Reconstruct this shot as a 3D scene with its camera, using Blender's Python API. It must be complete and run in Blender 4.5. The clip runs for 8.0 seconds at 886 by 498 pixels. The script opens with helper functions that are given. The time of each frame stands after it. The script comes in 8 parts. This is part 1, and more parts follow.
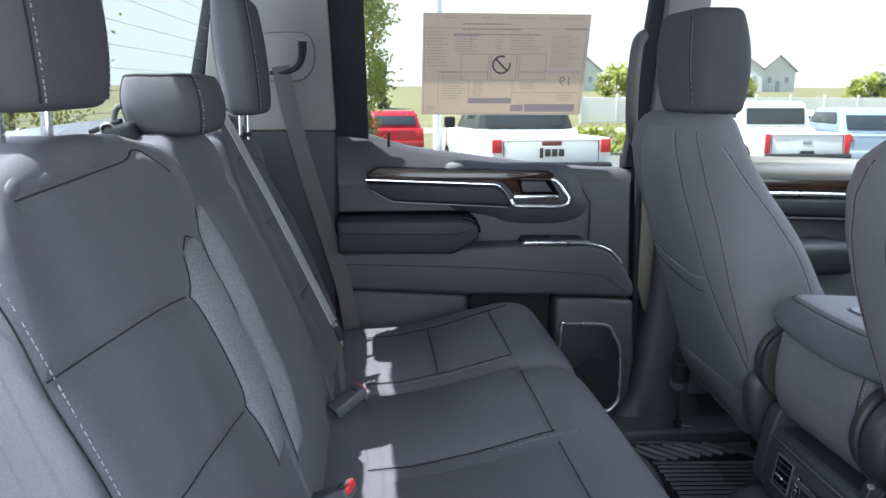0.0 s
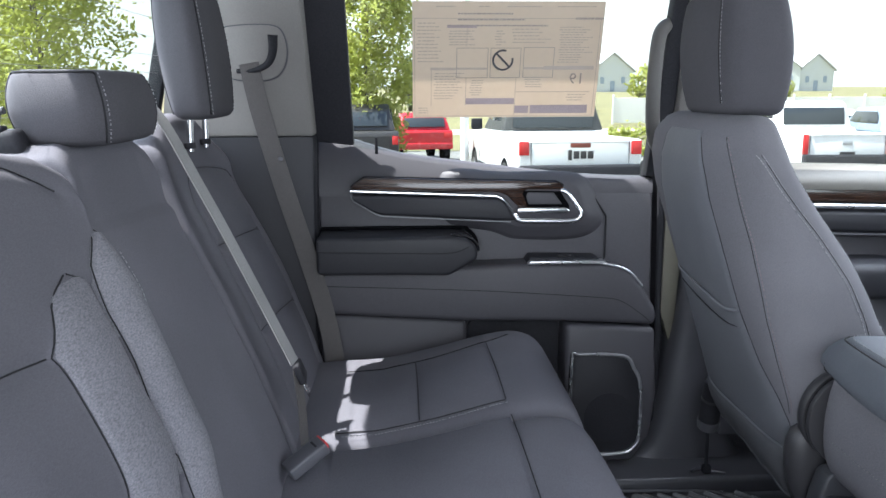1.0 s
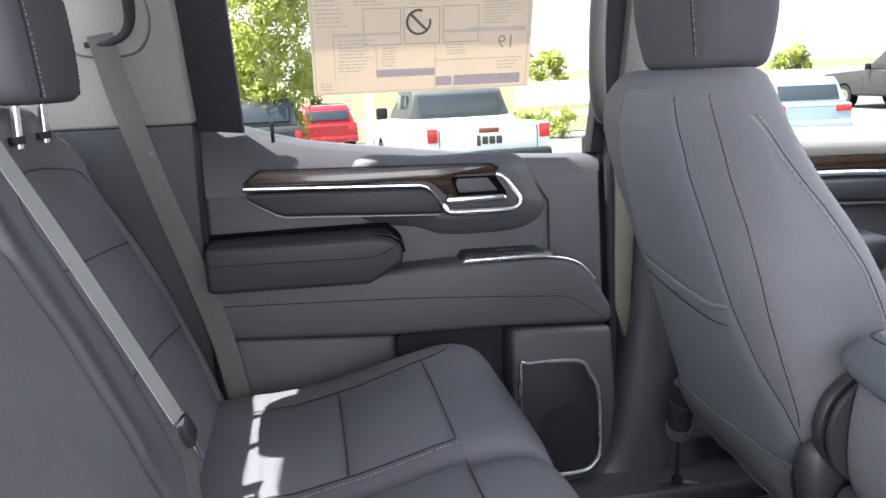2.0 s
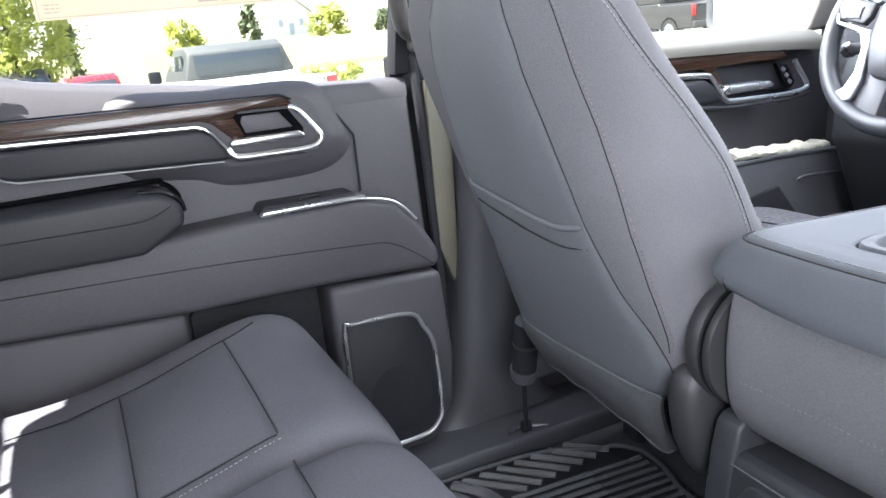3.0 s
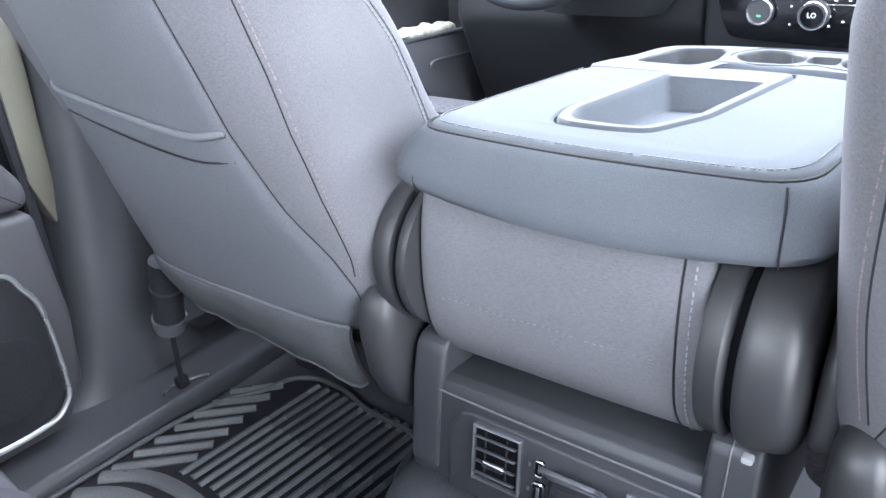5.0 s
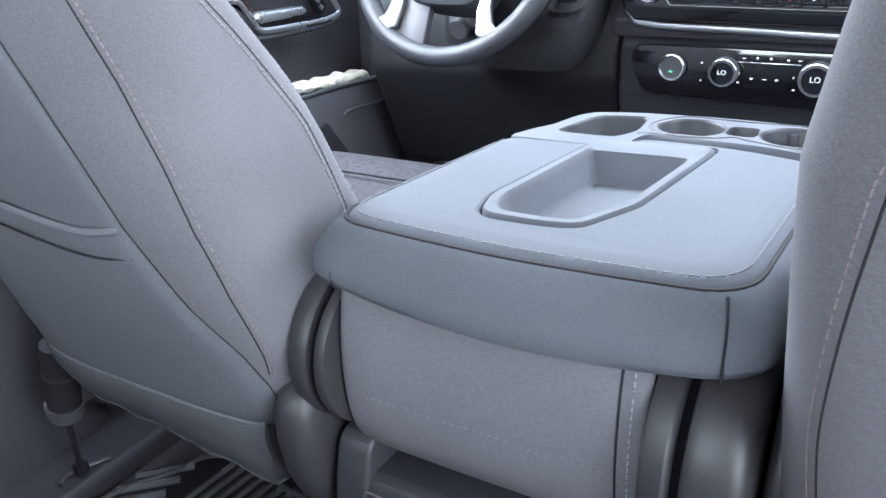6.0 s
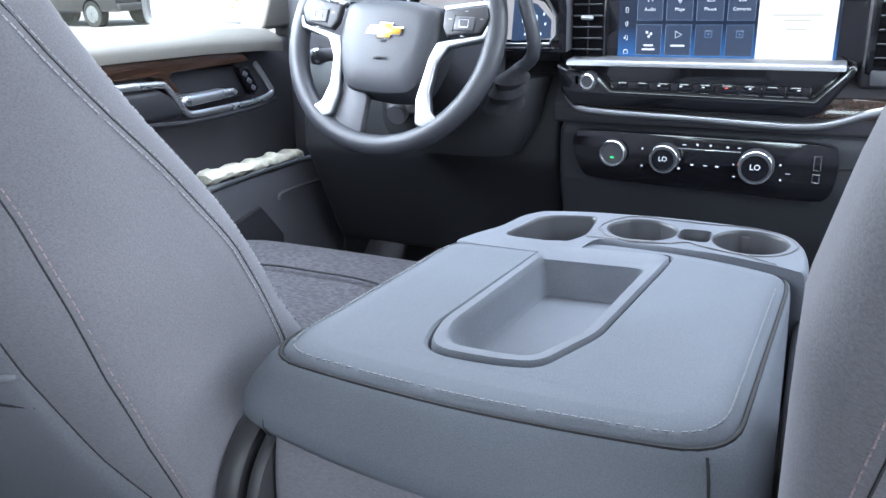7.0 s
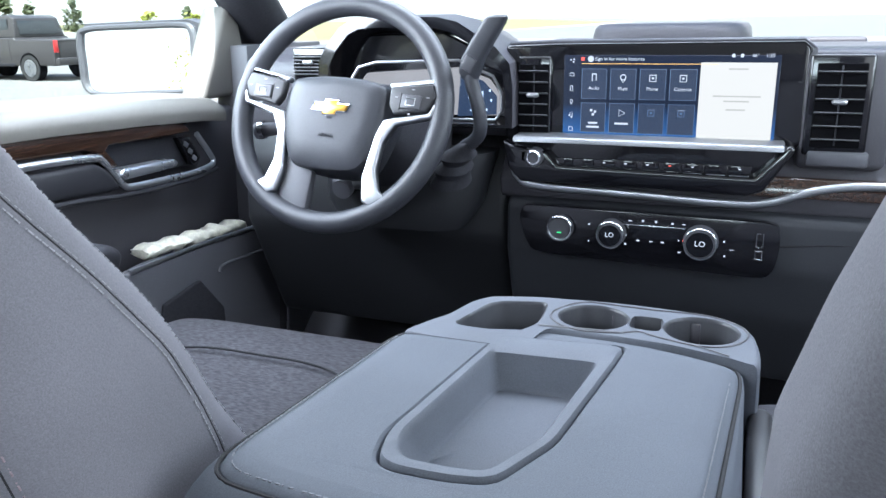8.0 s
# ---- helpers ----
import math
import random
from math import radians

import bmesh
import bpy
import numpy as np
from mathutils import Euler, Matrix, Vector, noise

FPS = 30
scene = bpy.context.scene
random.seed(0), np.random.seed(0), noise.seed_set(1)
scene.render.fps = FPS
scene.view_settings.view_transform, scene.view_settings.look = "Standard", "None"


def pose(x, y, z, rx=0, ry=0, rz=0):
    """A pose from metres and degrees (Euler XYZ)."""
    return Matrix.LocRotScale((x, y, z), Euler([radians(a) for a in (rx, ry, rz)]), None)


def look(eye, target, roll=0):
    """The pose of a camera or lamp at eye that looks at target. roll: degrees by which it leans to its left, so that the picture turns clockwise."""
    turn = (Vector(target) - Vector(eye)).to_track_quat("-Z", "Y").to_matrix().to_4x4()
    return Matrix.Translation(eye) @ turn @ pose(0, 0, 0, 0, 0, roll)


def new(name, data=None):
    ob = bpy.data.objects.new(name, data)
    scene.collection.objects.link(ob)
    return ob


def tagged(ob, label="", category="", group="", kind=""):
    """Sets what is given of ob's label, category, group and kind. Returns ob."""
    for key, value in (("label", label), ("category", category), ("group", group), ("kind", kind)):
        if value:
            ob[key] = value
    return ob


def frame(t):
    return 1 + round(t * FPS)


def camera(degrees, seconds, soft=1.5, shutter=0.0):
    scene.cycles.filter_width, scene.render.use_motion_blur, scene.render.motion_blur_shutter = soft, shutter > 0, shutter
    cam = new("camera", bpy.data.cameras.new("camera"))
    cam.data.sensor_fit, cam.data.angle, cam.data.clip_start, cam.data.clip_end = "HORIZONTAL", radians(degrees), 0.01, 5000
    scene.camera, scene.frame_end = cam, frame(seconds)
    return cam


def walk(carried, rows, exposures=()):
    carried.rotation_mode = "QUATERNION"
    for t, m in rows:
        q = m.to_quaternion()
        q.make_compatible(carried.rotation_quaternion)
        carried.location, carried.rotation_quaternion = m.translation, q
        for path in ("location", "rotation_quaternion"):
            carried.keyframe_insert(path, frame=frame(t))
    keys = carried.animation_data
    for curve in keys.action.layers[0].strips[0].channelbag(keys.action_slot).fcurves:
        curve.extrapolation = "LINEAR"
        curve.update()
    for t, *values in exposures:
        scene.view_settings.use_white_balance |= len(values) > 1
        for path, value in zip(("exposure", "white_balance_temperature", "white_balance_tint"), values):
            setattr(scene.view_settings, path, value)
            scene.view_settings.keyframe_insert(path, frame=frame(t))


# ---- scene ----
cam = camera(59.0, 8.0)
PATH = [
    (0, (-0.043, -1.133, 1.106), (0.146, 0.816, 0.699), 0.2),
    (0.5, (0.041, -1.025, 1.108), (0.141, 0.931, 0.701), 0.35),
    (1, (0.062, -0.906, 1.1), (0.171, 1.05, 0.697), -0.2),
    (2.5, (0.073, -0.511, 1.029), (0.613, 1.353, 0.547), -4.2),
    (3, (0.109, -0.427, 0.99), (0.893, 1.323, 0.421), -5.7),
    (3.5, (0.138, -0.366, 0.961), (1.146, 1.225, 0.289), -6.2),
    (4, (0.144, -0.328, 0.942), (1.348, 1.074, 0.177), -5.6),
    (4.5, (0.174, -0.284, 0.926), (1.506, 0.953, 0.092), -4.7),
    (6, (0.256, -0.213, 0.966), (1.817, 0.737, 0.151), -2.8),
    (6.5, (0.286, -0.195, 0.988), (1.912, 0.693, 0.233), -2.3),
    (7, (0.314, -0.175, 1.0), (1.998, 0.653, 0.307), -2.0),
    (7.5, (0.333, -0.165, 1.013), (2.07, 0.603, 0.385), -1.4),
    (8, (0.343, -0.16, 1.026), (2.123, 0.555, 0.46), -1.0),
]
EXPOSURES = [(0.0, 1.65, 5800, 9), (1.0, 1.95, 5950, 10), (2.5, 2.62, 6300, 12), (4.0, 3.45, 6000, 10), (4.7, 3.72, 5950, 10), (6.0, 3.0, 5880, 9), (7.0, 2.58, 5750, 9), (8.0, 2.25, 5750, 9)]
walk(cam, [(t, look(eye, target, roll)) for t, eye, target, roll in PATH], EXPOSURES)

# ---- world, sun ----
from mathutils.geometry import tessellate_polygon

world = bpy.data.worlds.new("world")
scene.world = world
world.use_nodes = True
_n = world.node_tree.nodes
sky = _n.new("ShaderNodeTexSky")
sky.sky_type, sky.sun_disc = "NISHITA", False
sky.sun_elevation, sky.sun_rotation = radians(62), radians(-90)
sky.air_density, sky.dust_density = 1.0, 2.0
world.node_tree.links.new(sky.outputs[0], _n["Background"].inputs[0])
_n["Background"].inputs[1].default_value = 0.11
sun = new("sun", bpy.data.lights.new("sun", "SUN"))
sun.data.energy, sun.data.angle, sun.data.color = 4.3, radians(0.55), (1.0, 0.96, 0.88)
SUN_WAY = Vector((0.525, 0.045, -1.0))
sun.matrix_world = look(-6 * SUN_WAY, (0, 0, 0))


def sky_lamp(name, eye, target, w, h, watts):
    """The sky's light through an opening."""
    l = bpy.data.lights.new(name, "AREA")
    l.shape, l.size, l.size_y, l.energy, l.color = "RECTANGLE", w, h, watts, (0.93, 0.96, 1.0)
    new(name, l).matrix_world = look(eye, target)


sky_lamp("open_door_sky", (0.15, -1.42, 1.05), (0.32, 0.3, 0.50), 1.2, 1.3, 5.81)
sky_lamp("passenger_window_sky", (1.18, -0.80, 1.18), (1.45, 0.2, 0.85), 0.80, 0.36, 1.12)
sky_lamp("driver_window_sky", (1.18, 0.80, 1.18), (1.40, -0.2, 0.80), 0.80, 0.36, 4.0)
sky_lamp("rear_window_sky", (-0.75, 0.0, 1.32), (0.7, 0.0, 0.80), 1.25, 0.34, 5.4)
sky_lamp("windshield_sky", (1.52, 0.0, 1.33), (0.75, 0.0, 0.65), 1.25, 0.26, 3.3)


# ---- materials ----
def mat(name, color, rough=0.6, metal=0.0, grain=0.0, scale=400.0, bump=0.0, blotch=0.0, blotch_scale=6.0,
        spec=0.5, coat=0.0, sheen=0.0, island=0.0):
    m = bpy.data.materials.new(name)
    m.use_nodes = True
    nt = m.node_tree
    b = nt.nodes["Principled BSDF"]
    b.inputs["Base Color"].default_value = (*color, 1)
    b.inputs["Roughness"].default_value = rough
    b.inputs["Metallic"].default_value = metal
    b.inputs["Specular IOR Level"].default_value = spec
    b.inputs["Coat Weight"].default_value = coat
    b.inputs["Coat Roughness"].default_value = 0.05
    b.inputs["Sheen Weight"].default_value = sheen
    b.inputs["Sheen Roughness"].default_value = 0.4
    tc = nt.nodes.new("ShaderNodeTexCoord")
    col = None
    if grain or bump:
        n1 = nt.nodes.new("ShaderNodeTexNoise")
        n1.inputs["Scale"].default_value, n1.inputs["Detail"].default_value = scale, 3
        nt.links.new(tc.outputs["Object"], n1.inputs["Vector"])
    if blotch:
        n2 = nt.nodes.new("ShaderNodeTexNoise")
        n2.inputs["Scale"].default_value, n2.inputs["Detail"].default_value = blotch_scale, 4
        nt.links.new(tc.outputs["Object"], n2.inputs["Vector"])

    def vary(src, amount, base):
        r = nt.nodes.new("ShaderNodeMapRange")
        r.inputs["From Min"].default_value, r.inputs["From Max"].default_value = 0.3, 0.7
        r.inputs["To Min"].default_value, r.inputs["To Max"].default_value = 1 - amount, 1 + amount
        nt.links.new(src, r.inputs["Value"])
        x = nt.nodes.new("ShaderNodeVectorMath")
        x.operation = "SCALE"
        if base is None:
            x.inputs[0].default_value = color
        else:
            nt.links.new(base, x.inputs[0])
        nt.links.new(r.outputs[0], x.inputs["Scale"])
        return x.outputs[0]
    if grain:
        col = vary(n1.outputs["Fac"], grain, col)
    if blotch:
        col = vary(n2.outputs["Fac"], blotch, col)
        rr = nt.nodes.new("ShaderNodeMapRange")
        rr.inputs["To Min"].default_value, rr.inputs["To Max"].default_value = max(rough - 0.12, 0.02), min(rough + 0.12, 1)
        nt.links.new(n2.outputs["Fac"], rr.inputs["Value"])
        nt.links.new(rr.outputs[0], b.inputs["Roughness"])
    if island:
        oi = nt.nodes.new("ShaderNodeObjectInfo")
        col = vary(oi.outputs["Random"], island, col)
    if col is not None:
        nt.links.new(col, b.inputs["Base Color"])
    if bump:
        bp = nt.nodes.new("ShaderNodeBump")
        bp.inputs["Strength"].default_value, bp.inputs["Distance"].default_value = bump, 0.001
        nt.links.new(n1.outputs["Fac"], bp.inputs["Height"])
        nt.links.new(bp.outputs[0], b.inputs["Normal"])
    return m


def weave(name, color, scale, contrast, rough=0.85, bump=0.5):
    """Woven cloth: a speckled yarn with short crossing threads."""
    m = mat(name, color, rough, grain=0.10, scale=1500, blotch=0.09, blotch_scale=5, spec=0.08, sheen=0.0)
    nt = m.node_tree
    b = nt.nodes["Principled BSDF"]
    tc = nt.nodes.new("ShaderNodeTexCoord")
    hs = []
    for rx, rz in ((0, 40), (35, -50)):
        mp, n = nt.nodes.new("ShaderNodeMapping"), nt.nodes.new("ShaderNodeTexNoise")
        mp.inputs["Rotation"].default_value = (radians(rx), radians(25), radians(rz))
        mp.inputs["Scale"].default_value = (1.0, 0.35, 1.0)
        n.inputs["Scale"].default_value, n.inputs["Detail"].default_value = scale, 1
        nt.links.new(tc.outputs["Object"], mp.inputs["Vector"])
        nt.links.new(mp.outputs[0], n.inputs["Vector"])
        hs.append(n.outputs["Fac"])
    mul = nt.nodes.new("ShaderNodeMath")
    mul.operation = "ADD"
    nt.links.new(hs[0], mul.inputs[0])
    nt.links.new(hs[1], mul.inputs[1])
    bp = nt.nodes.new("ShaderNodeBump")
    bp.inputs["Strength"].default_value, bp.inputs["Distance"].default_value = bump, 0.0008
    nt.links.new(mul.outputs[0], bp.inputs["Height"])
    nt.links.new(bp.outputs[0], b.inputs["Normal"])
    src = b.inputs["Base Color"].links[0].from_socket
    r = nt.nodes.new("ShaderNodeMapRange")
    r.inputs["From Min"].default_value, r.inputs["From Max"].default_value = 0.7, 1.3
    r.inputs["To Min"].default_value, r.inputs["To Max"].default_value = 1 - contrast, 1 + contrast
    nt.links.new(mul.outputs[0], r.inputs["Value"])
    x = nt.nodes.new("ShaderNodeVectorMath")
    x.operation = "SCALE"
    nt.links.new(src, x.inputs[0])
    nt.links.new(r.outputs[0], x.inputs["Scale"])
    nt.links.new(x.outputs[0], b.inputs["Base Color"])
    return m


def glass(name, tint=(0.92, 0.96, 0.94), see=1.0):
    m = bpy.data.materials.new(name)
    m.use_nodes = True
    nt = m.node_tree
    nt.nodes.remove(nt.nodes["Principled BSDF"])
    out = nt.nodes["Material Output"]
    tr, gl, mx = (nt.nodes.new(k) for k in ("ShaderNodeBsdfTransparent", "ShaderNodeBsdfGlossy", "ShaderNodeMixShader"))
    tr.inputs[0].default_value = (*tint, 1)
    gl.inputs["Roughness"].default_value = 0.02
    mx.inputs[0].default_value = 0.035
    for a, c in ((tr.outputs[0], mx.inputs[1]), (gl.outputs[0], mx.inputs[2]), (mx.outputs[0], out.inputs[0])):
        nt.links.new(a, c)
    return m


def leaf_mat(name, color):
    """Leaves let light through."""
    m = mat(name, color, 0.6, grain=0.3, scale=2, blotch=0.3, blotch_scale=1.5)
    t = m.node_tree
    a, x = t.nodes.new("ShaderNodeBsdfTranslucent"), t.nodes.new("ShaderNodeMixShader")
    a.inputs[0].default_value, x.inputs[0].default_value = (color[0] * 1.5, color[1] * 1.5, color[2] * 1.5, 1), 0.5
    for p, q in ((t.nodes["Principled BSDF"].outputs[0], x.inputs[1]), (a.outputs[0], x.inputs[2]), (x.outputs[0], t.nodes["Material Output"].inputs[0])):
        t.links.new(p, q)
    return m


def glow(name, color, strength):
    m = bpy.data.materials.new(name)
    m.use_nodes = True
    b = m.node_tree.nodes["Principled BSDF"]
    b.inputs["Base Color"].default_value = (0.01, 0.01, 0.01, 1)
    b.inputs["Roughness"].default_value = 0.2
    b.inputs["Emission Color"].default_value = (*color, 1)
    b.inputs["Emission Strength"].default_value = strength
    return m


def wood_mat():
    m = mat("dark_wood", (0.055, 0.022, 0.012), 0.22, coat=0.6)
    nt = m.node_tree
    b = nt.nodes["Principled BSDF"]
    tc, mp, n, cr = (nt.nodes.new(k) for k in ("ShaderNodeTexCoord", "ShaderNodeMapping", "ShaderNodeTexNoise", "ShaderNodeValToRGB"))
    mp.inputs["Scale"].default_value = (3, 60, 130)
    n.inputs["Scale"].default_value, n.inputs["Detail"].default_value, n.inputs["Distortion"].default_value = 3.0, 5, 0.7
    cr.color_ramp.elements[0].position, cr.color_ramp.elements[0].color = 0.32, (0.008, 0.004, 0.003, 1)
    cr.color_ramp.elements[1].position, cr.color_ramp.elements[1].color = 0.72, (0.060, 0.030, 0.018, 1)
    for a, c in ((tc.outputs["Object"], mp.inputs["Vector"]), (mp.outputs[0], n.inputs["Vector"]), (n.outputs["Fac"], cr.inputs[0]), (cr.outputs[0], b.inputs["Base Color"])):
        nt.links.new(a, c)
    return m


CLOTH = weave("seat_cloth", (0.1160, 0.1130, 0.1285), 700, 0.07, bump=0.16)
CLOTH_B = weave("seat_cloth_border", (0.1400, 0.1372, 0.1500), 800, 0.10, 0.8, bump=0.13)
# seat cloth darkened for the headrests, with the shade on their fronts in the colour
CLOTH_H = weave("shaded_headrest_cloth", (0.0740, 0.0722, 0.0800), 700, 0.09, bump=0.2)
CLOTH_C = weave("cushion_weave", (0.0500, 0.0490, 0.0545), 330, 0.30, 0.9, bump=0.5)
# flecked bolster cloth, its tone raised to carry the sun on it
CLOTH_SUN = weave("sunlit_flecked_cloth", (0.1720, 0.1699, 0.1870), 620, 0.24, 0.85, bump=0.6)
VINYL = mat("seat_vinyl", (0.1310, 0.1345, 0.1490), 0.6, grain=0.15, scale=700, bump=0.25, blotch=0.10, blotch_scale=4, spec=0.2)
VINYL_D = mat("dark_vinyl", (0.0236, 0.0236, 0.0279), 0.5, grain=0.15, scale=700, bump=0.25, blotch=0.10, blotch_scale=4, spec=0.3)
VINYL_TOP = mat("console_vinyl", (0.1040, 0.1115, 0.1275), 0.70, grain=0.12, scale=1100, bump=0.3, blotch=0.12, blotch_scale=5, spec=0.06)
PLASTIC = mat("dark_plastic", (0.0774, 0.0774, 0.0882), 0.5, grain=0.15, scale=900, bump=0.2, blotch=0.10, blotch_scale=3)
PLASTIC_SOFT = mat("soft_trim", (0.0540, 0.0520, 0.0600), 0.55, grain=0.2, scale=800, bump=0.3, blotch=0.10, blotch_scale=3)
PLASTIC_SAT = mat("satin_plastic", (0.0645, 0.0645, 0.0731), 0.38, grain=0.1, scale=900, bump=0.1, blotch=0.12, blotch_scale=4)
TRAY_GREY = mat("tray_plastic", (0.1060, 0.1130, 0.1300), 0.62, grain=0.12, scale=900, bump=0.2, blotch=0.12, blotch_scale=8, spec=0.14)
GLOSS = mat("gloss_black", (0.006, 0.006, 0.008), 0.08, blotch=0.2, blotch_scale=5, coat=0.5)
DARK = mat("deep_grey_plastic", (0.0731, 0.0731, 0.0817), 0.55, grain=0.15, scale=900, bump=0.2, blotch=0.12, blotch_scale=3)
BLACK = mat("matte_black", (0.0215, 0.0215, 0.0258), 0.7, grain=0.2, scale=300, blotch=0.2, spec=0.2)
VOID = mat("deep_black", (0.004, 0.004, 0.005), 0.9, grain=0.2, scale=300, blotch=0.2, spec=0.05)
# mat ribs: rubber paled to put the sky's sheen into the colour
RUBBER_SHEEN = mat("sheen_rubber", (0.1320, 0.1330, 0.1400), 0.28, grain=0.2, scale=500, bump=0.2, blotch=0.25, blotch_scale=7)
CARPET = mat("carpet", (0.0720, 0.0720, 0.0790), 0.95, grain=0.4, scale=900, bump=0.8, blotch=0.15, blotch_scale=8, spec=0.1)
FELT = mat("grey_felt", (0.0820, 0.0830, 0.0890), 0.95, grain=0.25, scale=700, bump=0.4, blotch=0.15, blotch_scale=14, spec=0.1)
PILLAR = mat("pale_grey_trim", (0.1958, 0.1863, 0.1769), 0.7, grain=0.08, scale=500, bump=0.2, blotch=0.06, blotch_scale=3)
LINER = mat("headliner_fabric", (0.4320, 0.4200, 0.3960), 0.9, grain=0.15, scale=400, bump=0.5, blotch=0.06)
CHROME = mat("chrome", (0.75, 0.76, 0.78), 0.20, 1.0, blotch=0.05)
SATIN = mat("satin_silver", (0.42, 0.43, 0.45), 0.36, 1.0, blotch=0.08)
LEDGE = mat("brushed_grey", (0.20, 0.205, 0.215), 0.42, 0.7, grain=0.1, scale=300, blotch=0.08)
TRIM_BRIGHT = mat("bright_trim", (0.55, 0.56, 0.58), 0.28, 0.85, blotch=0.05)
SILL = mat("sill_trim", (0.1120, 0.1060, 0.0940), 0.6, grain=0.15, scale=800, bump=0.25, blotch=0.08, blotch_scale=3)
SATIN_BLACK = mat("satin_black", (0.0340, 0.0333, 0.0365), 0.43, grain=0.1, scale=900, bump=0.12, blotch=0.12, blotch_scale=4, spec=0.45)
STEEL = mat("steel", (0.45, 0.45, 0.46), 0.35, 1.0, grain=0.2, scale=200, blotch=0.2)
WOOD = wood_mat()
BELT = mat("belt_webbing", (0.2125, 0.2091, 0.2125), 0.6, grain=0.3, scale=900, bump=0.6, blotch=0.1)
BELT_D = mat("brown_grey_webbing", (0.0780, 0.0715, 0.0700), 0.65, grain=0.3, scale=900, bump=0.6, blotch=0.1)
WHITE_PIN = mat("pale_plastic_pin", (0.30, 0.30, 0.31), 0.4, grain=0.05)
CONSOLE = mat("console_plastic", (0.0410, 0.0420, 0.0475), 0.42, grain=0.12, scale=900, bump=0.15, blotch=0.12, blotch_scale=4, spec=0.4)
THREAD = mat("pale_thread", (0.27, 0.27, 0.285), 0.8, grain=0.3, scale=900)
THREAD_L = mat("grey_thread", (0.15, 0.155, 0.17), 0.8, grain=0.3, scale=900)
THREAD_D = mat("dark_thread", (0.055, 0.055, 0.060), 0.8, grain=0.3, scale=900)
THREAD_R = mat("dull_red_thread", (0.21, 0.165, 0.175), 0.8, grain=0.3, scale=900)
SEAM = mat("seam_shadow", (0.012, 0.012, 0.014), 0.9, grain=0.2)
RED = mat("red_button", (0.55, 0.03, 0.03), 0.4, grain=0.1, blotch=0.1)
LEATHER = mat("wheel_leather", (0.0330, 0.0345, 0.0415), 0.45, grain=0.2, scale=700, bump=0.35, blotch=0.12, blotch_scale=6)
GLASS = glass("window_glass")
PRIVACY = glass("rear_glass", (0.80, 0.84, 0.82))


# ---- mesh helpers ----
def obj(name, bm, material, parent=None, label="", smooth=40):
    me = bpy.data.meshes.new(name)
    bm.normal_update()
    bm.to_mesh(me)
    bm.free()
    if smooth:
        me.polygons.foreach_set("use_smooth", [True] * len(me.polygons))
        me.set_sharp_from_angle(angle=radians(smooth))
    me.materials.append(material)
    ob = new(name, me)
    if parent is not None:
        ob.parent = parent
    if label:
        tagged(ob, label)
    return ob


def part(name, bm, material, parent, label="", smooth=40):
    return obj(name, bm, material, parent, label, smooth)


def thing(name, label, category, kind="", group=""):
    return tagged(new(name), label, category, group, kind)


def bevel(bm, edges, w, seg):
    if w > 0:
        bmesh.ops.bevel(bm, geom=list(edges), offset=w, offset_type="OFFSET", segments=seg, profile=0.5, affect="EDGES", clamp_overlap=True)


def box(c, s, bev=0.0, seg=2, rot=(0, 0, 0), bm=None):
    """A rounded box; c its middle, s its size, rot in degrees."""
    t = bmesh.new()
    bmesh.ops.create_cube(t, size=1.0)
    bmesh.ops.scale(t, vec=s, verts=t.verts)
    bevel(t, t.edges, bev, seg)
    bmesh.ops.transform(t, matrix=pose(*c, *rot), verts=t.verts)
    return merge(t, bm)


def merge(t, bm):
    if bm is None:
        return t
    me = bpy.data.meshes.new("t")
    t.to_mesh(me)
    t.free()
    bm.from_mesh(me)
    bpy.data.meshes.remove(me)
    return bm


def prism(pts, axis, lo, hi, bev=0.0, seg=2, bm=None, only=None):
    """A flat outline pushed along an axis: pts are (x, z) for y, (y, z) for x, (x, y) for z. only: bevel the edges of the "lo" or "hi" face alone."""
    def at(p, d):
        return {"x": (d, p[0], p[1]), "y": (p[0], d, p[1]), "z": (p[0], p[1], d)}[axis]
    t = bmesh.new()
    a = [t.verts.new(at(p, lo)) for p in pts]
    b = [t.verts.new(at(p, hi)) for p in pts]
    fa, fb = t.faces.new(a), t.faces.new(b[::-1])
    for i in range(len(pts)):
        j = (i + 1) % len(pts)
        t.faces.new((a[j], a[i], b[i], b[j]))
    bmesh.ops.recalc_face_normals(t, faces=t.faces)
    if bev:
        e = t.edges if only is None else (fa.edges if only == "lo" else fb.edges)
        bevel(t, e, bev, seg)
    return merge(t, bm)


def loft(rings, bm=None, cap=True, closed=True):
    t = bmesh.new()
    vs = [[t.verts.new(p) for p in r] for r in rings]
    n = len(vs[0])
    for r0, r1 in zip(vs, vs[1:]):
        for i in range(n if closed else n - 1):
            j = (i + 1) % n
            t.faces.new((r0[i], r0[j], r1[j], r1[i]))
    if cap and closed:
        if cap != "end":
            t.faces.new(vs[0][::-1])
        t.faces.new(vs[-1])
    bmesh.ops.recalc_face_normals(t, faces=t.faces)
    return merge(t, bm)


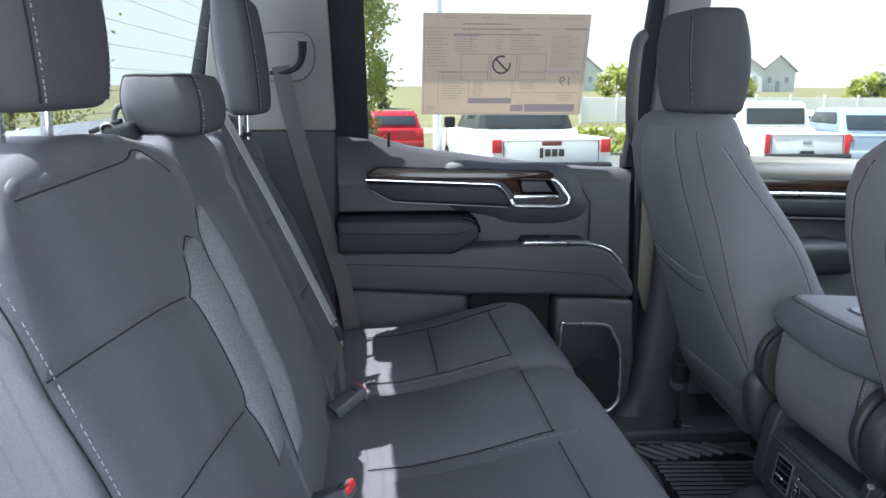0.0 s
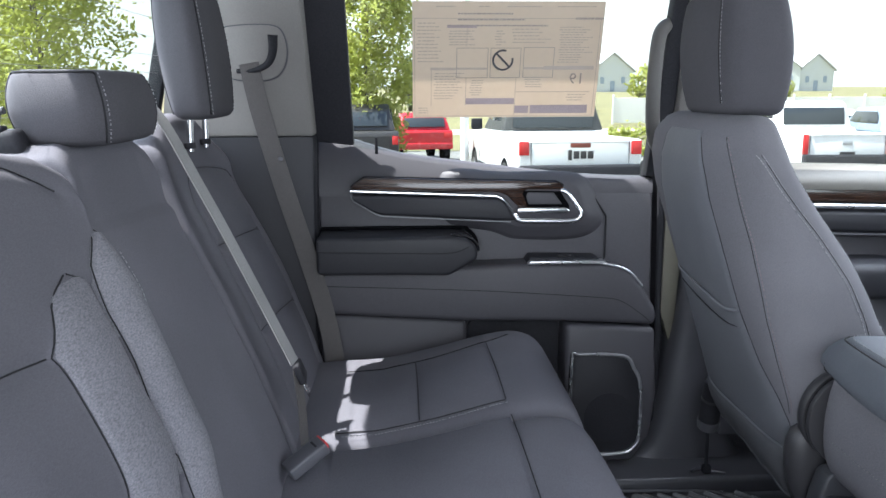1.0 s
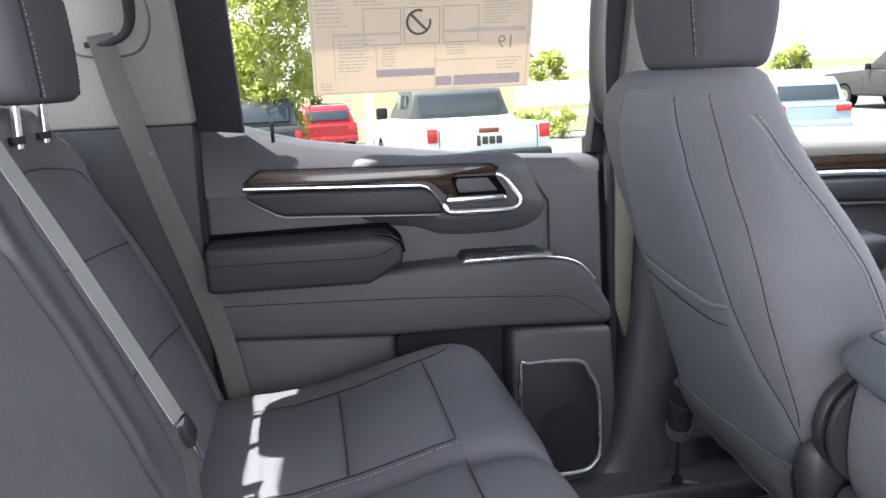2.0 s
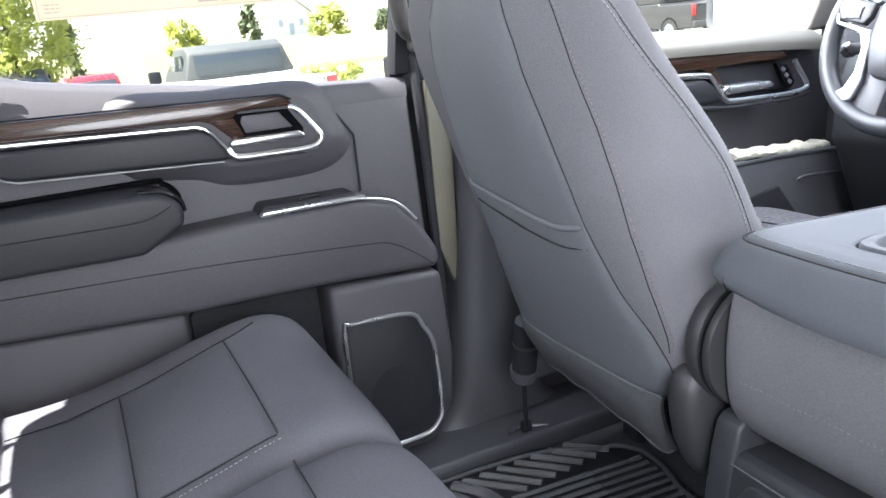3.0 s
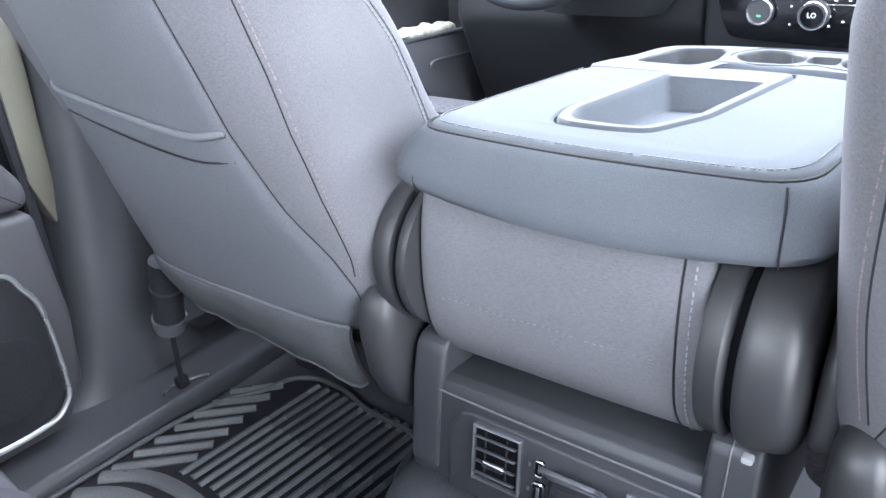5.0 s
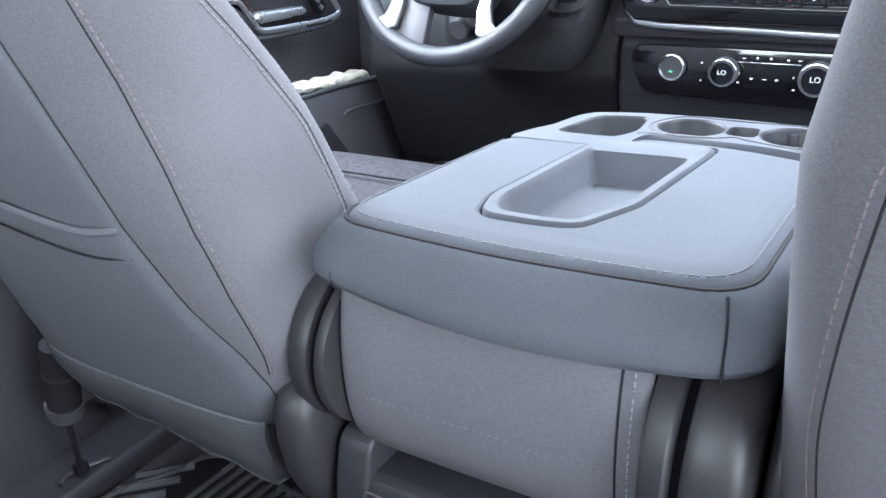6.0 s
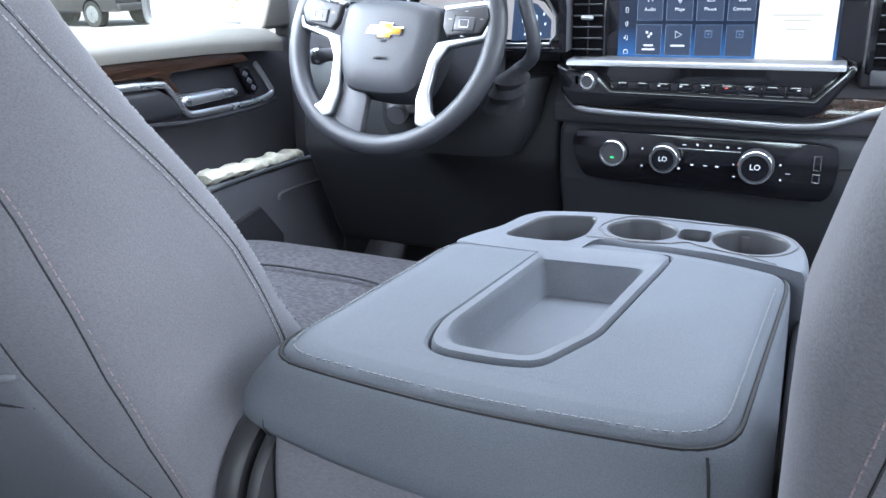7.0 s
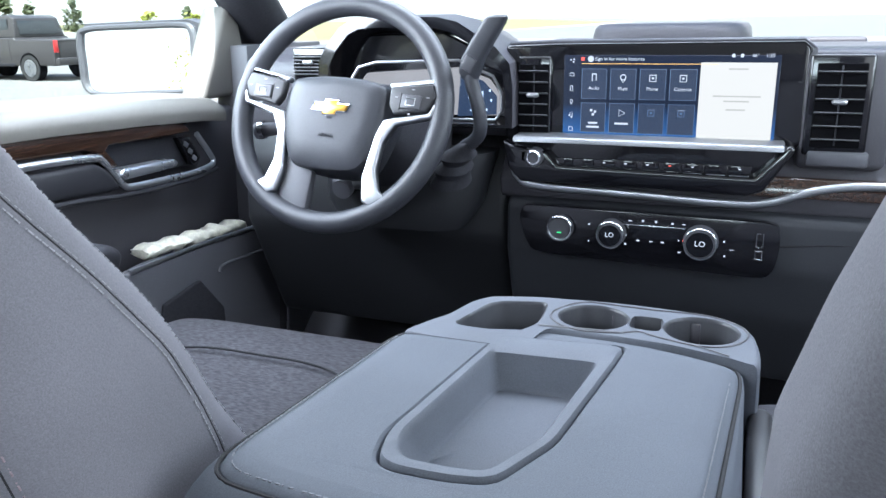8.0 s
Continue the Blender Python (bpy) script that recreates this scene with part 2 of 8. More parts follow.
def oval(c, u, v, n=40, e=2.0):
    """A ring round c, with half axes u and v; e: 2 an ellipse, more a rounded box."""
    c, u, v = Vector(c), Vector(u), Vector(v)
    out = []
    for i in range(n):
        a = 2 * math.pi * i / n
        ca, sa = math.cos(a), math.sin(a)
        out.append(c + u * math.copysign(abs(ca) ** (2 / e), ca) + v * math.copysign(abs(sa) ** (2 / e), sa))
    return out


def spline(pts, n=8, closed=False):
    """A smooth line through the points."""
    p = [Vector(q) for q in pts]
    out = []
    k = len(p)
    for i in range(k if closed else k - 1):
        if closed:
            a, b, c, d = p[i - 1], p[i], p[(i + 1) % k], p[(i + 2) % k]
        else:
            a, b, c, d = p[max(i - 1, 0)], p[i], p[i + 1], p[min(i + 2, k - 1)]
        for j in range(n):
            t = j / n
            out.append(0.5 * (2 * b + (c - a) * t + (2 * a - 5 * b + 4 * c - d) * t * t + (3 * b - a - 3 * c + d) * t ** 3))
    if not closed:
        out.append(p[-1])
    return out


def tube(pts, r, n=8, closed=False, bm=None, flat=None):
    """A round rod along a line. flat: (direction, factor) squashes it."""
    p = [Vector(q) for q in pts]
    k = len(p)
    rings = []
    ref = None
    for i in range(k):
        d = (p[(i + 1) % k] - p[i - 1]) if closed else (p[min(i + 1, k - 1)] - p[max(i - 1, 0)])
        d.normalize()
        if ref is None:
            ref = d.orthogonal().normalized()
        ref = (ref - d * ref.dot(d)).normalized()
        w = d.cross(ref)
        rr = r(i / (k - 1)) if callable(r) else r
        ring = []
        for j in range(n):
            o = ref * math.cos(2 * math.pi * j / n) * rr + w * math.sin(2 * math.pi * j / n) * rr
            if flat:
                f = Vector(flat[0]).normalized()
                o = o + f * o.dot(f) * (flat[1] - 1)
            ring.append(p[i] + o)
        rings.append(ring)
    if closed:
        rings.append(rings[0])
    t = loft(rings, cap=not closed)
    if closed:
        bmesh.ops.remove_doubles(t, verts=t.verts, dist=1e-6)
    return merge(t, bm)


def ribbon(pts, side, w, th, bm=None):
    """A flat strap along a line: side is its width's direction."""
    p = [Vector(q) for q in pts]
    s = Vector(side).normalized()
    rings = []
    for i in range(len(p)):
        d = (p[min(i + 1, len(p) - 1)] - p[max(i - 1, 0)]).normalized()
        a = (s - d * s.dot(d)).normalized()
        b = d.cross(a)
        rings.append([p[i] + a * w / 2 + b * th / 2, p[i] - a * w / 2 + b * th / 2, p[i] - a * w / 2 - b * th / 2, p[i] + a * w / 2 - b * th / 2])
    return loft(rings, bm)


def stitches(pts, step=0.0065, r=0.00055, fill=0.62, bm=None):
    """A row of short threads along a line."""
    p = [Vector(q) for q in pts]
    bm = bm or bmesh.new()
    dist = 0.0
    for a, b in zip(p, p[1:]):
        l = (b - a).length
        if l < 1e-6:
            continue
        d = (b - a) / l
        s = (-dist) % step
        while s < l:
            q0, q1 = a + d * s, a + d * min(s + step * fill, l)
            u = d.orthogonal().normalized() * r
            v = d.cross(u).normalized() * r
            ring = [[bm.verts.new(q + o) for o in (u, v, -u, -v)] for q in (q0, q1)]
            for i in range(4):
                bm.faces.new((ring[0][i], ring[0][(i + 1) % 4], ring[1][(i + 1) % 4], ring[1][i]))
            s += step
        dist += l
    return bm


def lerp(a, b, t):
    return a + (b - a) * t


def table(keys, z):
    """Values between rows of (z, a, b, ...)."""
    if z <= keys[0][0]:
        return keys[0][1:]
    for k0, k1 in zip(keys, keys[1:]):
        if z <= k1[0]:
            t = (z - k0[0]) / (k1[0] - k0[0])
            return tuple(lerp(a, b, t) for a, b in zip(k0[1:], k1[1:]))
    return keys[-1][1:]


def text(body, size, m, parent, material, name="lettering", depth=0.0003):
    cu = bpy.data.curves.new(name, "FONT")
    cu.body, cu.size, cu.extrude = body, size, depth
    cu.align_x, cu.align_y = "CENTER", "CENTER"
    cu.resolution_u = 3
    tmp = bpy.data.objects.new("tmp", cu)
    scene.collection.objects.link(tmp)
    dg = bpy.context.evaluated_depsgraph_get()
    me = bpy.data.meshes.new_from_object(tmp.evaluated_get(dg))
    bpy.data.objects.remove(tmp)
    me.transform(m)
    me.materials.clear()
    me.materials.append(material)
    ob = new(name, me)
    ob.parent = parent
    return ob


# ---- cabin shell ----
FLOOR = 0.19
tagged(obj("floor", box((0.62, 0, FLOOR - 0.03), (2.6, 1.72, 0.06)), CARPET), "black carpeted cabin floor", "floor", kind="structure")
tagged(obj("ceiling", box((0.52, 0, 1.455), (1.84, 1.60, 0.04), 0.01, 2), LINER), "pale grey fabric headliner", "ceiling", kind="structure")


def glass_y(z):
    """The side glass leans inwards towards the roof."""
    return 0.885 - 0.30 * (z - 0.95)


def side_panel(pts, y0, y1, name, material, s, parent, label="", bev=0.006, lean=True):
    bm = prism(pts, "y", y0, y1, bev, 2)
    for v in bm.verts:
        if lean and v.co.z > 0.95:
            v.co.y -= 0.30 * (v.co.z - 0.95)
        v.co.y *= s
    if s < 0:
        bmesh.ops.reverse_faces(bm, faces=bm.faces)
    return part(name, bm, material, parent, label)


for s, tag in ((1, "left"), (-1, "right")):
    wall = thing("wall_" + tag, "pale grey upper and black lower cabin side trim", "wall", "structure")
    # rear quarter behind the rear door
    xq = 0.0 if s > 0 else -0.24
    side_panel([(-0.50, 0.19), (xq - 0.135, 0.19), (xq - 0.128, 0.60), (xq - 0.118, 1.0), (-0.50, 1.0)], 0.80, 0.92, "lower_trim", VINYL_D, s, wall, "black quarter trim")
    side_panel([(-0.435, 1.0), (xq - 0.118, 1.0), (xq - 0.128, 1.30), (xq - 0.15, 1.46), (-0.345, 1.46)], 0.80, 0.92, "upper_trim", PILLAR, s, wall, "pale grey pillar trim")
    # middle pillar
    side_panel([(0.672, 0.93), (0.80, 0.93), (0.77, 1.46), (0.665, 1.46)], 0.83, 0.93, "middle_pillar_trim", PILLAR, s, wall, "pale grey middle pillar trim", 0.02)
    bm = loft([oval((x, s * 0.873, z), (w, 0, 0), (0, 0.075, 0), 28, 4)
               for x, z, w in ((0.787, 0.90, 0.068), (0.787, 0.75, 0.068), (0.783, 0.62, 0.071), (0.772, 0.50, 0.080), (0.762, 0.40, 0.087), (0.757, 0.32, 0.094), (0.752, 0.27, 0.106), (0.750, 0.242, 0.122), (0.750, 0.226, 0.145))])
    part("middle_pillar_base", bm, PLASTIC_SAT, wall, "dark plastic pillar base flaring to the sill")
    # roof rail and front pillar
    part("roof_rail", box((0.45, s * 0.765, 1.44), (1.9, 0.10, 0.07), 0.02, 3), PILLAR, wall)
    bm = tube([(1.30, s * 0.74, 1.42), (1.62, s * 0.80, 1.17), (1.86, s * 0.86, 1.0)], lambda t: lerp(0.045, 0.06, t), 12)
    part("front_pillar", bm, BLACK, wall, "dark front pillar trim")
    # door sill
    part("sill_plate", box((0.55, s * 0.785, 0.205), (2.3, 0.17, 0.045), 0.012, 3), PLASTIC_SAT, wall, "black door sill plate")

# pale strip ending at the sun line: sunlight put into colour and outline
pillar_edge = obj("trim", prism([(0.672, 0.885), (0.716, 0.885), (0.713, 0.72), (0.706, 0.56), (0.700, 0.498), (0.686, 0.535), (0.672, 0.580)], "y", 0.838, 0.866, 0.003, 2), mat("sunlit_beige", (0.125, 0.118, 0.092), 0.5, grain=0.05, blotch=0.08))
tagged(pillar_edge, "door frame edge at the middle pillar in a pale sunlit tone", "trim", kind="structure")
grab = thing("grab_handle", "dark grey moulded grab handle on the middle pillar", "handle")
GRAB = mat("grab_handle_grey", (0.092, 0.087, 0.084), 0.6, grain=0.12, scale=700, bump=0.2, blotch=0.08)
part("grip", tube(spline([(0.655, 0.80, 1.235), (0.615, 0.765, 1.215), (0.600, 0.745, 1.15), (0.600, 0.750, 1.05), (0.618, 0.78, 0.985), (0.655, 0.83, 0.965)], 8), 0.0150, 12), GRAB, grab)
for z, y in ((1.235, 0.805), (0.965, 0.835)):
    part("mount", box((0.668, y, z), (0.04, 0.03, 0.06), 0.01, 3), GRAB, grab)

wall_rear = thing("wall_rear", "black cabin back wall under the rear window", "wall", "structure")
part("lower_trim", box((-0.62, 0, 0.61), (0.08, 1.70, 0.84), 0.02, 2), PLASTIC, wall_rear)
bm = loft([[(x - 0.030 * max(0.0, 1 - (y / 0.62) ** 2), y, z) for x, z in ((-0.395, 1.3225), (-0.265, 1.3225), (-0.265, 1.4475), (-0.395, 1.4475))] for y in [-0.80 + 0.10 * i for i in range(17)]])
part("header", bm, LINER, wall_rear, "", 30)
part("belt_shelf", box((-0.515, 0, 1.02), (0.17, 1.64, 0.03), 0.008, 2), PLASTIC, wall_rear, "black ledge under the rear window")
window_rear = thing("window_rear", "tinted rear window with thin defroster lines", "window", "structure")


def rear_glass_x(z):
    return -0.440 + 0.22 * (z - 1.04)


part("pane", box((rear_glass_x(1.20), 0, 1.20), (0.005, 1.56, 0.36), rot=(0, 12.4, 0)), PRIVACY, window_rear).visible_shadow = False
for i in range(9):
    z = 1.065 + 0.033 * i
    x = rear_glass_x(z) + 0.004
    part("defroster_line", tube([(x, -0.72, z), (x, 0.72, z)], 0.0004, 4), BELT, window_rear)
for y in (-0.775, 0.775):
    part("window_frame", box((rear_glass_x(1.20) - 0.01, y, 1.20), (0.03, 0.03, 0.37), 0.006, 2, rot=(0, 12.4, 0)), BLACK, window_rear)

wall_front = thing("wall_front", "dark firewall under the dashboard", "wall", "structure")
part("firewall", box((1.98, 0, 0.55), (0.06, 1.72, 0.80)), BLACK, wall_front)
part("toe_board", box((1.84, 0, 0.30), (0.30, 1.70, 0.03), rot=(0, -35, 0)), CARPET, wall_front)
window_front = thing("window_front", "clear laminated windshield", "window", "structure")
bm = loft([[(1.42, -0.72, 1.43), (1.42, 0.72, 1.43), (1.425, 0.72, 1.435), (1.425, -0.72, 1.435)],
           [(2.05, -0.84, 0.98), (2.05, 0.84, 0.98), (2.055, 0.84, 0.985), (2.055, -0.84, 0.985)]])
part("pane", bm, GLASS, window_front).visible_shadow = False


# ---- rear door, far side ----
door_1 = thing("door_1", "black rear door trim with wood strip, armrest and speaker", "door", "structure")
D = [(-0.122, 0.24), (0.60, 0.24), (0.645, 0.30), (0.656, 0.40), (0.652, 0.60), (0.644, 0.868), (-0.120, 0.868)]
part("upper_panel", prism(D, "y", 0.852, 0.93, 0.008, 3), PLASTIC_SOFT, door_1)
rr = []
for x, zt in ((-0.119, 1.003), (-0.08, 0.994), (-0.035, 0.984), (0.02, 0.966), (0.07, 0.953), (0.14, 0.942), (0.22, 0.932), (0.35, 0.915), (0.47, 0.902), (0.56, 0.897), (0.643, 0.894)):
    k = 0.40 if x < 0.47 else 0.12
    rr.append([(x, 0.852, 0.862), (x, 0.8525, 0.872), (x, 0.852 + k * (zt - 0.872) * 0.9, zt - 0.012), (x, 0.852 + k * (zt - 0.872) + 0.004, zt - 0.003), (x, 0.852 + k * (zt - 0.872) + 0.014, zt), (x, 0.93, zt), (x, 0.93, 0.862)])
part("sill_cap", loft(rr), PLASTIC_SOFT, door_1, "sloping padded top of the door trim", 50)
part("groove", tube([(0.477, 0.8505, 0.897), (0.536, 0.8505, 0.811), (0.536, 0.8505, 0.712)], 0.0022, 6), SEAM, door_1)
# padded bolster with its ledge
bolster = part("bolster", prism([(-0.118, 0.607), (-0.118, 0.704), (0.35, 0.714), (0.515, 0.712), (0.575, 0.695), (0.612, 0.655), (0.645, 0.598), (0.642, 0.566), (0.44, 0.578), (0.21, 0.584)], "y", 0.782, 0.862, 0.014, 4), PLASTIC_SOFT, door_1)
part("seam", tube(spline([(-0.114, 0.7815, 0.672), (0.20, 0.7815, 0.658), (0.35, 0.7815, 0.648), (0.50, 0.7815, 0.636), (0.555, 0.7815, 0.628), (0.60, 0.7815, 0.600), (0.630, 0.7825, 0.575)], 6), 0.0009, 6), SEAM, bolster)
part("switch_slot", prism([(0.345, 0.713), (0.355, 0.727), (0.505, 0.724), (0.520, 0.713)], "y", 0.80, 0.853, 0.003, 2), BLACK, door_1)
part("lock_switch", box((0.435, 0.815, 0.722), (0.035, 0.02, 0.010), 0.003, 2), GLOSS, door_1)
# lower panels with the pocket between them
part("lower_panel", prism([(-0.12, 0.26), (-0.12, 0.603), (0.208, 0.580), (0.214, 0.26)], "y", 0.800, 0.862, 0.010, 3), PLASTIC_SOFT, door_1)
part("speaker_panel", prism([(0.434, 0.235), (0.434, 0.574), (0.640, 0.562), (0.650, 0.40), (0.640, 0.30), (0.600, 0.235)], "y", 0.775, 0.862, 0.012, 3), PLASTIC_SOFT, door_1)
part("pocket", prism([(0.216, 0.26), (0.216, 0.56), (0.245, 0.600), (0.43, 0.590), (0.432, 0.26)], "y", 0.838, 0.860, 0.004, 2), BLACK, door_1)
SP = [(0.449, 0.495), (0.466, 0.506), (0.566, 0.500), (0.592, 0.470), (0.609, 0.425), (0.611, 0.310), (0.600, 0.278), (0.572, 0.262), (0.490, 0.262), (0.462, 0.285), (0.449, 0.330)]
ring = spline([(x, 0.768, z) for x, z in SP], 5, True)
part("speaker_frame", tube(ring, 0.0042, 8, True), TRIM_BRIGHT, door_1, "thin chrome surround of the door speaker")
cx, cz = 0.53, 0.384
part("grille", prism([(cx + (x - cx) * 0.955, cz + (z - cz) * 0.965) for x, _, z in ring], "y", 0.7705, 0.778, 0.002, 2), VINYL_D, door_1, "black perforated speaker grille")
part("speaker_cone", tube([(0.540, 0.7712, 0.350), (0.540, 0.7700, 0.350)], 0.060, 32), BLACK, door_1)
# armrest: a flat-topped pad with a chamfered nose
arm = part("armrest", prism([(-0.118, 0.706), (-0.118, 0.786), (0.175, 0.7865), (0.206, 0.782), (0.224, 0.769), (0.230, 0.752), (0.227, 0.734), (0.166, 0.700)], "y", 0.742, 0.86, 0.012, 5), VINYL_D, door_1, "padded vinyl armrest")
part("armrest_seam", tube(spline([(-0.116, 0.7418, 0.756), (0.05, 0.7416, 0.752), (0.16, 0.7416, 0.750), (0.195, 0.7416, 0.757), (0.214, 0.743, 0.767)], 5), 0.0011, 6), SEAM, arm)
part("end_cap", tube(spline([(0.172, 0.762, 0.7875), (0.207, 0.760, 0.7835), (0.226, 0.760, 0.769), (0.231, 0.762, 0.752)], 6), 0.0046, 8), GLOSS, arm)
part("armrest_gap", tube(spline([(-0.116, 0.843, 0.7895), (0.18, 0.843, 0.7895), (0.215, 0.843, 0.783), (0.232, 0.843, 0.766), (0.235, 0.843, 0.748), (0.230, 0.843, 0.728)], 5), 0.0045, 8), VOID, arm)
# pull handle on a pod that swells out of the panel
POD0 = [(0.16, 0.806), (0.27, 0.776), (0.33, 0.757), (0.47, 0.757), (0.528, 0.790), (0.520, 0.838), (0.470, 0.908), (0.30, 0.914), (0.16, 0.914)]
POD1 = [(0.20, 0.812), (0.29, 0.803), (0.335, 0.792), (0.455, 0.792), (0.486, 0.812), (0.478, 0.838), (0.446, 0.890), (0.30, 0.896), (0.20, 0.900)]
pod = [[(p.x, y, p.y) for p in spline([(lerp(a[0], b_[0], t), lerp(a[1], b_[1], t), 0) for a, b_ in zip(POD0, POD1)], 5, True)] for y, t in ((0.856, 0.0), (0.8495, 0.10), (0.842, 0.45), (0.835, 0.80), (0.8315, 0.97), (0.8305, 1.05))]
part("pull_pod", loft(pod), PLASTIC_SOFT, door_1, "", 60)
part("pull_pad", prism([(-0.045, 0.868), (-0.040, 0.856), (0.006, 0.829), (0.022, 0.8235), (0.312, 0.8075), (0.324, 0.8085), (0.298, 0.848), (0.280, 0.858)], "y", 0.815, 0.86, 0.007, 3), VINYL_D, door_1)
part("wood_strip", prism([(-0.047, 0.884), (-0.040, 0.893), (-0.016, 0.9075), (0.413, 0.8945), (0.428, 0.886), (0.432, 0.876), (0.348, 0.8775), (0.336, 0.870), (0.350, 0.838), (0.330, 0.836), (0.302, 0.864), (0.284, 0.8705), (-0.03, 0.8805)], "y", 0.823, 0.86, 0.003, 2), WOOD, door_1, "glossy dark brown wood strip")
part("wood_edge", tube([(-0.046, 0.8222, 0.886), (-0.016, 0.8222, 0.9085), (0.20, 0.8222, 0.9025), (0.413, 0.8222, 0.8955), (0.430, 0.8222, 0.886)], 0.0014, 6), GLOSS, door_1)
part("pull_cup", prism([(0.340, 0.8735), (0.424, 0.8715), (0.446, 0.838), (0.444, 0.826), (0.352, 0.830), (0.336, 0.864)], "y", 0.8285, 0.86, 0.002, 2), VOID, door_1)
part("cup_insert", prism([(0.350, 0.8695), (0.408, 0.8685), (0.428, 0.8425), (0.352, 0.8425), (0.346, 0.860)], "y", 0.8265, 0.84, 0.0012, 2), PLASTIC_SOFT, door_1)
part("chrome_strip", tube([(-0.047, 0.824, 0.8765), (0.10, 0.821, 0.8705), (0.276, 0.818, 0.8635), (0.289, 0.818, 0.859), (0.299, 0.818, 0.850), (0.324, 0.818, 0.8145)], lambda t: 0.0030, 8, flat=((0, 0, 1), 1.2)), CHROME, door_1, "bright chrome line along the door pull")
part("chrome_ring", tube(spline([(0.318, 0.818, 0.823), (0.326, 0.817, 0.8115), (0.338, 0.817, 0.8075), (0.39, 0.817, 0.8060), (0.445, 0.817, 0.8055), (0.464, 0.817, 0.8110), (0.470, 0.817, 0.8215), (0.462, 0.818, 0.837), (0.438, 0.820, 0.8685), (0.424, 0.822, 0.8745)], 5), lambda t: 0.0058 - 0.0020 * max(t - 0.62, 0) / 0.38, 10, flat=((0, 0, 1), 1.15)), CHROME, door_1, "bright chrome ring round the door release")
part("lower_strip", tube([(-0.046, 0.822, 0.868), (-0.040, 0.818, 0.855), (0.008, 0.814, 0.827), (0.024, 0.814, 0.8215), (0.310, 0.814, 0.8055)], 0.0015, 6), LEDGE, door_1, "fine grey line under the pull")
part("ledge_line", tube(spline([(0.345, 0.7855, 0.7145), (0.44, 0.7855, 0.7148), (0.515, 0.7855, 0.7125), (0.572, 0.7855, 0.697), (0.608, 0.7855, 0.660)], 6), 0.0023, 6), TRIM_BRIGHT, door_1, "fine bright line along the bolster")
part("door_lever", prism([(0.322, 0.828), (0.328, 0.8375), (0.436, 0.8365), (0.446, 0.828), (0.440, 0.8225), (0.330, 0.8235)], "y", 0.816, 0.834, 0.004, 3), CHROME, door_1, "chrome release lever")
part("switch_ledge", prism([(0.346, 0.7140), (0.352, 0.7200), (0.520, 0.7190), (0.526, 0.7140)], "y", 0.786, 0.812, 0.001, 2), TRIM_BRIGHT, door_1, "pale switch ledge on the bolster")
part("door_seal", tube(spline([(0.655, 0.86, 1.0), (0.662, 0.85, 0.85), (0.669, 0.85, 0.60), (0.668, 0.845, 0.38), (0.655, 0.84, 0.28), (0.60, 0.83, 0.225), (0.30, 0.83, 0.222), (-0.10, 0.83, 0.225)], 6), 0.009, 8), BLACK, door_1, "black rubber door seal")
part("edge_filler", box((0.668, 0.905, 0.57), (0.075, 0.03, 0.72), 0.004, 1), BLACK, door_1)
part("rear_seal", tube([(-0.127, 0.84, 0.25), (-0.127, 0.835, 0.60), (-0.125, 0.86, 0.99), (-0.135, 0.755, 1.40)], 0.008, 8), BLACK, door_1)


def window(name, label, x0, x1, z0l, z0r, z1, s=1):
    w = thing(name, label, "window", "structure")
    pts = [(x0, z0l), (x1, z0r), (x1, z1), (x0, z1)]
    bm = bmesh.new()
    v = [bm.verts.new((x, s * (glass_y(z) + d), z)) for d in (0, 0.005) for x, z in pts]
    for f in ((0, 1, 2, 3), (7, 6, 5, 4), (0, 4, 5, 1), (1, 5, 6, 2), (2, 6, 7, 3), (3, 7, 4, 0)):
        bm.faces.new([v[i] for i in f])
    bmesh.ops.recalc_face_normals(bm, faces=bm.faces)
    part("pane", bm, GLASS, w).visible_shadow = False
    return w


window_1 = window("window_1", "clear rear door window with a black divider", -0.04, 0.64, 0.97, 0.88, 1.42)
bm = prism([(-0.125, 0.985), (-0.038, 0.975), (-0.048, 1.43), (-0.140, 1.43)], "y", 0.865, 0.90, 0.004, 2)
for v in bm.verts:
    v.co.y -= 0.30 * max(v.co.z - 0.95, 0)
part("divider", bm, BLACK, window_1, "matte black window divider")
bm = prism([(0.625, 0.90), (0.672, 0.90), (0.668, 1.43), (0.642, 1.43)], "y", 0.855, 0.895, 0.004, 2)
for v in bm.verts:
    v.co.y -= 0.30 * max(v.co.z - 0.95, 0)
part("window_frame", bm, BLACK, window_1)
part("lock_knob", tube([(0.012, 0.872, 0.955), (0.012, 0.868, 0.992)], 0.0035, 8), BLACK, window_1)

# ---- price sheet on the glass ----
sheet = thing("window_sticker", "printed paper price sheet stuck inside the door window", "sticker")
PAPER = mat("sticker_paper", (0.62, 0.545, 0.465), 0.7, grain=0.05, scale=60, blotch=0.05)
_t = PAPER.node_tree
_a, _x = _t.nodes.new("ShaderNodeBsdfTranslucent"), _t.nodes.new("ShaderNodeMixShader")
_a.inputs[0].default_value, _x.inputs[0].default_value = (0.74, 0.64, 0.53, 1), 0.60
for _p, _q in ((_t.nodes["Principled BSDF"].outputs[0], _x.inputs[1]), (_a.outputs[0], _x.inputs[2]), (_x.outputs[0], _t.nodes["Material Output"].inputs[0])):
    _t.links.new(_p, _q)
INK = mat("grey_ink", (0.30, 0.26, 0.235), 0.8, grain=0.1)
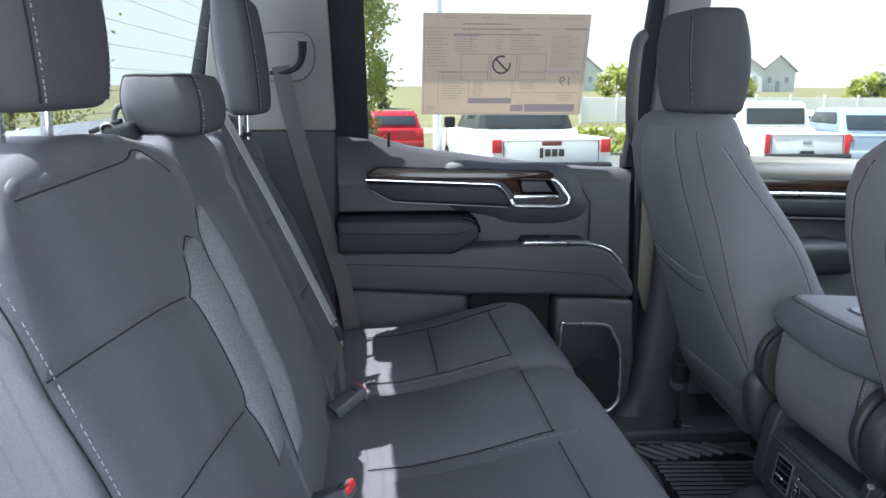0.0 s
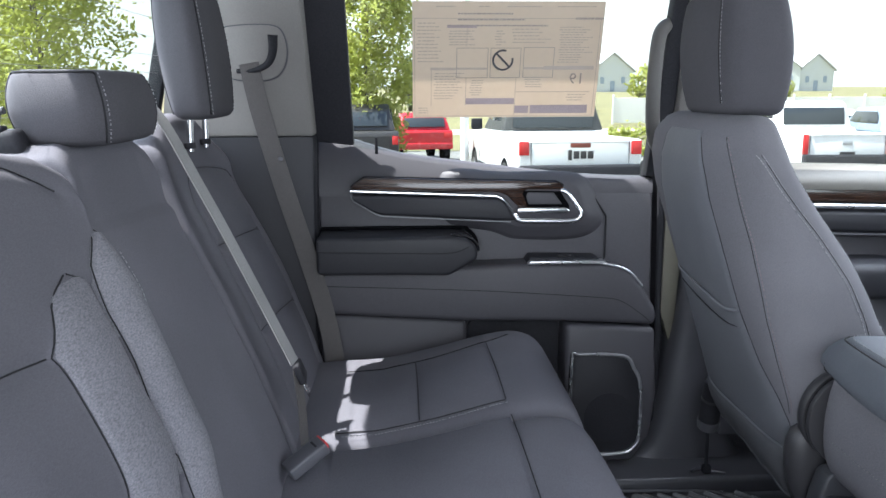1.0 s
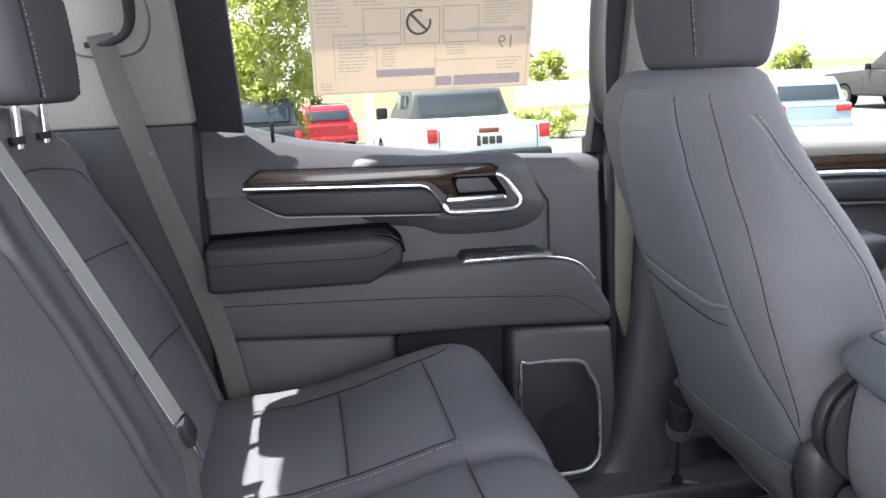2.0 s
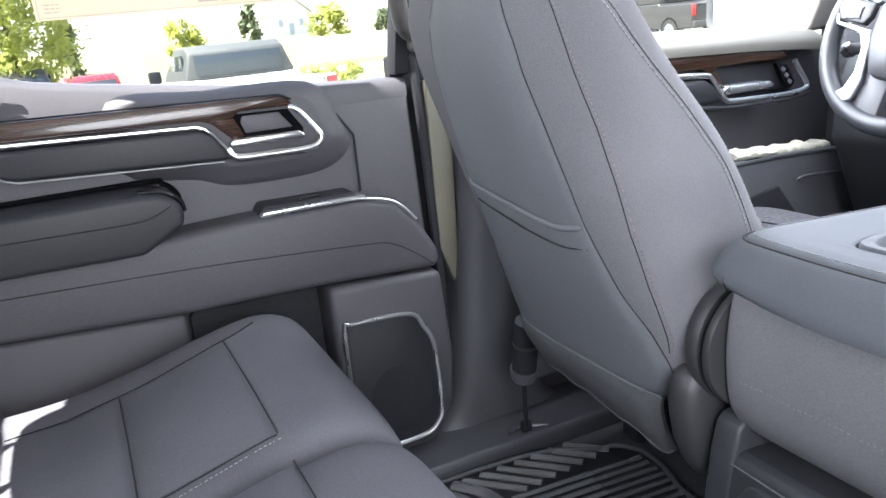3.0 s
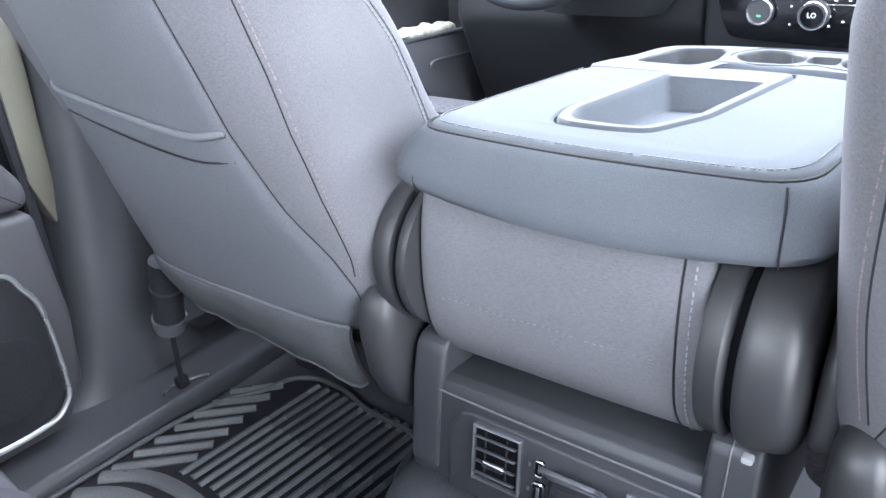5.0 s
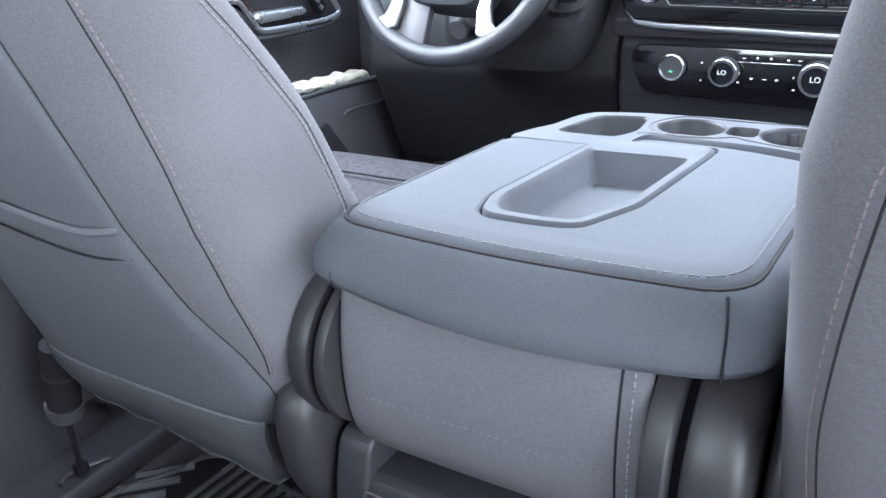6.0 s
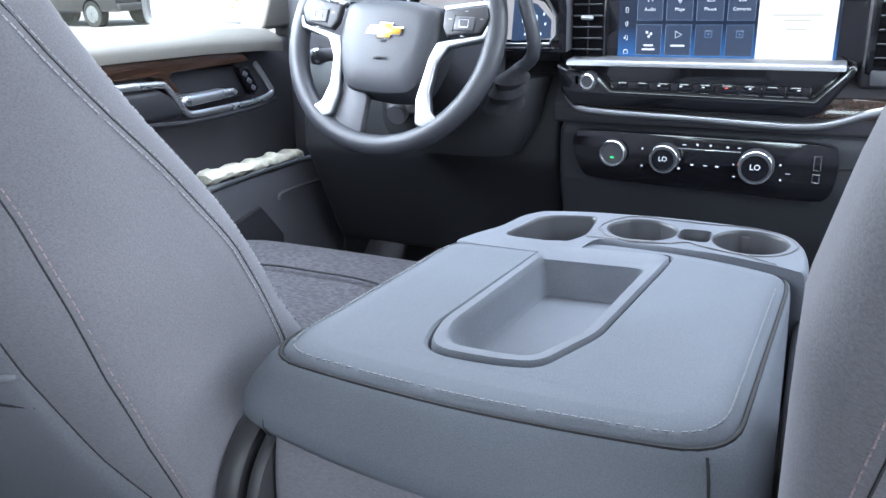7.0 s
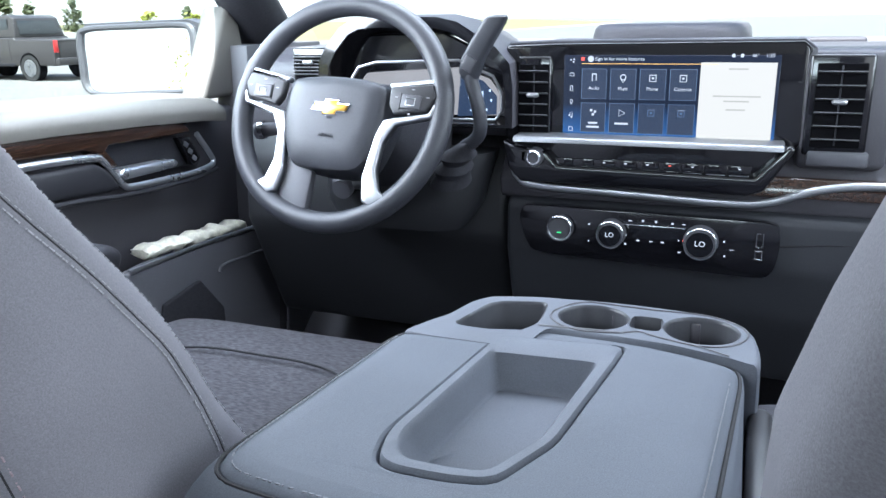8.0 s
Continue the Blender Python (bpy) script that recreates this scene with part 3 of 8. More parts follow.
INK_D = mat("dark_ink", (0.06, 0.06, 0.07), 0.8, grain=0.1)


def on_glass(x, z, d=0.0):
    return (x, glass_y(z) - 0.006 - d, z)


def sheet_quad(x0, x1, z0, z1, d, bm):
    v = [bm.verts.new(on_glass(x, z, dd)) for dd in (d, d - 0.0004) for x, z in ((x0, z0), (x1, z0), (x1, z1), (x0, z1))]
    for f in ((0, 3, 2, 1), (4, 5, 6, 7), (0, 1, 5, 4), (1, 2, 6, 5), (2, 3, 7, 6), (3, 0, 4, 7)):
        bm.faces.new([v[i] for i in f])
    return bm


part("paper", sheet_quad(0.094, 0.500, 1.036, 1.276, 0.0, bmesh.new()), PAPER, sheet)
INK_L = mat("faint_ink", (0.46, 0.395, 0.34), 0.8, grain=0.1)
rnd = random.Random(4)


def printed(name, material, rects, label):
    """Printed bars: across from the rear edge and down from the top of the sheet, in thousandths of its width."""
    bm = bmesh.new()
    for a, b_, c_, d_ in rects:
        sheet_quad(0.094 + 0.000406 * a, 0.094 + 0.000406 * c_, 1.276 - 0.000392 * d_, 1.276 - 0.000392 * b_, 0.0008, bm)
    tagged(part(name, bm, material, sheet, label, 0), kind="stuff")


def words(x0, x1, y, h):
    """A line of writing too small to read: short bars with gaps."""
    out = []
    while x0 < x1:
        w = rnd.uniform(8, 26)
        out.append((x0, y - h / 2, min(x0 + w, x1), y + h / 2))
        x0 += w + 4
    return out


def outline(x0, y0, x1, y1, w=3):
    return [(x0, y0, x1, y0 + w), (x0, y1 - w, x1, y1), (x0, y0 + w, x0 + w, y1 - w), (x1 - w, y0 + w, x1, y1 - w)]


printed("print", INK, words(235, 520, 62, 8) + words(235, 585, 92, 8) + words(180, 705, 122, 8) + words(850, 998, 86, 10) + outline(232, 236, 400, 396) + outline(412, 236, 574, 396) + outline(588, 233, 752, 394), "small grey printed lines and boxes")
faint = outline(10, 84, 985, 606) + [(95, 340, 235, 354), (235, 340, 400, 351), (588, 338, 700, 350), (700, 332, 970, 352), (98, 356, 101, 545), (284, 396, 287, 545), (552, 396, 555, 606), (555, 470, 960, 474), (284, 130, 287, 230)]
for x0, x1, y0, y1, step in ((120, 265, 26, 40, 14), (335, 440, 26, 40, 14), (490, 690, 26, 40, 14), (745, 965, 26, 40, 14), (190, 340, 150, 225, 14), (430, 490, 150, 225, 14), (520, 740, 140, 225, 17), (770, 960, 130, 320, 13), (20, 170, 110, 320, 18), (112, 275, 372, 520, 15), (305, 380, 410, 490, 13), (600, 700, 405, 450, 13), (30, 90, 560, 590, 13), (830, 950, 488, 520, 15)):
    y = y0
    while y < y1:
        faint += words(x0 + rnd.uniform(0, 12), x1 - rnd.uniform(0, 0.4) * (x1 - x0), y, 5)
        y += step
printed("faint_print", INK_L, faint, "faint printed lines in columns")
printed("band", mat("mauve_ink", (0.40, 0.33, 0.34), 0.8, grain=0.1), [(286, 506, 550, 540), (640, 545, 955, 592), (556, 548, 630, 590), (180, 120, 335, 134)], "mauve printed bands")
c = on_glass(0.288, 1.158, 0.0030)
tilt = Matrix.Translation(c) @ pose(0, 0, 0, 90 + 16.7, 0, 0)
bm = tube([tilt @ Vector((0.021 * math.cos(a), 0.021 * math.sin(a), 0)) for a in [math.radians(72 + 300 * i / 31) for i in range(32)]], 0.0022, 6)
tube([tilt @ Vector((-0.015, 0.015, 0)), tilt @ Vector((0.015, -0.015, 0))], 0.0022, 6, bm=bm)
part("stop_sign", bm, INK_D, sheet, "dark barred circle printed on the sheet")
c = on_glass(0.452, 1.118, 0.0025)
text("19", 0.034, Matrix.Translation(c) @ pose(0, 0, 0, 90 + 16.7, 0, 0) @ Matrix.Diagonal((-1, 1, 1, 1)), sheet, INK, "number")


# ---- rear bench ----
BO = Vector((-0.1154, 0, 0.5072))
BV = Vector((-0.387, 0, 0.922))
BN = Vector((0.922, 0, 0.387))


def back_frame():
    """The leaning plane of the rear backrests: x out of it, y along the bench, z up it."""
    return Matrix(((BN.x, 0, BV.x, BO.x), (0, 1, 0, BO.y), (BN.z, 0, BV.z, BO.z), (0, 0, 0, 1)))


BF = back_frame()


def headrest(parent, x, y, w, h, d, z0, name="headrest"):
    """A padded headrest standing nearly upright on two posts; x its front."""
    def at(px, py, t):
        return Vector((x - d / 2 + px - 0.10 * h * t, y + py, z0 + h * t))
    rings = []
    for i in range(13):
        t = i / 12
        k = 0.84 + 0.16 * math.sin(math.pi * t) ** 0.6
        q = lerp(0.80, 1.0, math.sin(math.pi * t) ** 0.7)
        c = at(0, 0, t)
        rings.append(oval(c, (d / 2 * q, 0, 0), (0, w / 2 * k, 0), 44, 3.8))
    bm = loft(rings)
    bevel(bm, [e for f in bm.faces if len(f.verts) > 4 for e in f.edges], 0.014, 4)
    hr = part(name, bm, CLOTH_H, parent)

    def skin(t, a):
        k = 0.84 + 0.16 * math.sin(math.pi * t) ** 0.6
        q = lerp(0.80, 1.0, math.sin(math.pi * t) ** 0.7)
        ca, sa = math.cos(a), math.sin(a)
        return at(d / 2 * q * math.copysign(abs(ca) ** (2 / 3.8), ca), w / 2 * k * math.copysign(abs(sa) ** (2 / 3.8), sa), t)
    for s in (-1, 1):
        ts = [0.04, 0.15, 0.3, 0.5, 0.7, 0.85, 0.955]
        fa, fb = radians(41), radians(139)
        loop = [skin(t, s * fa) for t in ts] + [skin(0.965, s * lerp(fa, fb, i / 4)) for i in (1, 2, 3)] + [skin(t, s * fb) for t in ts[::-1]]
        part("piping", tube(spline(loop, 4), 0.0015, 6), SEAM, parent)
        part("stitching", stitches(spline([skin(t, s * radians(36)) + Vector((0.0012, 0, 0)) for t in ts], 4), 0.0058, 0.0008), THREAD, parent)
        part("post", tube([at(-0.022, s * w * 0.22, -0.055 / h), at(-0.012, s * w * 0.22, 0.1)], 0.0062, 10), CHROME, parent, "chrome headrest post")
        part("post_collar", tube([at(-0.022, s * w * 0.22, -0.050 / h), at(-0.022, s * w * 0.22, -0.040 / h)], 0.010, 12), BLACK, parent)
    return hr


def sit(u):
    return max(0.0, min(1.0, u))


def rear_back(left, right, crown, label, seams, bolsters, soft, fold=None):
    """A padded section of the rear backrest. left, right: its edges as (v, y); crown: its top as (y, v);
    seams: lines of (y, v); bolsters: (v, y from, y to) rows with a height; soft: the rounding of its two sides."""
    low, high_v = -0.06, max(c[1] for c in crown)
    seam_lines = [[(p.x, p.y) for p in spline([(y, v, 0) for y, v in s], 14)] for s in seams]

    seg0 = np.array([p for l in seam_lines for p in l[:-1]])
    segd = np.array([(q[0] - p[0], q[1] - p[1]) for l in seam_lines for p, q in zip(l, l[1:])])
    seg2 = (segd ** 2).sum(1) + 1e-12 if len(segd) else None

    def place(s, t):
        v = low + (high_v - low) * t
        y = lerp(table(left, v)[0], table(right, v)[0], s)
        vt = table(crown, y)[0]
        return y, low + (vt - low) * t, vt

    def height(y, v, s, t, vt):
        h = 0.014 * math.sin(math.pi * t)
        for rows_, high in bolsters:
            if rows_[0][0] < v < rows_[-1][0]:
                a, b_ = table(rows_, v)
                if a < y < b_ and b_ - a > 0.004:
                    e = sit(min(v - rows_[0][0], rows_[-1][0] - v) / 0.08) ** 0.6
                    h += high * e * max(math.sin(math.pi * (y - a) / (b_ - a)), 0.0) ** 0.8
        if fold is not None:
            h -= 0.006 * sit((v - lerp(fold[0], fold[1], s)) / 0.016 + 0.5)
        if len(seg0):
            w = np.array((y, v)) - seg0
            k = np.clip((w * segd).sum(1) / seg2, 0, 1)
            d = float(np.sqrt(((w - segd * k[:, None]) ** 2).sum(1).min()))
            if d < 0.05:
                h -= 0.004 * math.exp(-(d / 0.0055) ** 2) + 0.004 * math.exp(-(d / 0.018) ** 2)
        h += 0.016 * sit((v - vt + 0.16) / 0.12) ** 2
        wide = table(right, v)[0] - table(left, v)[0]
        for edge, rad in ((s * wide, soft[0]), ((1 - s) * wide, soft[1])):
            if edge < rad:
                h -= rad - math.sqrt(max(rad ** 2 - (rad - edge) ** 2, 0))
        if vt - v < 0.026:
            h -= 0.026 - math.sqrt(max(0.026 ** 2 - (0.026 - vt + v) ** 2, 0))
        return h + 0.0010 * math.sin(37 * y + 21 * v) * math.sin(29 * v - 13 * y)

    nu, nv = 130, 140
    pts = []
    for i in range(nv + 1):
        for j in range(nu + 1):
            y, v, vt = place(j / nu, i / nv)
            pts.append(Vector((height(y, v, j / nu, i / nv, vt), y, v)))
    at = lambda i, j: i * (nu + 1) + j
    faces = [(at(i, j), at(i, j + 1), at(i + 1, j + 1), at(i + 1, j)) for i in range(nv) for j in range(nu)]
    # the sides and the crown run back to the wall
    rim = [(at(i, 0), 0.0) for i in range(nv)] + [(at(nv, j), 0.050) for j in range(nu + 1)] + [(at(i, nu), 0.0) for i in range(nv - 1, -1, -1)]
    k0 = len(pts)
    pts += [Vector((-0.13, pts[q].y, pts[q].z + up)) for q, up in rim]
    faces += [(rim[a][0], rim[a + 1][0], k0 + a + 1, k0 + a) for a in range(len(rim) - 1)]

    def cloth(name, verts, fs, material, parent, lab):
        me = bpy.data.meshes.new("t")
        me.from_pydata([BF @ p for p in verts], [], fs)
        bm = bmesh.new()
        bm.from_mesh(me)
        bpy.data.meshes.remove(me)
        bmesh.ops.recalc_face_normals(bm, faces=bm.faces)
        return part(name, bm, material, parent, lab, 60)
    b = cloth("backrest", pts, faces, CLOTH, bench, label)
    # the bolsters' own flecked cloth, sewn in, paled to put in the sunlight
    for rows_, high in bolsters:
        pv, n, m_ = [], 20, 50
        for i in range(m_ + 1):
            v = lerp(rows_[0][0] + 0.004, rows_[-1][0] - 0.003, i / m_)
            a, b_ = table(rows_, v)
            l_, r_ = table(left, v)[0], table(right, v)[0]
            for j in range(n + 1):
                y = lerp(a, b_, j / n)
                vt = table(crown, y)[0]
                e = 0.0032 if 0 < i < m_ and 0 < j < n else -0.004
                pv.append(Vector((height(y, v, sit((y - l_) / (r_ - l_)), (v - low) / (vt - low), vt) + e, y, v)))
        cloth("bolster", pv, [(i * (n + 1) + j, i * (n + 1) + j + 1, (i + 1) * (n + 1) + j + 1, (i + 1) * (n + 1) + j) for i in range(m_) for j in range(n)], CLOTH_SUN, b, "grey flecked cloth bolster in a sunlit tone")
    edges = []
    for rows_, high in bolsters:
        vs = [lerp(rows_[0][0], rows_[-1][0], i / 30) for i in range(31)]
        edges += [[(table(rows_, v)[k] + (0.001, -0.001)[k], v) for v in vs] for k in (0, 1)]
    for line in seam_lines + edges:
        p = []
        for y, v in line:
            l_, r_ = table(left, v)[0], table(right, v)[0]
            vt = table(crown, y)[0]
            p.append(BF @ Vector((height(y, v, sit((y - l_) / (r_ - l_)), (v - low) / (vt - low), vt) + 0.0009, y, v)))
        part("seam", tube(p, 0.0009, 6), SEAM, b)
    return b


def sewn(parent, line, h, material=None, kind="stitching"):
    """A stitched line on a backrest: (y, v) points at height h."""
    p = [BF @ Vector((q.z, q.x, q.y)) for q in spline([(y, v, h) for y, v in line], 8)]
    part(kind, stitches(p) if kind == "stitching" else tube(p, 0.0010, 6), material or THREAD, parent)


bench = thing("rear_bench", "charcoal cloth rear bench seat with three headrests", "bench seat")
b = rear_back([(-0.1, 0.300), (0.45, 0.306), (0.54, 0.318)], [(-0.1, 0.765), (0.30, 0.790), (0.45, 0.775), (0.54, 0.735)],
              [(0.30, 0.530), (0.34, 0.562), (0.42, 0.592), (0.52, 0.600), (0.62, 0.590), (0.67, 0.545), (0.74, 0.500)], "charcoal cloth outboard rear seat back with headrest",
              [[(0.42, 0.356), (0.60, 0.342), (0.74, 0.328)], [(0.42, 0.190), (0.60, 0.175), (0.74, 0.158)], [(0.42, -0.04), (0.42, 0.20), (0.415, 0.36), (0.43, 0.46), (0.50, 0.49), (0.66, 0.475), (0.72, 0.44), (0.74, 0.33), (0.745, 0.16), (0.72, -0.04)]],
              [], (0.014, 0.024))
headrest(b, -0.238, 0.530, 0.25, 0.228, 0.084, 1.049)
b = rear_back([(-0.1, -0.140), (0.19, -0.138), (0.22, -0.096), (0.38, -0.083), (0.436, -0.066), (0.475, -0.008), (0.56, 0.004)], [(-0.1, 0.292), (0.45, 0.296), (0.56, 0.306)],
              [(-0.02, 0.550), (0.03, 0.580), (0.13, 0.594), (0.24, 0.588), (0.285, 0.560), (0.306, 0.515)], "charcoal cloth middle rear seat back with low headrest",
              [],
              [([(0.10, -0.130, -0.060), (0.20, -0.105, -0.012), (0.326, -0.083, 0.004), (0.382, -0.079, 0.022), (0.436, -0.060, 0.016), (0.472, -0.012, -0.006)], 0.016)], (0.007, 0.020), (0.470, 0.452))
sewn(b, [(-0.039, 0.137), (-0.006, 0.20), (0.010, 0.326), (0.028, 0.382), (0.022, 0.436)], 0.014)
headrest(b, -0.270, 0.150, 0.250, 0.090, 0.128, 1.033)
b = rear_back([(-0.1, -0.640), (0.35, -0.632), (0.45, -0.604), (0.56, -0.570), (0.62, -0.52)], [(-0.1, -0.145), (0.19, -0.143), (0.22, -0.100), (0.38, -0.087), (0.436, -0.071), (0.475, -0.013), (0.62, -0.004)],
              [(-0.64, 0.47), (-0.60, 0.54), (-0.54, 0.568), (-0.45, 0.588), (-0.38, 0.596), (-0.31, 0.599), (-0.18, 0.592), (-0.065, 0.572), (-0.02, 0.552), (-0.004, 0.515)], "charcoal cloth rear seat back beside the open door",
              [[(-0.575, 0.420), (-0.44, 0.408), (-0.30, 0.394), (-0.215, 0.382)], [(-0.575, 0.272), (-0.47, 0.259), (-0.36, 0.246), (-0.222, 0.226)],
               [(-0.583, 0.52), (-0.582, 0.405), (-0.586, 0.25), (-0.59, -0.04)], [(-0.50, 0.548), (-0.37, 0.550), (-0.21, 0.553), (-0.165, 0.562), (-0.12, 0.556), (-0.05, 0.522)]],
              [([(0.14, -0.215, -0.152), (0.226, -0.220, -0.104), (0.38, -0.212, -0.090), (0.425, -0.172, -0.082), (0.440, -0.120, -0.112)], 0.012)], (0.024, 0.007))
headrest(b, -0.312, -0.310, 0.26, 0.21, 0.11, 1.082)
# cloth gathered round the headrest posts
for k, (v0, h0, r0) in enumerate(((0.566, 0.010, 0.0085), (0.579, 0.000, 0.0070))):
    fold_ = [BF @ Vector((h0 + 0.003 * math.sin(2.1 * i + k), -0.52 + 0.275 * i / 12, v0 + 0.0045 * math.sin(1.3 * i + 2 * k) - 0.00035 * (i - 7) ** 2)) for i in range(13)]
    part("gathered_cloth", tube(spline(fold_, 4), lambda t, r0=r0, k=k: r0 * (0.25 + 0.75 * math.sin(math.pi * t) ** 0.5) * (1 + 0.22 * math.sin(17 * t + k)), 10, flat=((1, 0, 0), 0.7)), CLOTH, b)
sewn(b, [(-0.578, 0.50), (-0.577, 0.405), (-0.580, 0.25), (-0.584, 0.05)], 0.010)

# cushions
def cushion(y0, y1, label, seams):
    rings = []
    prof = [(-0.12, 0.40, 0.52), (-0.08, 0.38, 0.527), (0.02, 0.36, 0.532), (0.12, 0.35, 0.552), (0.22, 0.35, 0.578), (0.29, 0.355, 0.590), (0.335, 0.37, 0.580), (0.362, 0.39, 0.555), (0.372, 0.42, 0.52)]
    pr = spline([(x, zb, zt) for x, zb, zt in prof], 3)
    c, hw = (y0 + y1) / 2, (y1 - y0) / 2 - 0.0015
    for p in pr:
        x, zb, zt = p
        rings.append(oval((x, c, (zb + zt) / 2), (0, hw, 0), (0, 0, (zt - zb) / 2), 56, 9))
    cu = part("cushion", loft(rings), CLOTH, bench, label)
    for (xa, xb, ya, yb) in seams:
        def top(x):
            return [lerp(a[2], bb[2], (x - a[0]) / (bb[0] - a[0])) for a, bb in zip(prof, prof[1:]) if a[0] <= x <= bb[0]][0]
        n = 6
        rr = []
        for i in range(n + 1):
            x = lerp(xa, xb, i / n)
            e = 0.0 if i in (0, n) else 1.0
            z = top(x)
            rr.append([(x, ya, z - 0.02), (x, ya + 0.002, z + 0.001 * e), (x, ya + 0.012, z + 0.0055 * e), (x, yb - 0.012, z + 0.0055 * e), (x, yb - 0.002, z + 0.001 * e), (x, yb, z - 0.02)])
        part("insert", loft(rr), CLOTH, cu)
    return cu


def on_cushion(x):
    return table([(-0.12, 0.52), (-0.08, 0.527), (0.02, 0.532), (0.12, 0.552), (0.22, 0.578), (0.29, 0.590), (0.335, 0.580)], x)[0]


def cushion_line(parent, pts, lift=0.0055, sewn_=False):
    p = [Vector((q.x, q.y, on_cushion(q.x) + lift)) for q in spline([(x, y, 0) for x, y in pts], 8)]
    if sewn_:
        part("stitching", stitches(p, 0.0055, 0.0006), THREAD, parent)
    else:
        part("seam", tube(p, 0.0010, 6), SEAM, parent)


cl = cushion(0.302, 0.735, "charcoal cloth outboard rear seat cushion", [(-0.05, 0.088, 0.335, 0.62), (0.092, 0.235, 0.335, 0.62)])
cushion_line(cl, [(0.090, 0.335), (0.091, 0.48), (0.090, 0.62)], 0.0035)
cushion_line(cl, [(0.237, 0.335), (0.238, 0.48), (0.236, 0.64)], 0.0030)
cushion_line(cl, [(-0.05, 0.623), (0.05, 0.625), (0.15, 0.630), (0.24, 0.645), (0.285, 0.665)], 0.0020)
cushion_line(cl, [(-0.05, 0.331), (0.10, 0.331), (0.236, 0.333)], 0.0020)
cushion_line(cl, [(-0.04, 0.318), (0.02, 0.318), (0.12, 0.319), (0.24, 0.324)], 0.0012, True)
cr = cushion(-0.70, 0.298, "charcoal cloth wide rear seat cushion", [(-0.05, 0.235, -0.02, 0.27), (-0.05, 0.235, -0.52, -0.06)])
cushion_line(cr, [(0.237, -0.02), (0.238, 0.12), (0.237, 0.27)], 0.0028)
cushion_line(cr, [(-0.05, -0.024), (0.10, -0.024), (0.24, -0.022)], 0.0020)
cushion_line(cr, [(0.237, -0.52), (0.238, -0.30), (0.237, -0.06)], 0.0028)
cushion_line(cr, [(0.15, -0.036), (0.235, -0.036), (0.29, -0.036)], 0.0012, True)
part("plinth", box((0.10, 0.02, 0.29), (0.40, 1.40, 0.19), 0.03, 3), BLACK, bench)

# belts and buckles
mb = thing("middle_seat_belt", "grey webbing belt hanging across the middle rear seat", "seat belt")
line = spline([(-0.375, 0.345, 1.060), (-0.318, 0.338, 1.075), (-0.248, 0.330, 0.95), (-0.180, 0.322, 0.81), (-0.112, 0.312, 0.665)], 8)
part("webbing", ribbon(line, (0.20, 0.95, 0.05), 0.031, 0.0016), BELT, mb)
part("latch_plate", box((-0.104, 0.316, 0.648), (0.012, 0.046, 0.034), 0.004, 2, rot=(0, -22, 4)), BLACK, mb)
part("tongue", box((-0.098, 0.330, 0.618), (0.003, 0.024, 0.034), 0.0012, 2, rot=(0, -22, 4)), CHROME, mb, "bright metal belt tongue")
part("lower_webbing", ribbon(spline([(-0.108, 0.306, 0.655), (-0.100, 0.290, 0.60), (-0.095, 0.270, 0.540)], 6), (0.3, 0.95, 0), 0.026, 0.0016), BELT_D, mb)
ob_ = thing("outboard_seat_belt", "grey webbing belt running down the pillar trim", "seat belt")
part("webbing", ribbon(spline([(-0.236, 0.728, 1.150), (-0.220, 0.748, 1.05), (-0.186, 0.776, 0.90), (-0.140, 0.780, 0.74), (-0.105, 0.778, 0.61), (-0.085, 0.776, 0.49)], 8), (1, 0.1, 0.1), 0.040, 0.0018), BELT_D, ob_)
GP = spline([(-0.282, 1.136), (-0.278, 1.208), (-0.262, 1.220), (-0.190, 1.222), (-0.166, 1.208), (-0.160, 1.170), (-0.172, 1.136), (-0.200, 1.118), (-0.262, 1.118)], 5, True)
for nm, y0, y1, k, m_ in (("belt_guide", 0.7365, 0.79, 1.0, PILLAR), ("guide_rim", 0.7395, 0.79, 1.045, PLASTIC)):
    bm = prism([(-0.221 + (p.x + 0.221) * k, 1.170 + (p.y - 1.170) * k) for p in GP], "y", y0, y1, 0.004, 2)
    for v in bm.verts:
        v.co.y -= 0.30 * (v.co.z - 1.13)
    part(nm, bm, m_, ob_, "pale grey belt guide plate" if k == 1.0 else "")
part("slot", tube(spline([(-0.262, 0.7345, 1.1345), (-0.225, 0.7335, 1.137), (-0.199, 0.7300, 1.149), (-0.187, 0.7230, 1.172), (-0.184, 0.7135, 1.204)], 6), lambda t: 0.0045 + 0.0055 * t, 10), BLACK, ob_)
part("stop_button", tube([(-0.188, 0.766, 0.955), (-0.186, 0.760, 0.955)], 0.005, 10), PLASTIC, ob_)


def buckle(x, y, z, rz):
    k = thing("belt_buckle", "black belt buckle with red release button on the rear bench", "buckle", group="rear belt buckles")
    part("housing", box((0, 0, 0), (0.068, 0.036, 0.020), 0.004, 3), PLASTIC, k)
    part("release_button", box((0.0335, 0, 0.0035), (0.0045, 0.031, 0.011), 0.0015, 2), RED, k, "red plastic release button")
    part("slot", box((0.020, 0, 0.0092), (0.004, 0.020, 0.002), 0.0005, 1), BLACK, k)
    k.matrix_basis = pose(x, y, z, 0, -28, rz)


buckle(-0.085, 0.200, 0.553, 30)
buckle(-0.100, -0.145, 0.556, -18)

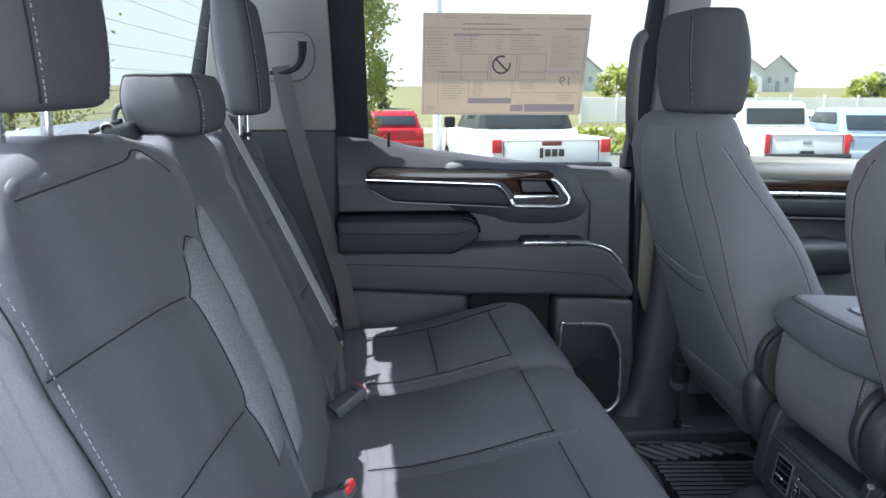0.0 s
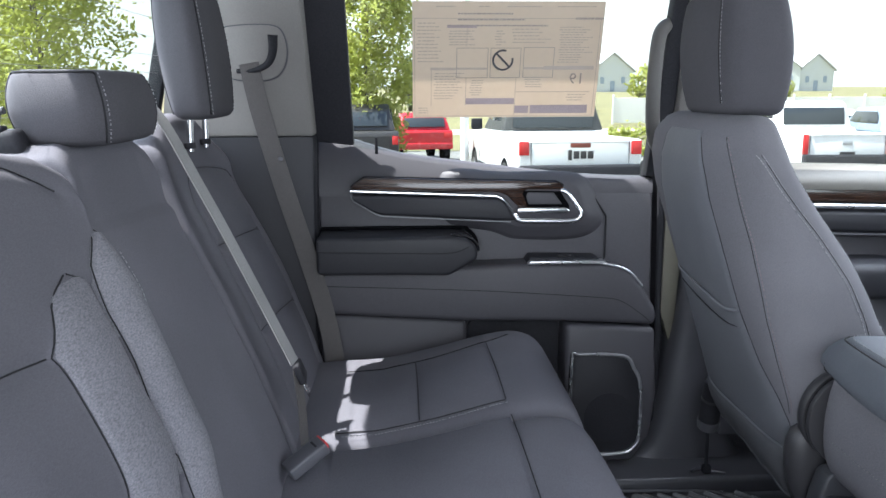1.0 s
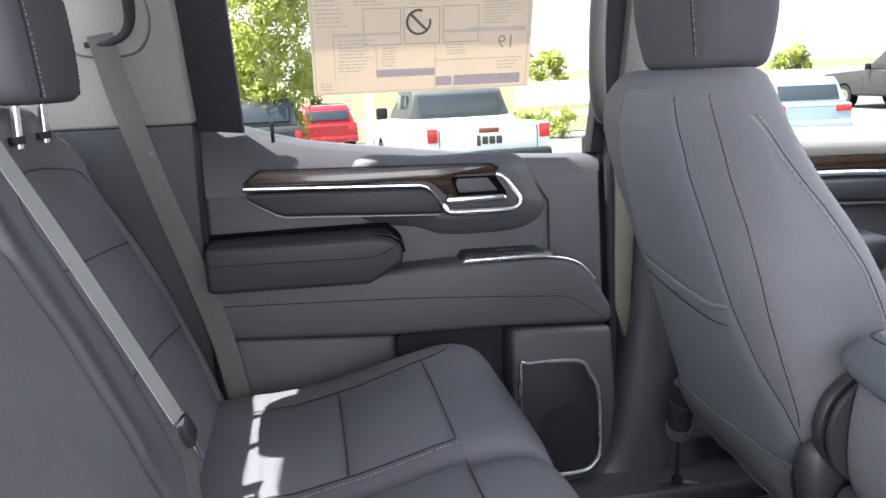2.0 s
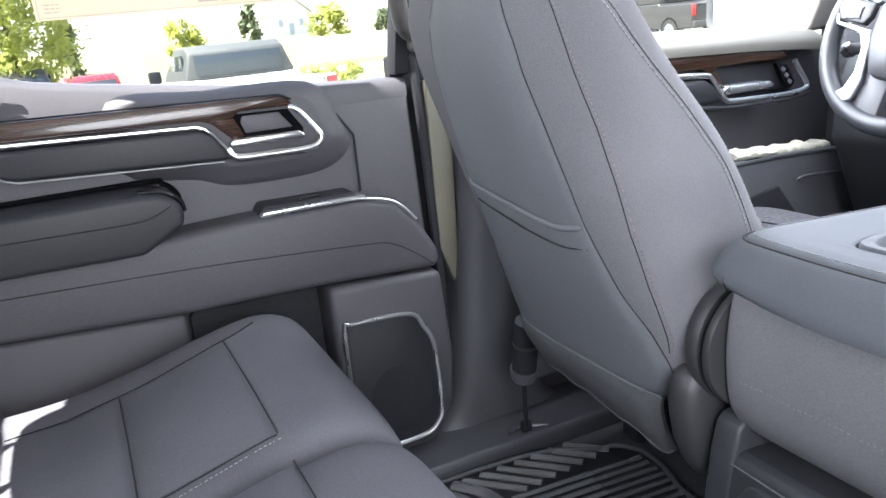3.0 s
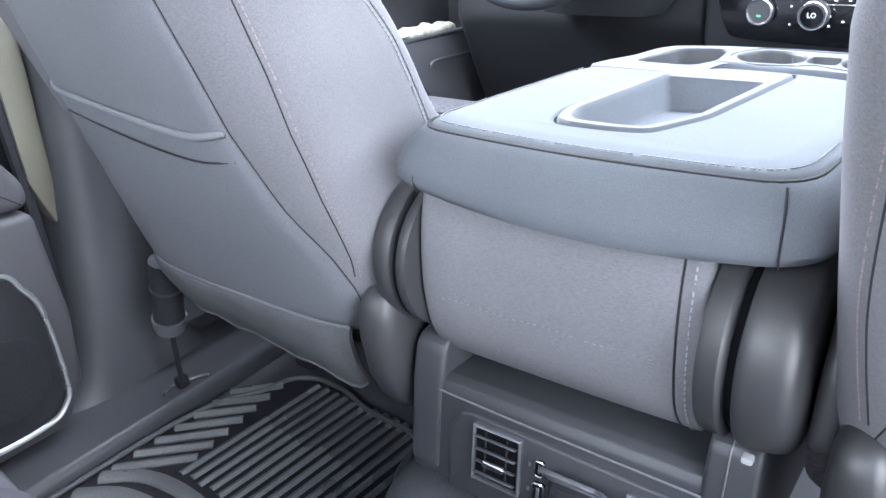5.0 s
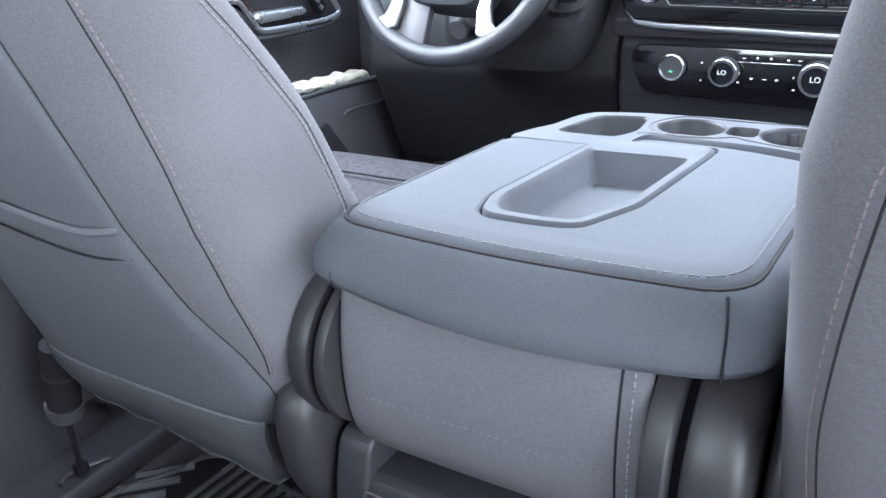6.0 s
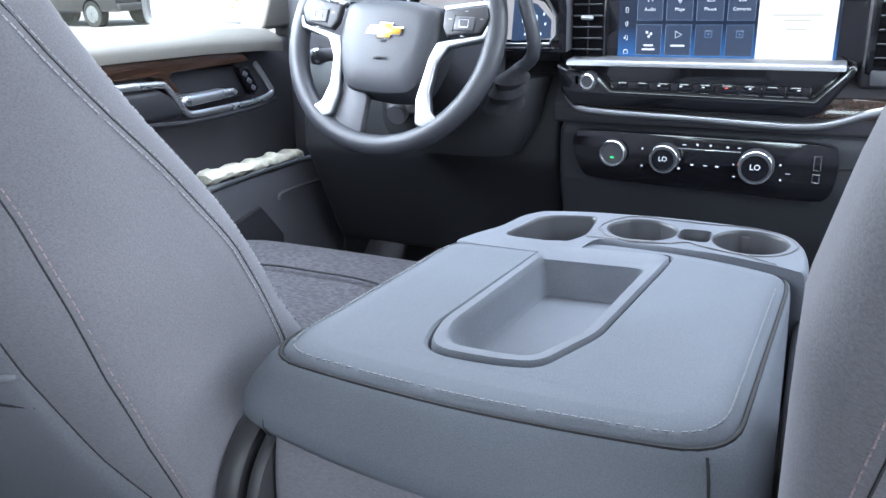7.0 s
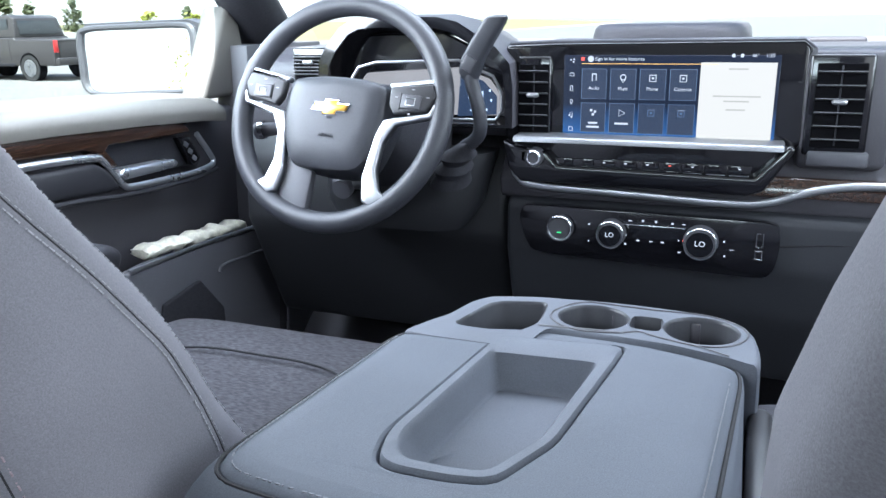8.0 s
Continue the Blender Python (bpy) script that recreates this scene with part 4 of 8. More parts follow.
an = thing("belt_anchor", "black belt anchor with metal hooks behind the middle headrest", "belt anchor")
part("base", box((-0.390, 0.030, 1.036), (0.046, 0.030, 0.034), 0.008, 3, rot=(0, -12, 0)), BLACK, an)
part("hook", tube(spline([(-0.397, 0.028, 1.045), (-0.398, 0.028, 1.060), (-0.394, 0.028, 1.074), (-0.387, 0.028, 1.077)], 5), 0.0042, 8), SATIN_BLACK, an)
part("tongue", box((-0.410, 0.026, 1.049), (0.048, 0.016, 0.007), 0.003, 2, rot=(0, -20, 0)), BLACK, an)
part("ring", tube([(-0.405 + 0.010 * math.cos(a), 0.017, 1.045 + 0.008 * math.sin(a)) for a in [2 * math.pi * i / 20 for i in range(20)]], 0.0016, 6, True), STEEL, an, "bright steel ring")


# ---- front seats ----
SEAT_Z = [
    # z, rear x, front x, half width outwards, half width inwards, rounding of the inner rear corner
    (0.46, 0.756, 0.890, 0.182, 0.175, 4),
    (0.485, 0.722, 0.900, 0.196, 0.188, 4),
    (0.503, 0.696, 0.905, 0.208, 0.202, 4.4),
    (0.518, 0.683, 0.908, 0.218, 0.214, 4.8),
    (0.555, 0.673, 0.908, 0.226, 0.230, 5.4),
    (0.61, 0.657, 0.902, 0.228, 0.236, 5.6),
    (0.68, 0.634, 0.862, 0.231, 0.224, 5.6),
    (0.744, 0.612, 0.810, 0.232, 0.220, 4.7),
    (0.80, 0.594, 0.768, 0.233, 0.221, 3.7),
    (0.86, 0.575, 0.736, 0.233, 0.214, 2.7),
    (0.924, 0.556, 0.702, 0.231, 0.205, 2.1),
    (0.98, 0.548, 0.668, 0.226, 0.200, 1.8),
    (1.02, 0.552, 0.652, 0.214, 0.190, 2.0),
    (1.045, 0.568, 0.645, 0.190, 0.172, 2.2),
    (1.057, 0.586, 0.635, 0.160, 0.148, 2.4),
]


def front_seat(yc, inner, label, narrow=0.0, lean=0.0, corner=0.0):
    """A bucket seat seen from behind. inner: the side towards the middle, +1 for +y."""
    st = thing("front_seat", label, "seat", group="front seats")

    def shape(z):
        xr, xf, ho, hi, e = table(SEAT_Z, z)
        d = lean * (z - 0.8)
        if not corner:
            xf += 0.026 * math.exp(-((z - 0.81) / 0.09) ** 2)
        if corner:
            hi, e = ho - narrow * max(z - 0.86, 0), corner
        return xr + d, xf + d, ho, hi, e

    def section(a, z):
        """A point of the level section: angle a from the front, over the inner side first."""
        xr, xf, ho, hi, e = shape(z)
        ca, sa = math.cos(a), math.sin(a)
        k = (e if sa > 0 else 3.6) if ca < 0 else 4.5
        x = (xr + xf) / 2 + (xf - xr) / 2 * math.copysign(abs(ca) ** (2 / k), ca)
        return Vector((x, yc + inner * (hi if sa > 0 else ho) * math.copysign(abs(sa) ** (2 / k), sa), z))

    rings = []
    for i in range(61):
        z = 0.46 + 0.596 * i / 60
        rings.append([section(2 * math.pi * j / 96, z) for j in range(96)])
    bm = loft(rings)
    bevel(bm, [e for f in bm.faces if len(f.verts) > 4 for e in f.edges], 0.008, 3)
    br = part("backrest", bm, CLOTH_B, st, "charcoal twill cloth backrest", 60)

    def side(u, z, off=0.0):
        """A point on the side face towards the middle: u from rear 0 to front 1."""
        xr, xf, ho, hi, e = shape(z)
        cx, rx = (xr + xf) / 2, (xf - xr) / 2
        x = lerp(xr, xf, u)
        k = e if x < cx else 4.5
        return Vector((x, yc + inner * (hi * max(1 - abs((x - cx) / rx) ** k, 0) ** (1 / k) + off), z))

    def rear(v, z, off=0.0):
        """A point on the rear face: v from -1 to 1 across it, along +y."""
        xr, xf, ho, hi, e = shape(z)
        cx, rx = (xr + xf) / 2, (xf - xr) / 2
        k, hw = (e, hi) if v * inner > 0 else (3.6, ho)
        return Vector((cx - rx * max(1 - abs(v) ** k, 0) ** (1 / k) - off, yc + v * hw, z))

    # the sewn edge between the back and the side wing, and the two rows along the wing
    EDGE_V = [(0.592, 0.868), (0.64, 0.885), (0.70, 0.893), (0.76, 0.882), (0.82, 0.860), (0.89, 0.828), (0.96, 0.788), (1.03, 0.735)]
    WING_X = [(0.60, 0.800), (0.66, 0.795), (0.71, 0.785), (0.748, 0.773), (0.808, 0.742), (0.878, 0.692), (0.917, 0.660), (0.953, 0.632), (1.00, 0.600)]
    zz = [0.592 + 0.432 * i / 40 for i in range(41)]
    edge = spline([(0.0, k[1], k[0]) for k in EDGE_V], 6)
    edge = [(table([(p.z, p.y) for p in edge], z)[0], z) for z in zz]
    part("seam", tube([rear(inner * v, z, -0.0002) for v, z in edge], 0.0008, 6), SEAM, br)
    part("stitching", stitches([rear(inner * (v + 0.024), z, 0.0007) for v, z in edge], 0.0058, 0.0007, 0.7), THREAD_R, br)

    def wing(d, z, off):
        xr, xf = shape(z)[:2]
        return side(min((table(WING_X, z)[0] + d + lean * (z - 0.8) - xr) / (xf - xr), 0.97), z, off)

    zz = [0.60 + 0.40 * i / 28 for i in range(29)]
    if not corner:
        for d, k in ((-0.0050, 0.0007), (0.0030, 0.0004)):
            part("stitching", stitches([wing(d, z, 0.0006) for z in zz], 0.0056, k, 0.74), THREAD, br)
        part("seam", tube([wing(0.0008, z, -0.0003) for z in zz], 0.0007, 6), SEAM, br)
        part("seam", tube([side(0.925, z, -0.0002) for z in zz], 0.0007, 6), SEAM, br)
    part("stitching", stitches([side(0.88 if corner else 0.90, z, 0.0007) for z in zz], 0.0056, 0.0007, 0.74), THREAD_D if corner else THREAD, br)
    part("piping", tube([side(0.955, z, 0.0) for z in zz], 0.0022, 8), CLOTH_B, br)

    # smooth panel across the rear, sunk a little towards its middle
    PANEL_V = [(0.510, 0.80), (0.535, 0.85), (0.57, 0.86), (0.62, 0.78), (0.66, 0.69), (0.74, 0.60), (0.85, 0.53), (0.95, 0.46), (1.03, 0.36)]
    cols, rows_ = 31, 44
    rr = []
    for i in range(rows_):
        t = i / (rows_ - 1)
        z = lerp(0.512, 1.030, t)
        lim = table(PANEL_V, z)[0]
        line = []
        for j in range(cols):
            w = lerp(-1, 1, j / (cols - 1))
            off = 0.0030 * min(1.0, (1 - abs(w)) / 0.10 + 0.35) - 0.0022 * math.cos(w * math.pi / 2) * math.sin(math.pi * t) ** 0.5
            # the map pocket stands off the panel below its sagging edge
            zp = 0.745 - 0.010 * w * inner - 0.006 * math.cos(w * 1.4)
            if z < zp:
                off += 0.0045 * sit((zp - z) / 0.010) * (1 - abs(w) ** 6) * sit((z - 0.54) / 0.10)
            off -= 0.0015 * math.exp(-((z - zp + 0.030) / 0.006) ** 2) * (1 - w * w)
            line.append(rear(w * lim, z, off + 0.0006 * math.sin(9 * w + 14 * z) * math.sin(math.pi * t)))
        line += [p + Vector((0.012, 0, 0)) for p in line[::-1]]
        rr.append(line)
    bp_ = part("back_panel", loft(rr), VINYL, st, "smooth grey vinyl panel on the back of the seat", 60)
    for sd in (-1, 1):
        part("panel_seam", tube([rear(sd * (table(PANEL_V, z)[0] + 0.006), z, 0.0002) for z in [0.53 + 0.49 * i / 30 for i in range(31)]], 0.0007, 6), SEAM, bp_)
    # map pocket: a soft rolled hem that sags towards the middle of the truck, with a sewn line under it
    pk = spline([rear(-inner * 0.60, 0.764, 0.000), rear(-inner * 0.53, 0.757, 0.006), rear(-inner * 0.30, 0.750, 0.0075), rear(-inner * 0.05, 0.742, 0.0080), rear(inner * 0.20, 0.735, 0.0080), rear(inner * 0.38, 0.733, 0.0075), rear(inner * 0.52, 0.738, 0.006), rear(inner * 0.59, 0.741, 0.003)], 8)
    part("pocket_edge", tube(pk, lambda t: 0.0042 * (0.45 + 0.55 * math.sin(math.pi * t) ** 0.4), 10, flat=((1, 0, 0), 0.55)), VINYL, bp_)
    pk2 = spline([rear(-inner * 0.55, 0.733, 0.0058), rear(-inner * 0.25, 0.722, 0.0072), rear(inner * 0.05, 0.710, 0.0074), rear(inner * 0.35, 0.705, 0.0068), rear(inner * 0.58, 0.712, 0.0040)], 8)
    part("pocket_seam", tube(pk2, 0.0011, 6), SEAM, bp_)
    part("panel_hem", tube(spline([rear(inner * lerp(-0.84, 0.80, i / 16), 0.5150, 0.0016) for i in range(17)], 3), 0.0030, 8), VINYL, bp_)
    # cloth skirt under the panel, its hem falling to a loose corner beside the hinge
    rr = []
    for i in range(13):
        t = i / 12
        line = []
        for j in range(33):
            w = j / 32
            v = lerp(-0.88, 0.79, w) * inner
            p = rear(v, 0.520, -0.0030 + 0.0035 * sit(t / 0.12) + 0.006 * math.sin(math.pi * t) + 0.0035 * math.sin(9 * w + 1.0) * t + 0.0012 * math.sin(37 * w) * t * t)
            top_z = 0.520
            low_z = table([(0.0, 0.486), (0.05, 0.462), (0.20, 0.442), (0.5, 0.436), (0.75, 0.434), (0.90, 0.424), (0.96, 0.416), (1.0, 0.424)], w)[0]
            p.z = lerp(top_z, low_z, t) + 0.0012 * math.sin(23 * w + 2) * t
            p.x += 0.004 * t + 0.030 * max(t - 0.15, 0) ** 1.2
            p.y -= inner * 0.012 * t * t * max(w - 0.85, 0) / 0.15
            line.append(p)
        line += [p + Vector((0.005, 0, 0.001)) for p in line[::-1]]
        rr.append(line)
    sk = part("skirt", loft(rr), FELT, st, "loose grey felt skirt below the panel", 60)
    part("hem", tube([p + Vector((-0.001, 0, 0.002)) for p in rr[-1][:33]], 0.0022, 8), FELT, sk)
    # dark pan under the cushion
    part("seat_pan", box((0.93, yc, 0.47), (0.34, 0.38, 0.05), 0.015, 3), BLACK, st)
    # hinge cover towards the middle: a tall bean, bent forward at its foot
    yh = yc + inner * (0.195 if corner else 0.222)
    rings = []
    for t, k in ((0, 0.30), (0.03, 0.62), (0.08, 0.84), (0.18, 0.97), (0.35, 1.0), (0.6, 1.0), (0.8, 0.95), (0.92, 0.80), (0.98, 0.55), (1, 0.25)):
        rings.append(oval((lerp(0.706, 0.735, t) - 0.014 * math.sin(math.pi * t), yh, lerp(0.584, 0.424, t)), (0.040 * k, 0, 0), (0, 0.0235 * k, 0), 28, 2.7))
    part("hinge_cover", loft(rings), SATIN_BLACK, st, "rounded satin plastic hinge cover", 70)
    part("screw", tube([rear(inner * 0.99, 0.585, 0.004), rear(inner * 0.99, 0.585, -0.004)], 0.0035, 10), CHROME, st, "bright screw head")
    # headrest
    rings = []
    for i in range(15):
        t = i / 14
        k = 0.80 + 0.20 * math.sin(math.pi * t) ** 0.6
        rings.append(oval((lerp(0.640, 0.628, t), yc - 0.012 * inner, lerp(1.054, 1.254, t)), (0.060 * lerp(0.82, 1, math.sin(math.pi * t)), 0, 0), (0, 0.130 * k, 0), 44, 4.5))
    bm = loft(rings)
    bevel(bm, [e for f in bm.faces if len(f.verts) > 4 for e in f.edges], 0.012, 4)
    hr = part("headrest", bm, CLOTH_H, st)

    def head(f, t, off):
        bow = math.sin(math.pi * t)
        return Vector((lerp(0.640, 0.628, t) - 0.060 * lerp(0.82, 1, bow) * (1 - abs(f) ** 4.5) ** (1 / 4.5) - off, yc - 0.012 * inner + inner * f * 0.130 * (0.80 + 0.20 * bow ** 0.6), lerp(1.054, 1.254, t)))

    tt = [0.10 + 0.84 * i / 14 for i in range(15)]
    part("seam", tube([head(0.64, t, 0.0) for t in tt], 0.0009, 6), SEAM, hr)
    part("stitching", stitches([head(0.68, t, 0.0007) for t in tt], 0.0062, 0.0006), THREAD, hr)
    for s in (-1, 1):
        part("post", tube([(0.648, yc + s * 0.065, 1.03), (0.648, yc + s * 0.065, 1.09)], 0.0065, 10), CHROME, st, "chrome headrest post")
    # cushion
    prof = [(0.78, 0.44, 0.560), (0.88, 0.42, 0.578), (1.00, 0.41, 0.580), (1.12, 0.41, 0.590), (1.21, 0.42, 0.596), (1.262, 0.44, 0.585), (1.285, 0.47, 0.55)]
    rings = [oval((x, yc, (a + b_) / 2), (0, 0.245, 0), (0, 0, (b_ - a) / 2), 48, 6) for x, a, b_ in spline(prof, 3)]
    cu = part("cushion", loft(rings), CLOTH_C, st, "charcoal cloth cushion with a diamond weave")
    part("seam", tube(spline([(1.10, yc - 0.20, 0.590), (1.14, yc - 0.10, 0.598), (1.145, yc, 0.599), (1.14, yc + 0.10, 0.598), (1.10, yc + 0.20, 0.590)], 5), 0.0018, 6), SEAM, cu)
    part("side_shield", box((1.02, yc - inner * 0.245, 0.43), (0.46, 0.03, 0.13), 0.012, 3), PLASTIC, st)
    for s in (-1, 1):
        part("rail", box((1.14, yc + s * 0.18, 0.235), (0.46, 0.045, 0.05), 0.008, 2), BLACK, st)
        part("riser", box((1.00, yc + s * 0.18, 0.34), (0.12, 0.035, 0.18), 0.01, 2), BLACK, st)
    return st


front_seat(0.43, -1, "charcoal cloth driver seat with vinyl back panel")
front_seat(-0.411, 1, "charcoal cloth passenger seat with vinyl back panel", 0.155, -0.057, 5.6)

under = thing("seat_harness", "black connector and wire rod under the driver seat", "wiring")
part("connector", tube([(0.735, 0.650, 0.48), (0.735, 0.675, 0.375)], 0.022, 20), BLACK, under)
part("collar", tube([(0.735, 0.6595, 0.440), (0.735, 0.6610, 0.434)], 0.0235, 20), SATIN_BLACK, under)
part("collar", tube([(0.735, 0.6730, 0.384), (0.735, 0.6765, 0.369), (0.735, 0.6785, 0.362)], lambda t: 0.0250 - 0.004 * t, 20), PLASTIC, under)
part("rod", tube([(0.736, 0.679, 0.362), (0.758, 0.722, 0.236)], 0.0042, 8), BLACK, under)
part("rod_eye", box((0.759, 0.724, 0.238), (0.020, 0.016, 0.020), 0.004, 2), BLACK, under)
part("foot", tube(spline([(0.725, 0.726, 0.2315), (0.745, 0.738, 0.2315), (0.785, 0.722, 0.2315), (0.800, 0.712, 0.2315)], 5), 0.0035, 8), PLASTIC_SAT, under)
for i in range(4):
    part("bracket", box((0.80 + 0.022 * i, 0.55 - 0.045 * i, 0.40 - 0.012 * i), (0.045, 0.030, 0.022), 0.006, 2, rot=(10 * i, 15, 25 * i)), BLACK, under)


# ---- folded middle seat ----
mid = thing("centre_seat", "folded-down grey middle seat with storage tray and cup holders", "seat")
CY = -0.008


LID = [(0.703, CY + 0.170), (0.694, CY + 0.090), (0.690, CY + 0.012), (0.694, CY - 0.066), (0.703, CY - 0.146), (1.008, CY - 0.160), (1.024, CY - 0.148), (1.046, CY - 0.082), (1.052, CY - 0.030), (1.050, CY + 0.040), (1.042, CY + 0.070), (1.010, CY + 0.158)]


def top_out(grow):
    """The outline of the padded lid, seen from above, pushed outwards by grow."""
    out = []
    for i in range(len(LID)):
        a, b_, c_ = Vector(LID[i - 1]), Vector(LID[i]), Vector(LID[(i + 1) % len(LID)])
        n0, n1 = (b_ - a).orthogonal().normalized(), (c_ - b_).orthogonal().normalized()
        n_ = (n0 + n1) / max(1 + n0.dot(n1), 0.3)
        k = grow if b_.x < 0.9 else min(grow, 0.004)
        out.append(tuple(b_ - n_ * k))
    return out


def slope(z, x):
    """The lid falls a little towards the dashboard."""
    return z + 0.002 - 0.050 * (x - 0.70)


def rounded(pts, z, rad=0.03, n=6):
    """A closed outline with corners of one radius."""
    out = []
    k = len(pts)
    for i in range(k):
        a, b_, c_ = Vector((*pts[i - 1], 0)), Vector((*pts[i], 0)), Vector((*pts[(i + 1) % k], 0))
        p = b_ + (a - b_).normalized() * min(rad, 0.45 * (a - b_).length)
        q = b_ + (c_ - b_).normalized() * min(rad, 0.45 * (c_ - b_).length)
        for j in range(n):
            t = j / (n - 1)
            w = (1 - t) ** 2 * p + 2 * t * (1 - t) * b_ + t * t * q
            out.append(Vector((w.x, w.y, slope(z, w.x))))
    return out


def ringz(pts, z, n=6):
    return rounded(pts, z, 0.040, n)


def sagged(ring, k):
    """The lower edge hangs deepest in the middle of the back."""
    return [p + Vector((0, 0, -k * max(0.0, 1 - ((p.y - CY) / 0.16) ** 2) * sit((0.76 - p.x) / 0.05) - 1.2 * k * sit((p.x - 0.74) / 0.15))) for p in ring]


lid_r = []
for g, z, k in ((-0.030, 0.690, 0.006), (0.012, 0.688, 0.010), (0.020, 0.691, 0.010), (0.024, 0.698, 0.009), (0.023, 0.708, 0.006), (0.017, 0.722, 0.003), (0.009, 0.733, 0.0), (0.003, 0.7385, 0.0), (0.0012, 0.7392, 0.0), (0.0, 0.7366, 0.0), (-0.002, 0.7404, 0.0), (-0.006, 0.7428, 0.0), (-0.014, 0.7446, 0.0), (-0.024, 0.7455, 0.0)):
    lid_r.append(sagged(ringz(top_out(g), z), k))
part("lid_pad", loft(lid_r, cap=False), VINYL_TOP, mid, "padded vinyl lid")
TR = [(0.745, CY + 0.050), (0.755, CY + 0.064), (0.792, CY + 0.073), (0.990, CY + 0.060), (1.012, CY + 0.057), (1.027, CY - 0.058), (0.985, CY - 0.056), (0.818, CY - 0.042), (0.753, CY - 0.019), (0.746, CY + 0.010)]
T2 = [(0.761, CY + 0.044), (0.769, CY + 0.055), (0.796, CY + 0.062), (0.968, CY + 0.052), (0.970, CY + 0.046), (0.978, CY - 0.036), (0.974, CY - 0.042), (0.820, CY - 0.031), (0.764, CY - 0.010), (0.761, CY + 0.010)]
T3 = [(0.788, CY + 0.040), (0.795, CY + 0.048), (0.810, CY + 0.053), (0.955, CY + 0.043), (0.957, CY + 0.038), (0.962, CY - 0.028), (0.958, CY - 0.032), (0.830, CY - 0.022), (0.791, CY - 0.006), (0.787, CY + 0.012)]


def mixed(a, b_, t):
    return [(lerp(p[0], q[0], t), lerp(p[1], q[1], t)) for p, q in zip(a, b_)]


def holed(loops):
    """A level face with holes: the first loop is its outline."""
    t = bmesh.new()
    vv = [t.verts.new(p) for l in loops for p in l]
    for tri in tessellate_polygon(loops):
        f = t.faces.new([vv[i] for i in tri])
        f.normal_update()
        if f.normal.z < 0:
            f.normal_flip()
    return t


def poly_ring(pts, z, r=0.25, n=4):
    """A closed outline with rounded corners."""
    out = []
    k = len(pts)
    for i in range(k):
        a, b_, c_ = Vector((*pts[i - 1], z)), Vector((*pts[i], z)), Vector((*pts[(i + 1) % k], z))
        p, q = b_.lerp(a, r), b_.lerp(c_, r)
        for j in range(n):
            t = j / (n - 1)
            out.append((1 - t) ** 2 * p + 2 * t * (1 - t) * b_ + t * t * q)
    return out


# the pad's top swells towards the tray and dips into a groove round it
GROW = [(a[0] + (a[0] - 0.89) * 0.10 if a[0] < 0.95 else a[0] - 0.004 * (a[0] - 0.95) / 0.077, CY + 0.006 + (a[1] - CY - 0.006) * 1.16) for a in TR]
t_ = holed([ringz(top_out(-0.024), 0.7455), rounded(mixed(TR, GROW, 0.35), 0.7462, 0.012, 4)])
part("lid_top", t_, VINYL_TOP, mid)
part("tray_groove", loft([rounded(mixed(TR, GROW, 0.35), 0.7462, 0.012, 4), rounded(mixed(TR, GROW, 0.16), 0.7448, 0.012, 4), rounded(mixed(TR, GROW, 0.05), 0.7400, 0.012, 4), rounded(TR, 0.7380, 0.012, 4)], cap=False), VINYL_TOP, mid)
part("tray", loft([rounded(TR, 0.7385, 0.012, 4), rounded(mixed(TR, T2, 0.06), 0.7462, 0.012, 4), rounded(mixed(TR, T2, 0.16), 0.7482, 0.012, 4), rounded(mixed(TR, T2, 0.80), 0.7478, 0.010, 4), rounded(T2, 0.7455, 0.010, 4), rounded(mixed(T2, T3, 0.10), 0.7405, 0.010, 4), rounded(mixed(T2, T3, 0.80), 0.7195, 0.010, 4), rounded(mixed(T2, T3, 0.93), 0.7160, 0.010, 4), rounded(mixed(T2, T3, 1.04), 0.7152, 0.008, 4), rounded(mixed(T2, T3, 1.10), 0.7144, 0.008, 4), rounded(mixed(T2, T3, 1.16), 0.7150, 0.008, 4), rounded([(lerp(x, 0.88, .5), lerp(y, CY + 0.006, .5)) for x, y in T3], 0.7152, 0.006, 4)], cap="end"), TRAY_GREY, mid, "moulded grey plastic tray")
edge = ringz(top_out(0.0006), 0.7388, 8)
part("piping", tube(edge, 0.0017, 6, True), SEAM, mid)
ring_ = ringz(top_out(-0.0075), 0.7436, 8)
k_ = [i for i, p in enumerate(ring_) if p.x > 0.985]
part("stitching", stitches([p + Vector((0, 0, 0.0008)) for p in ring_[k_[-1] + 1:] + ring_[:k_[0]]], 0.0052, 0.00075, 0.68), THREAD_L, mid)
for y, k in ((CY + 0.150, 1), (CY - 0.134, -1)):
    part("corner_seam", tube(spline([(0.7005, y, 0.7390), (0.693, y + 0.002 * k, 0.733), (0.685, y + 0.004 * k, 0.722), (0.6785, y + 0.005 * k, 0.706), (0.6785, y + 0.005 * k, 0.697), (0.683, y + 0.005 * k, 0.690)], 5), 0.0009, 6), SEAM, mid)
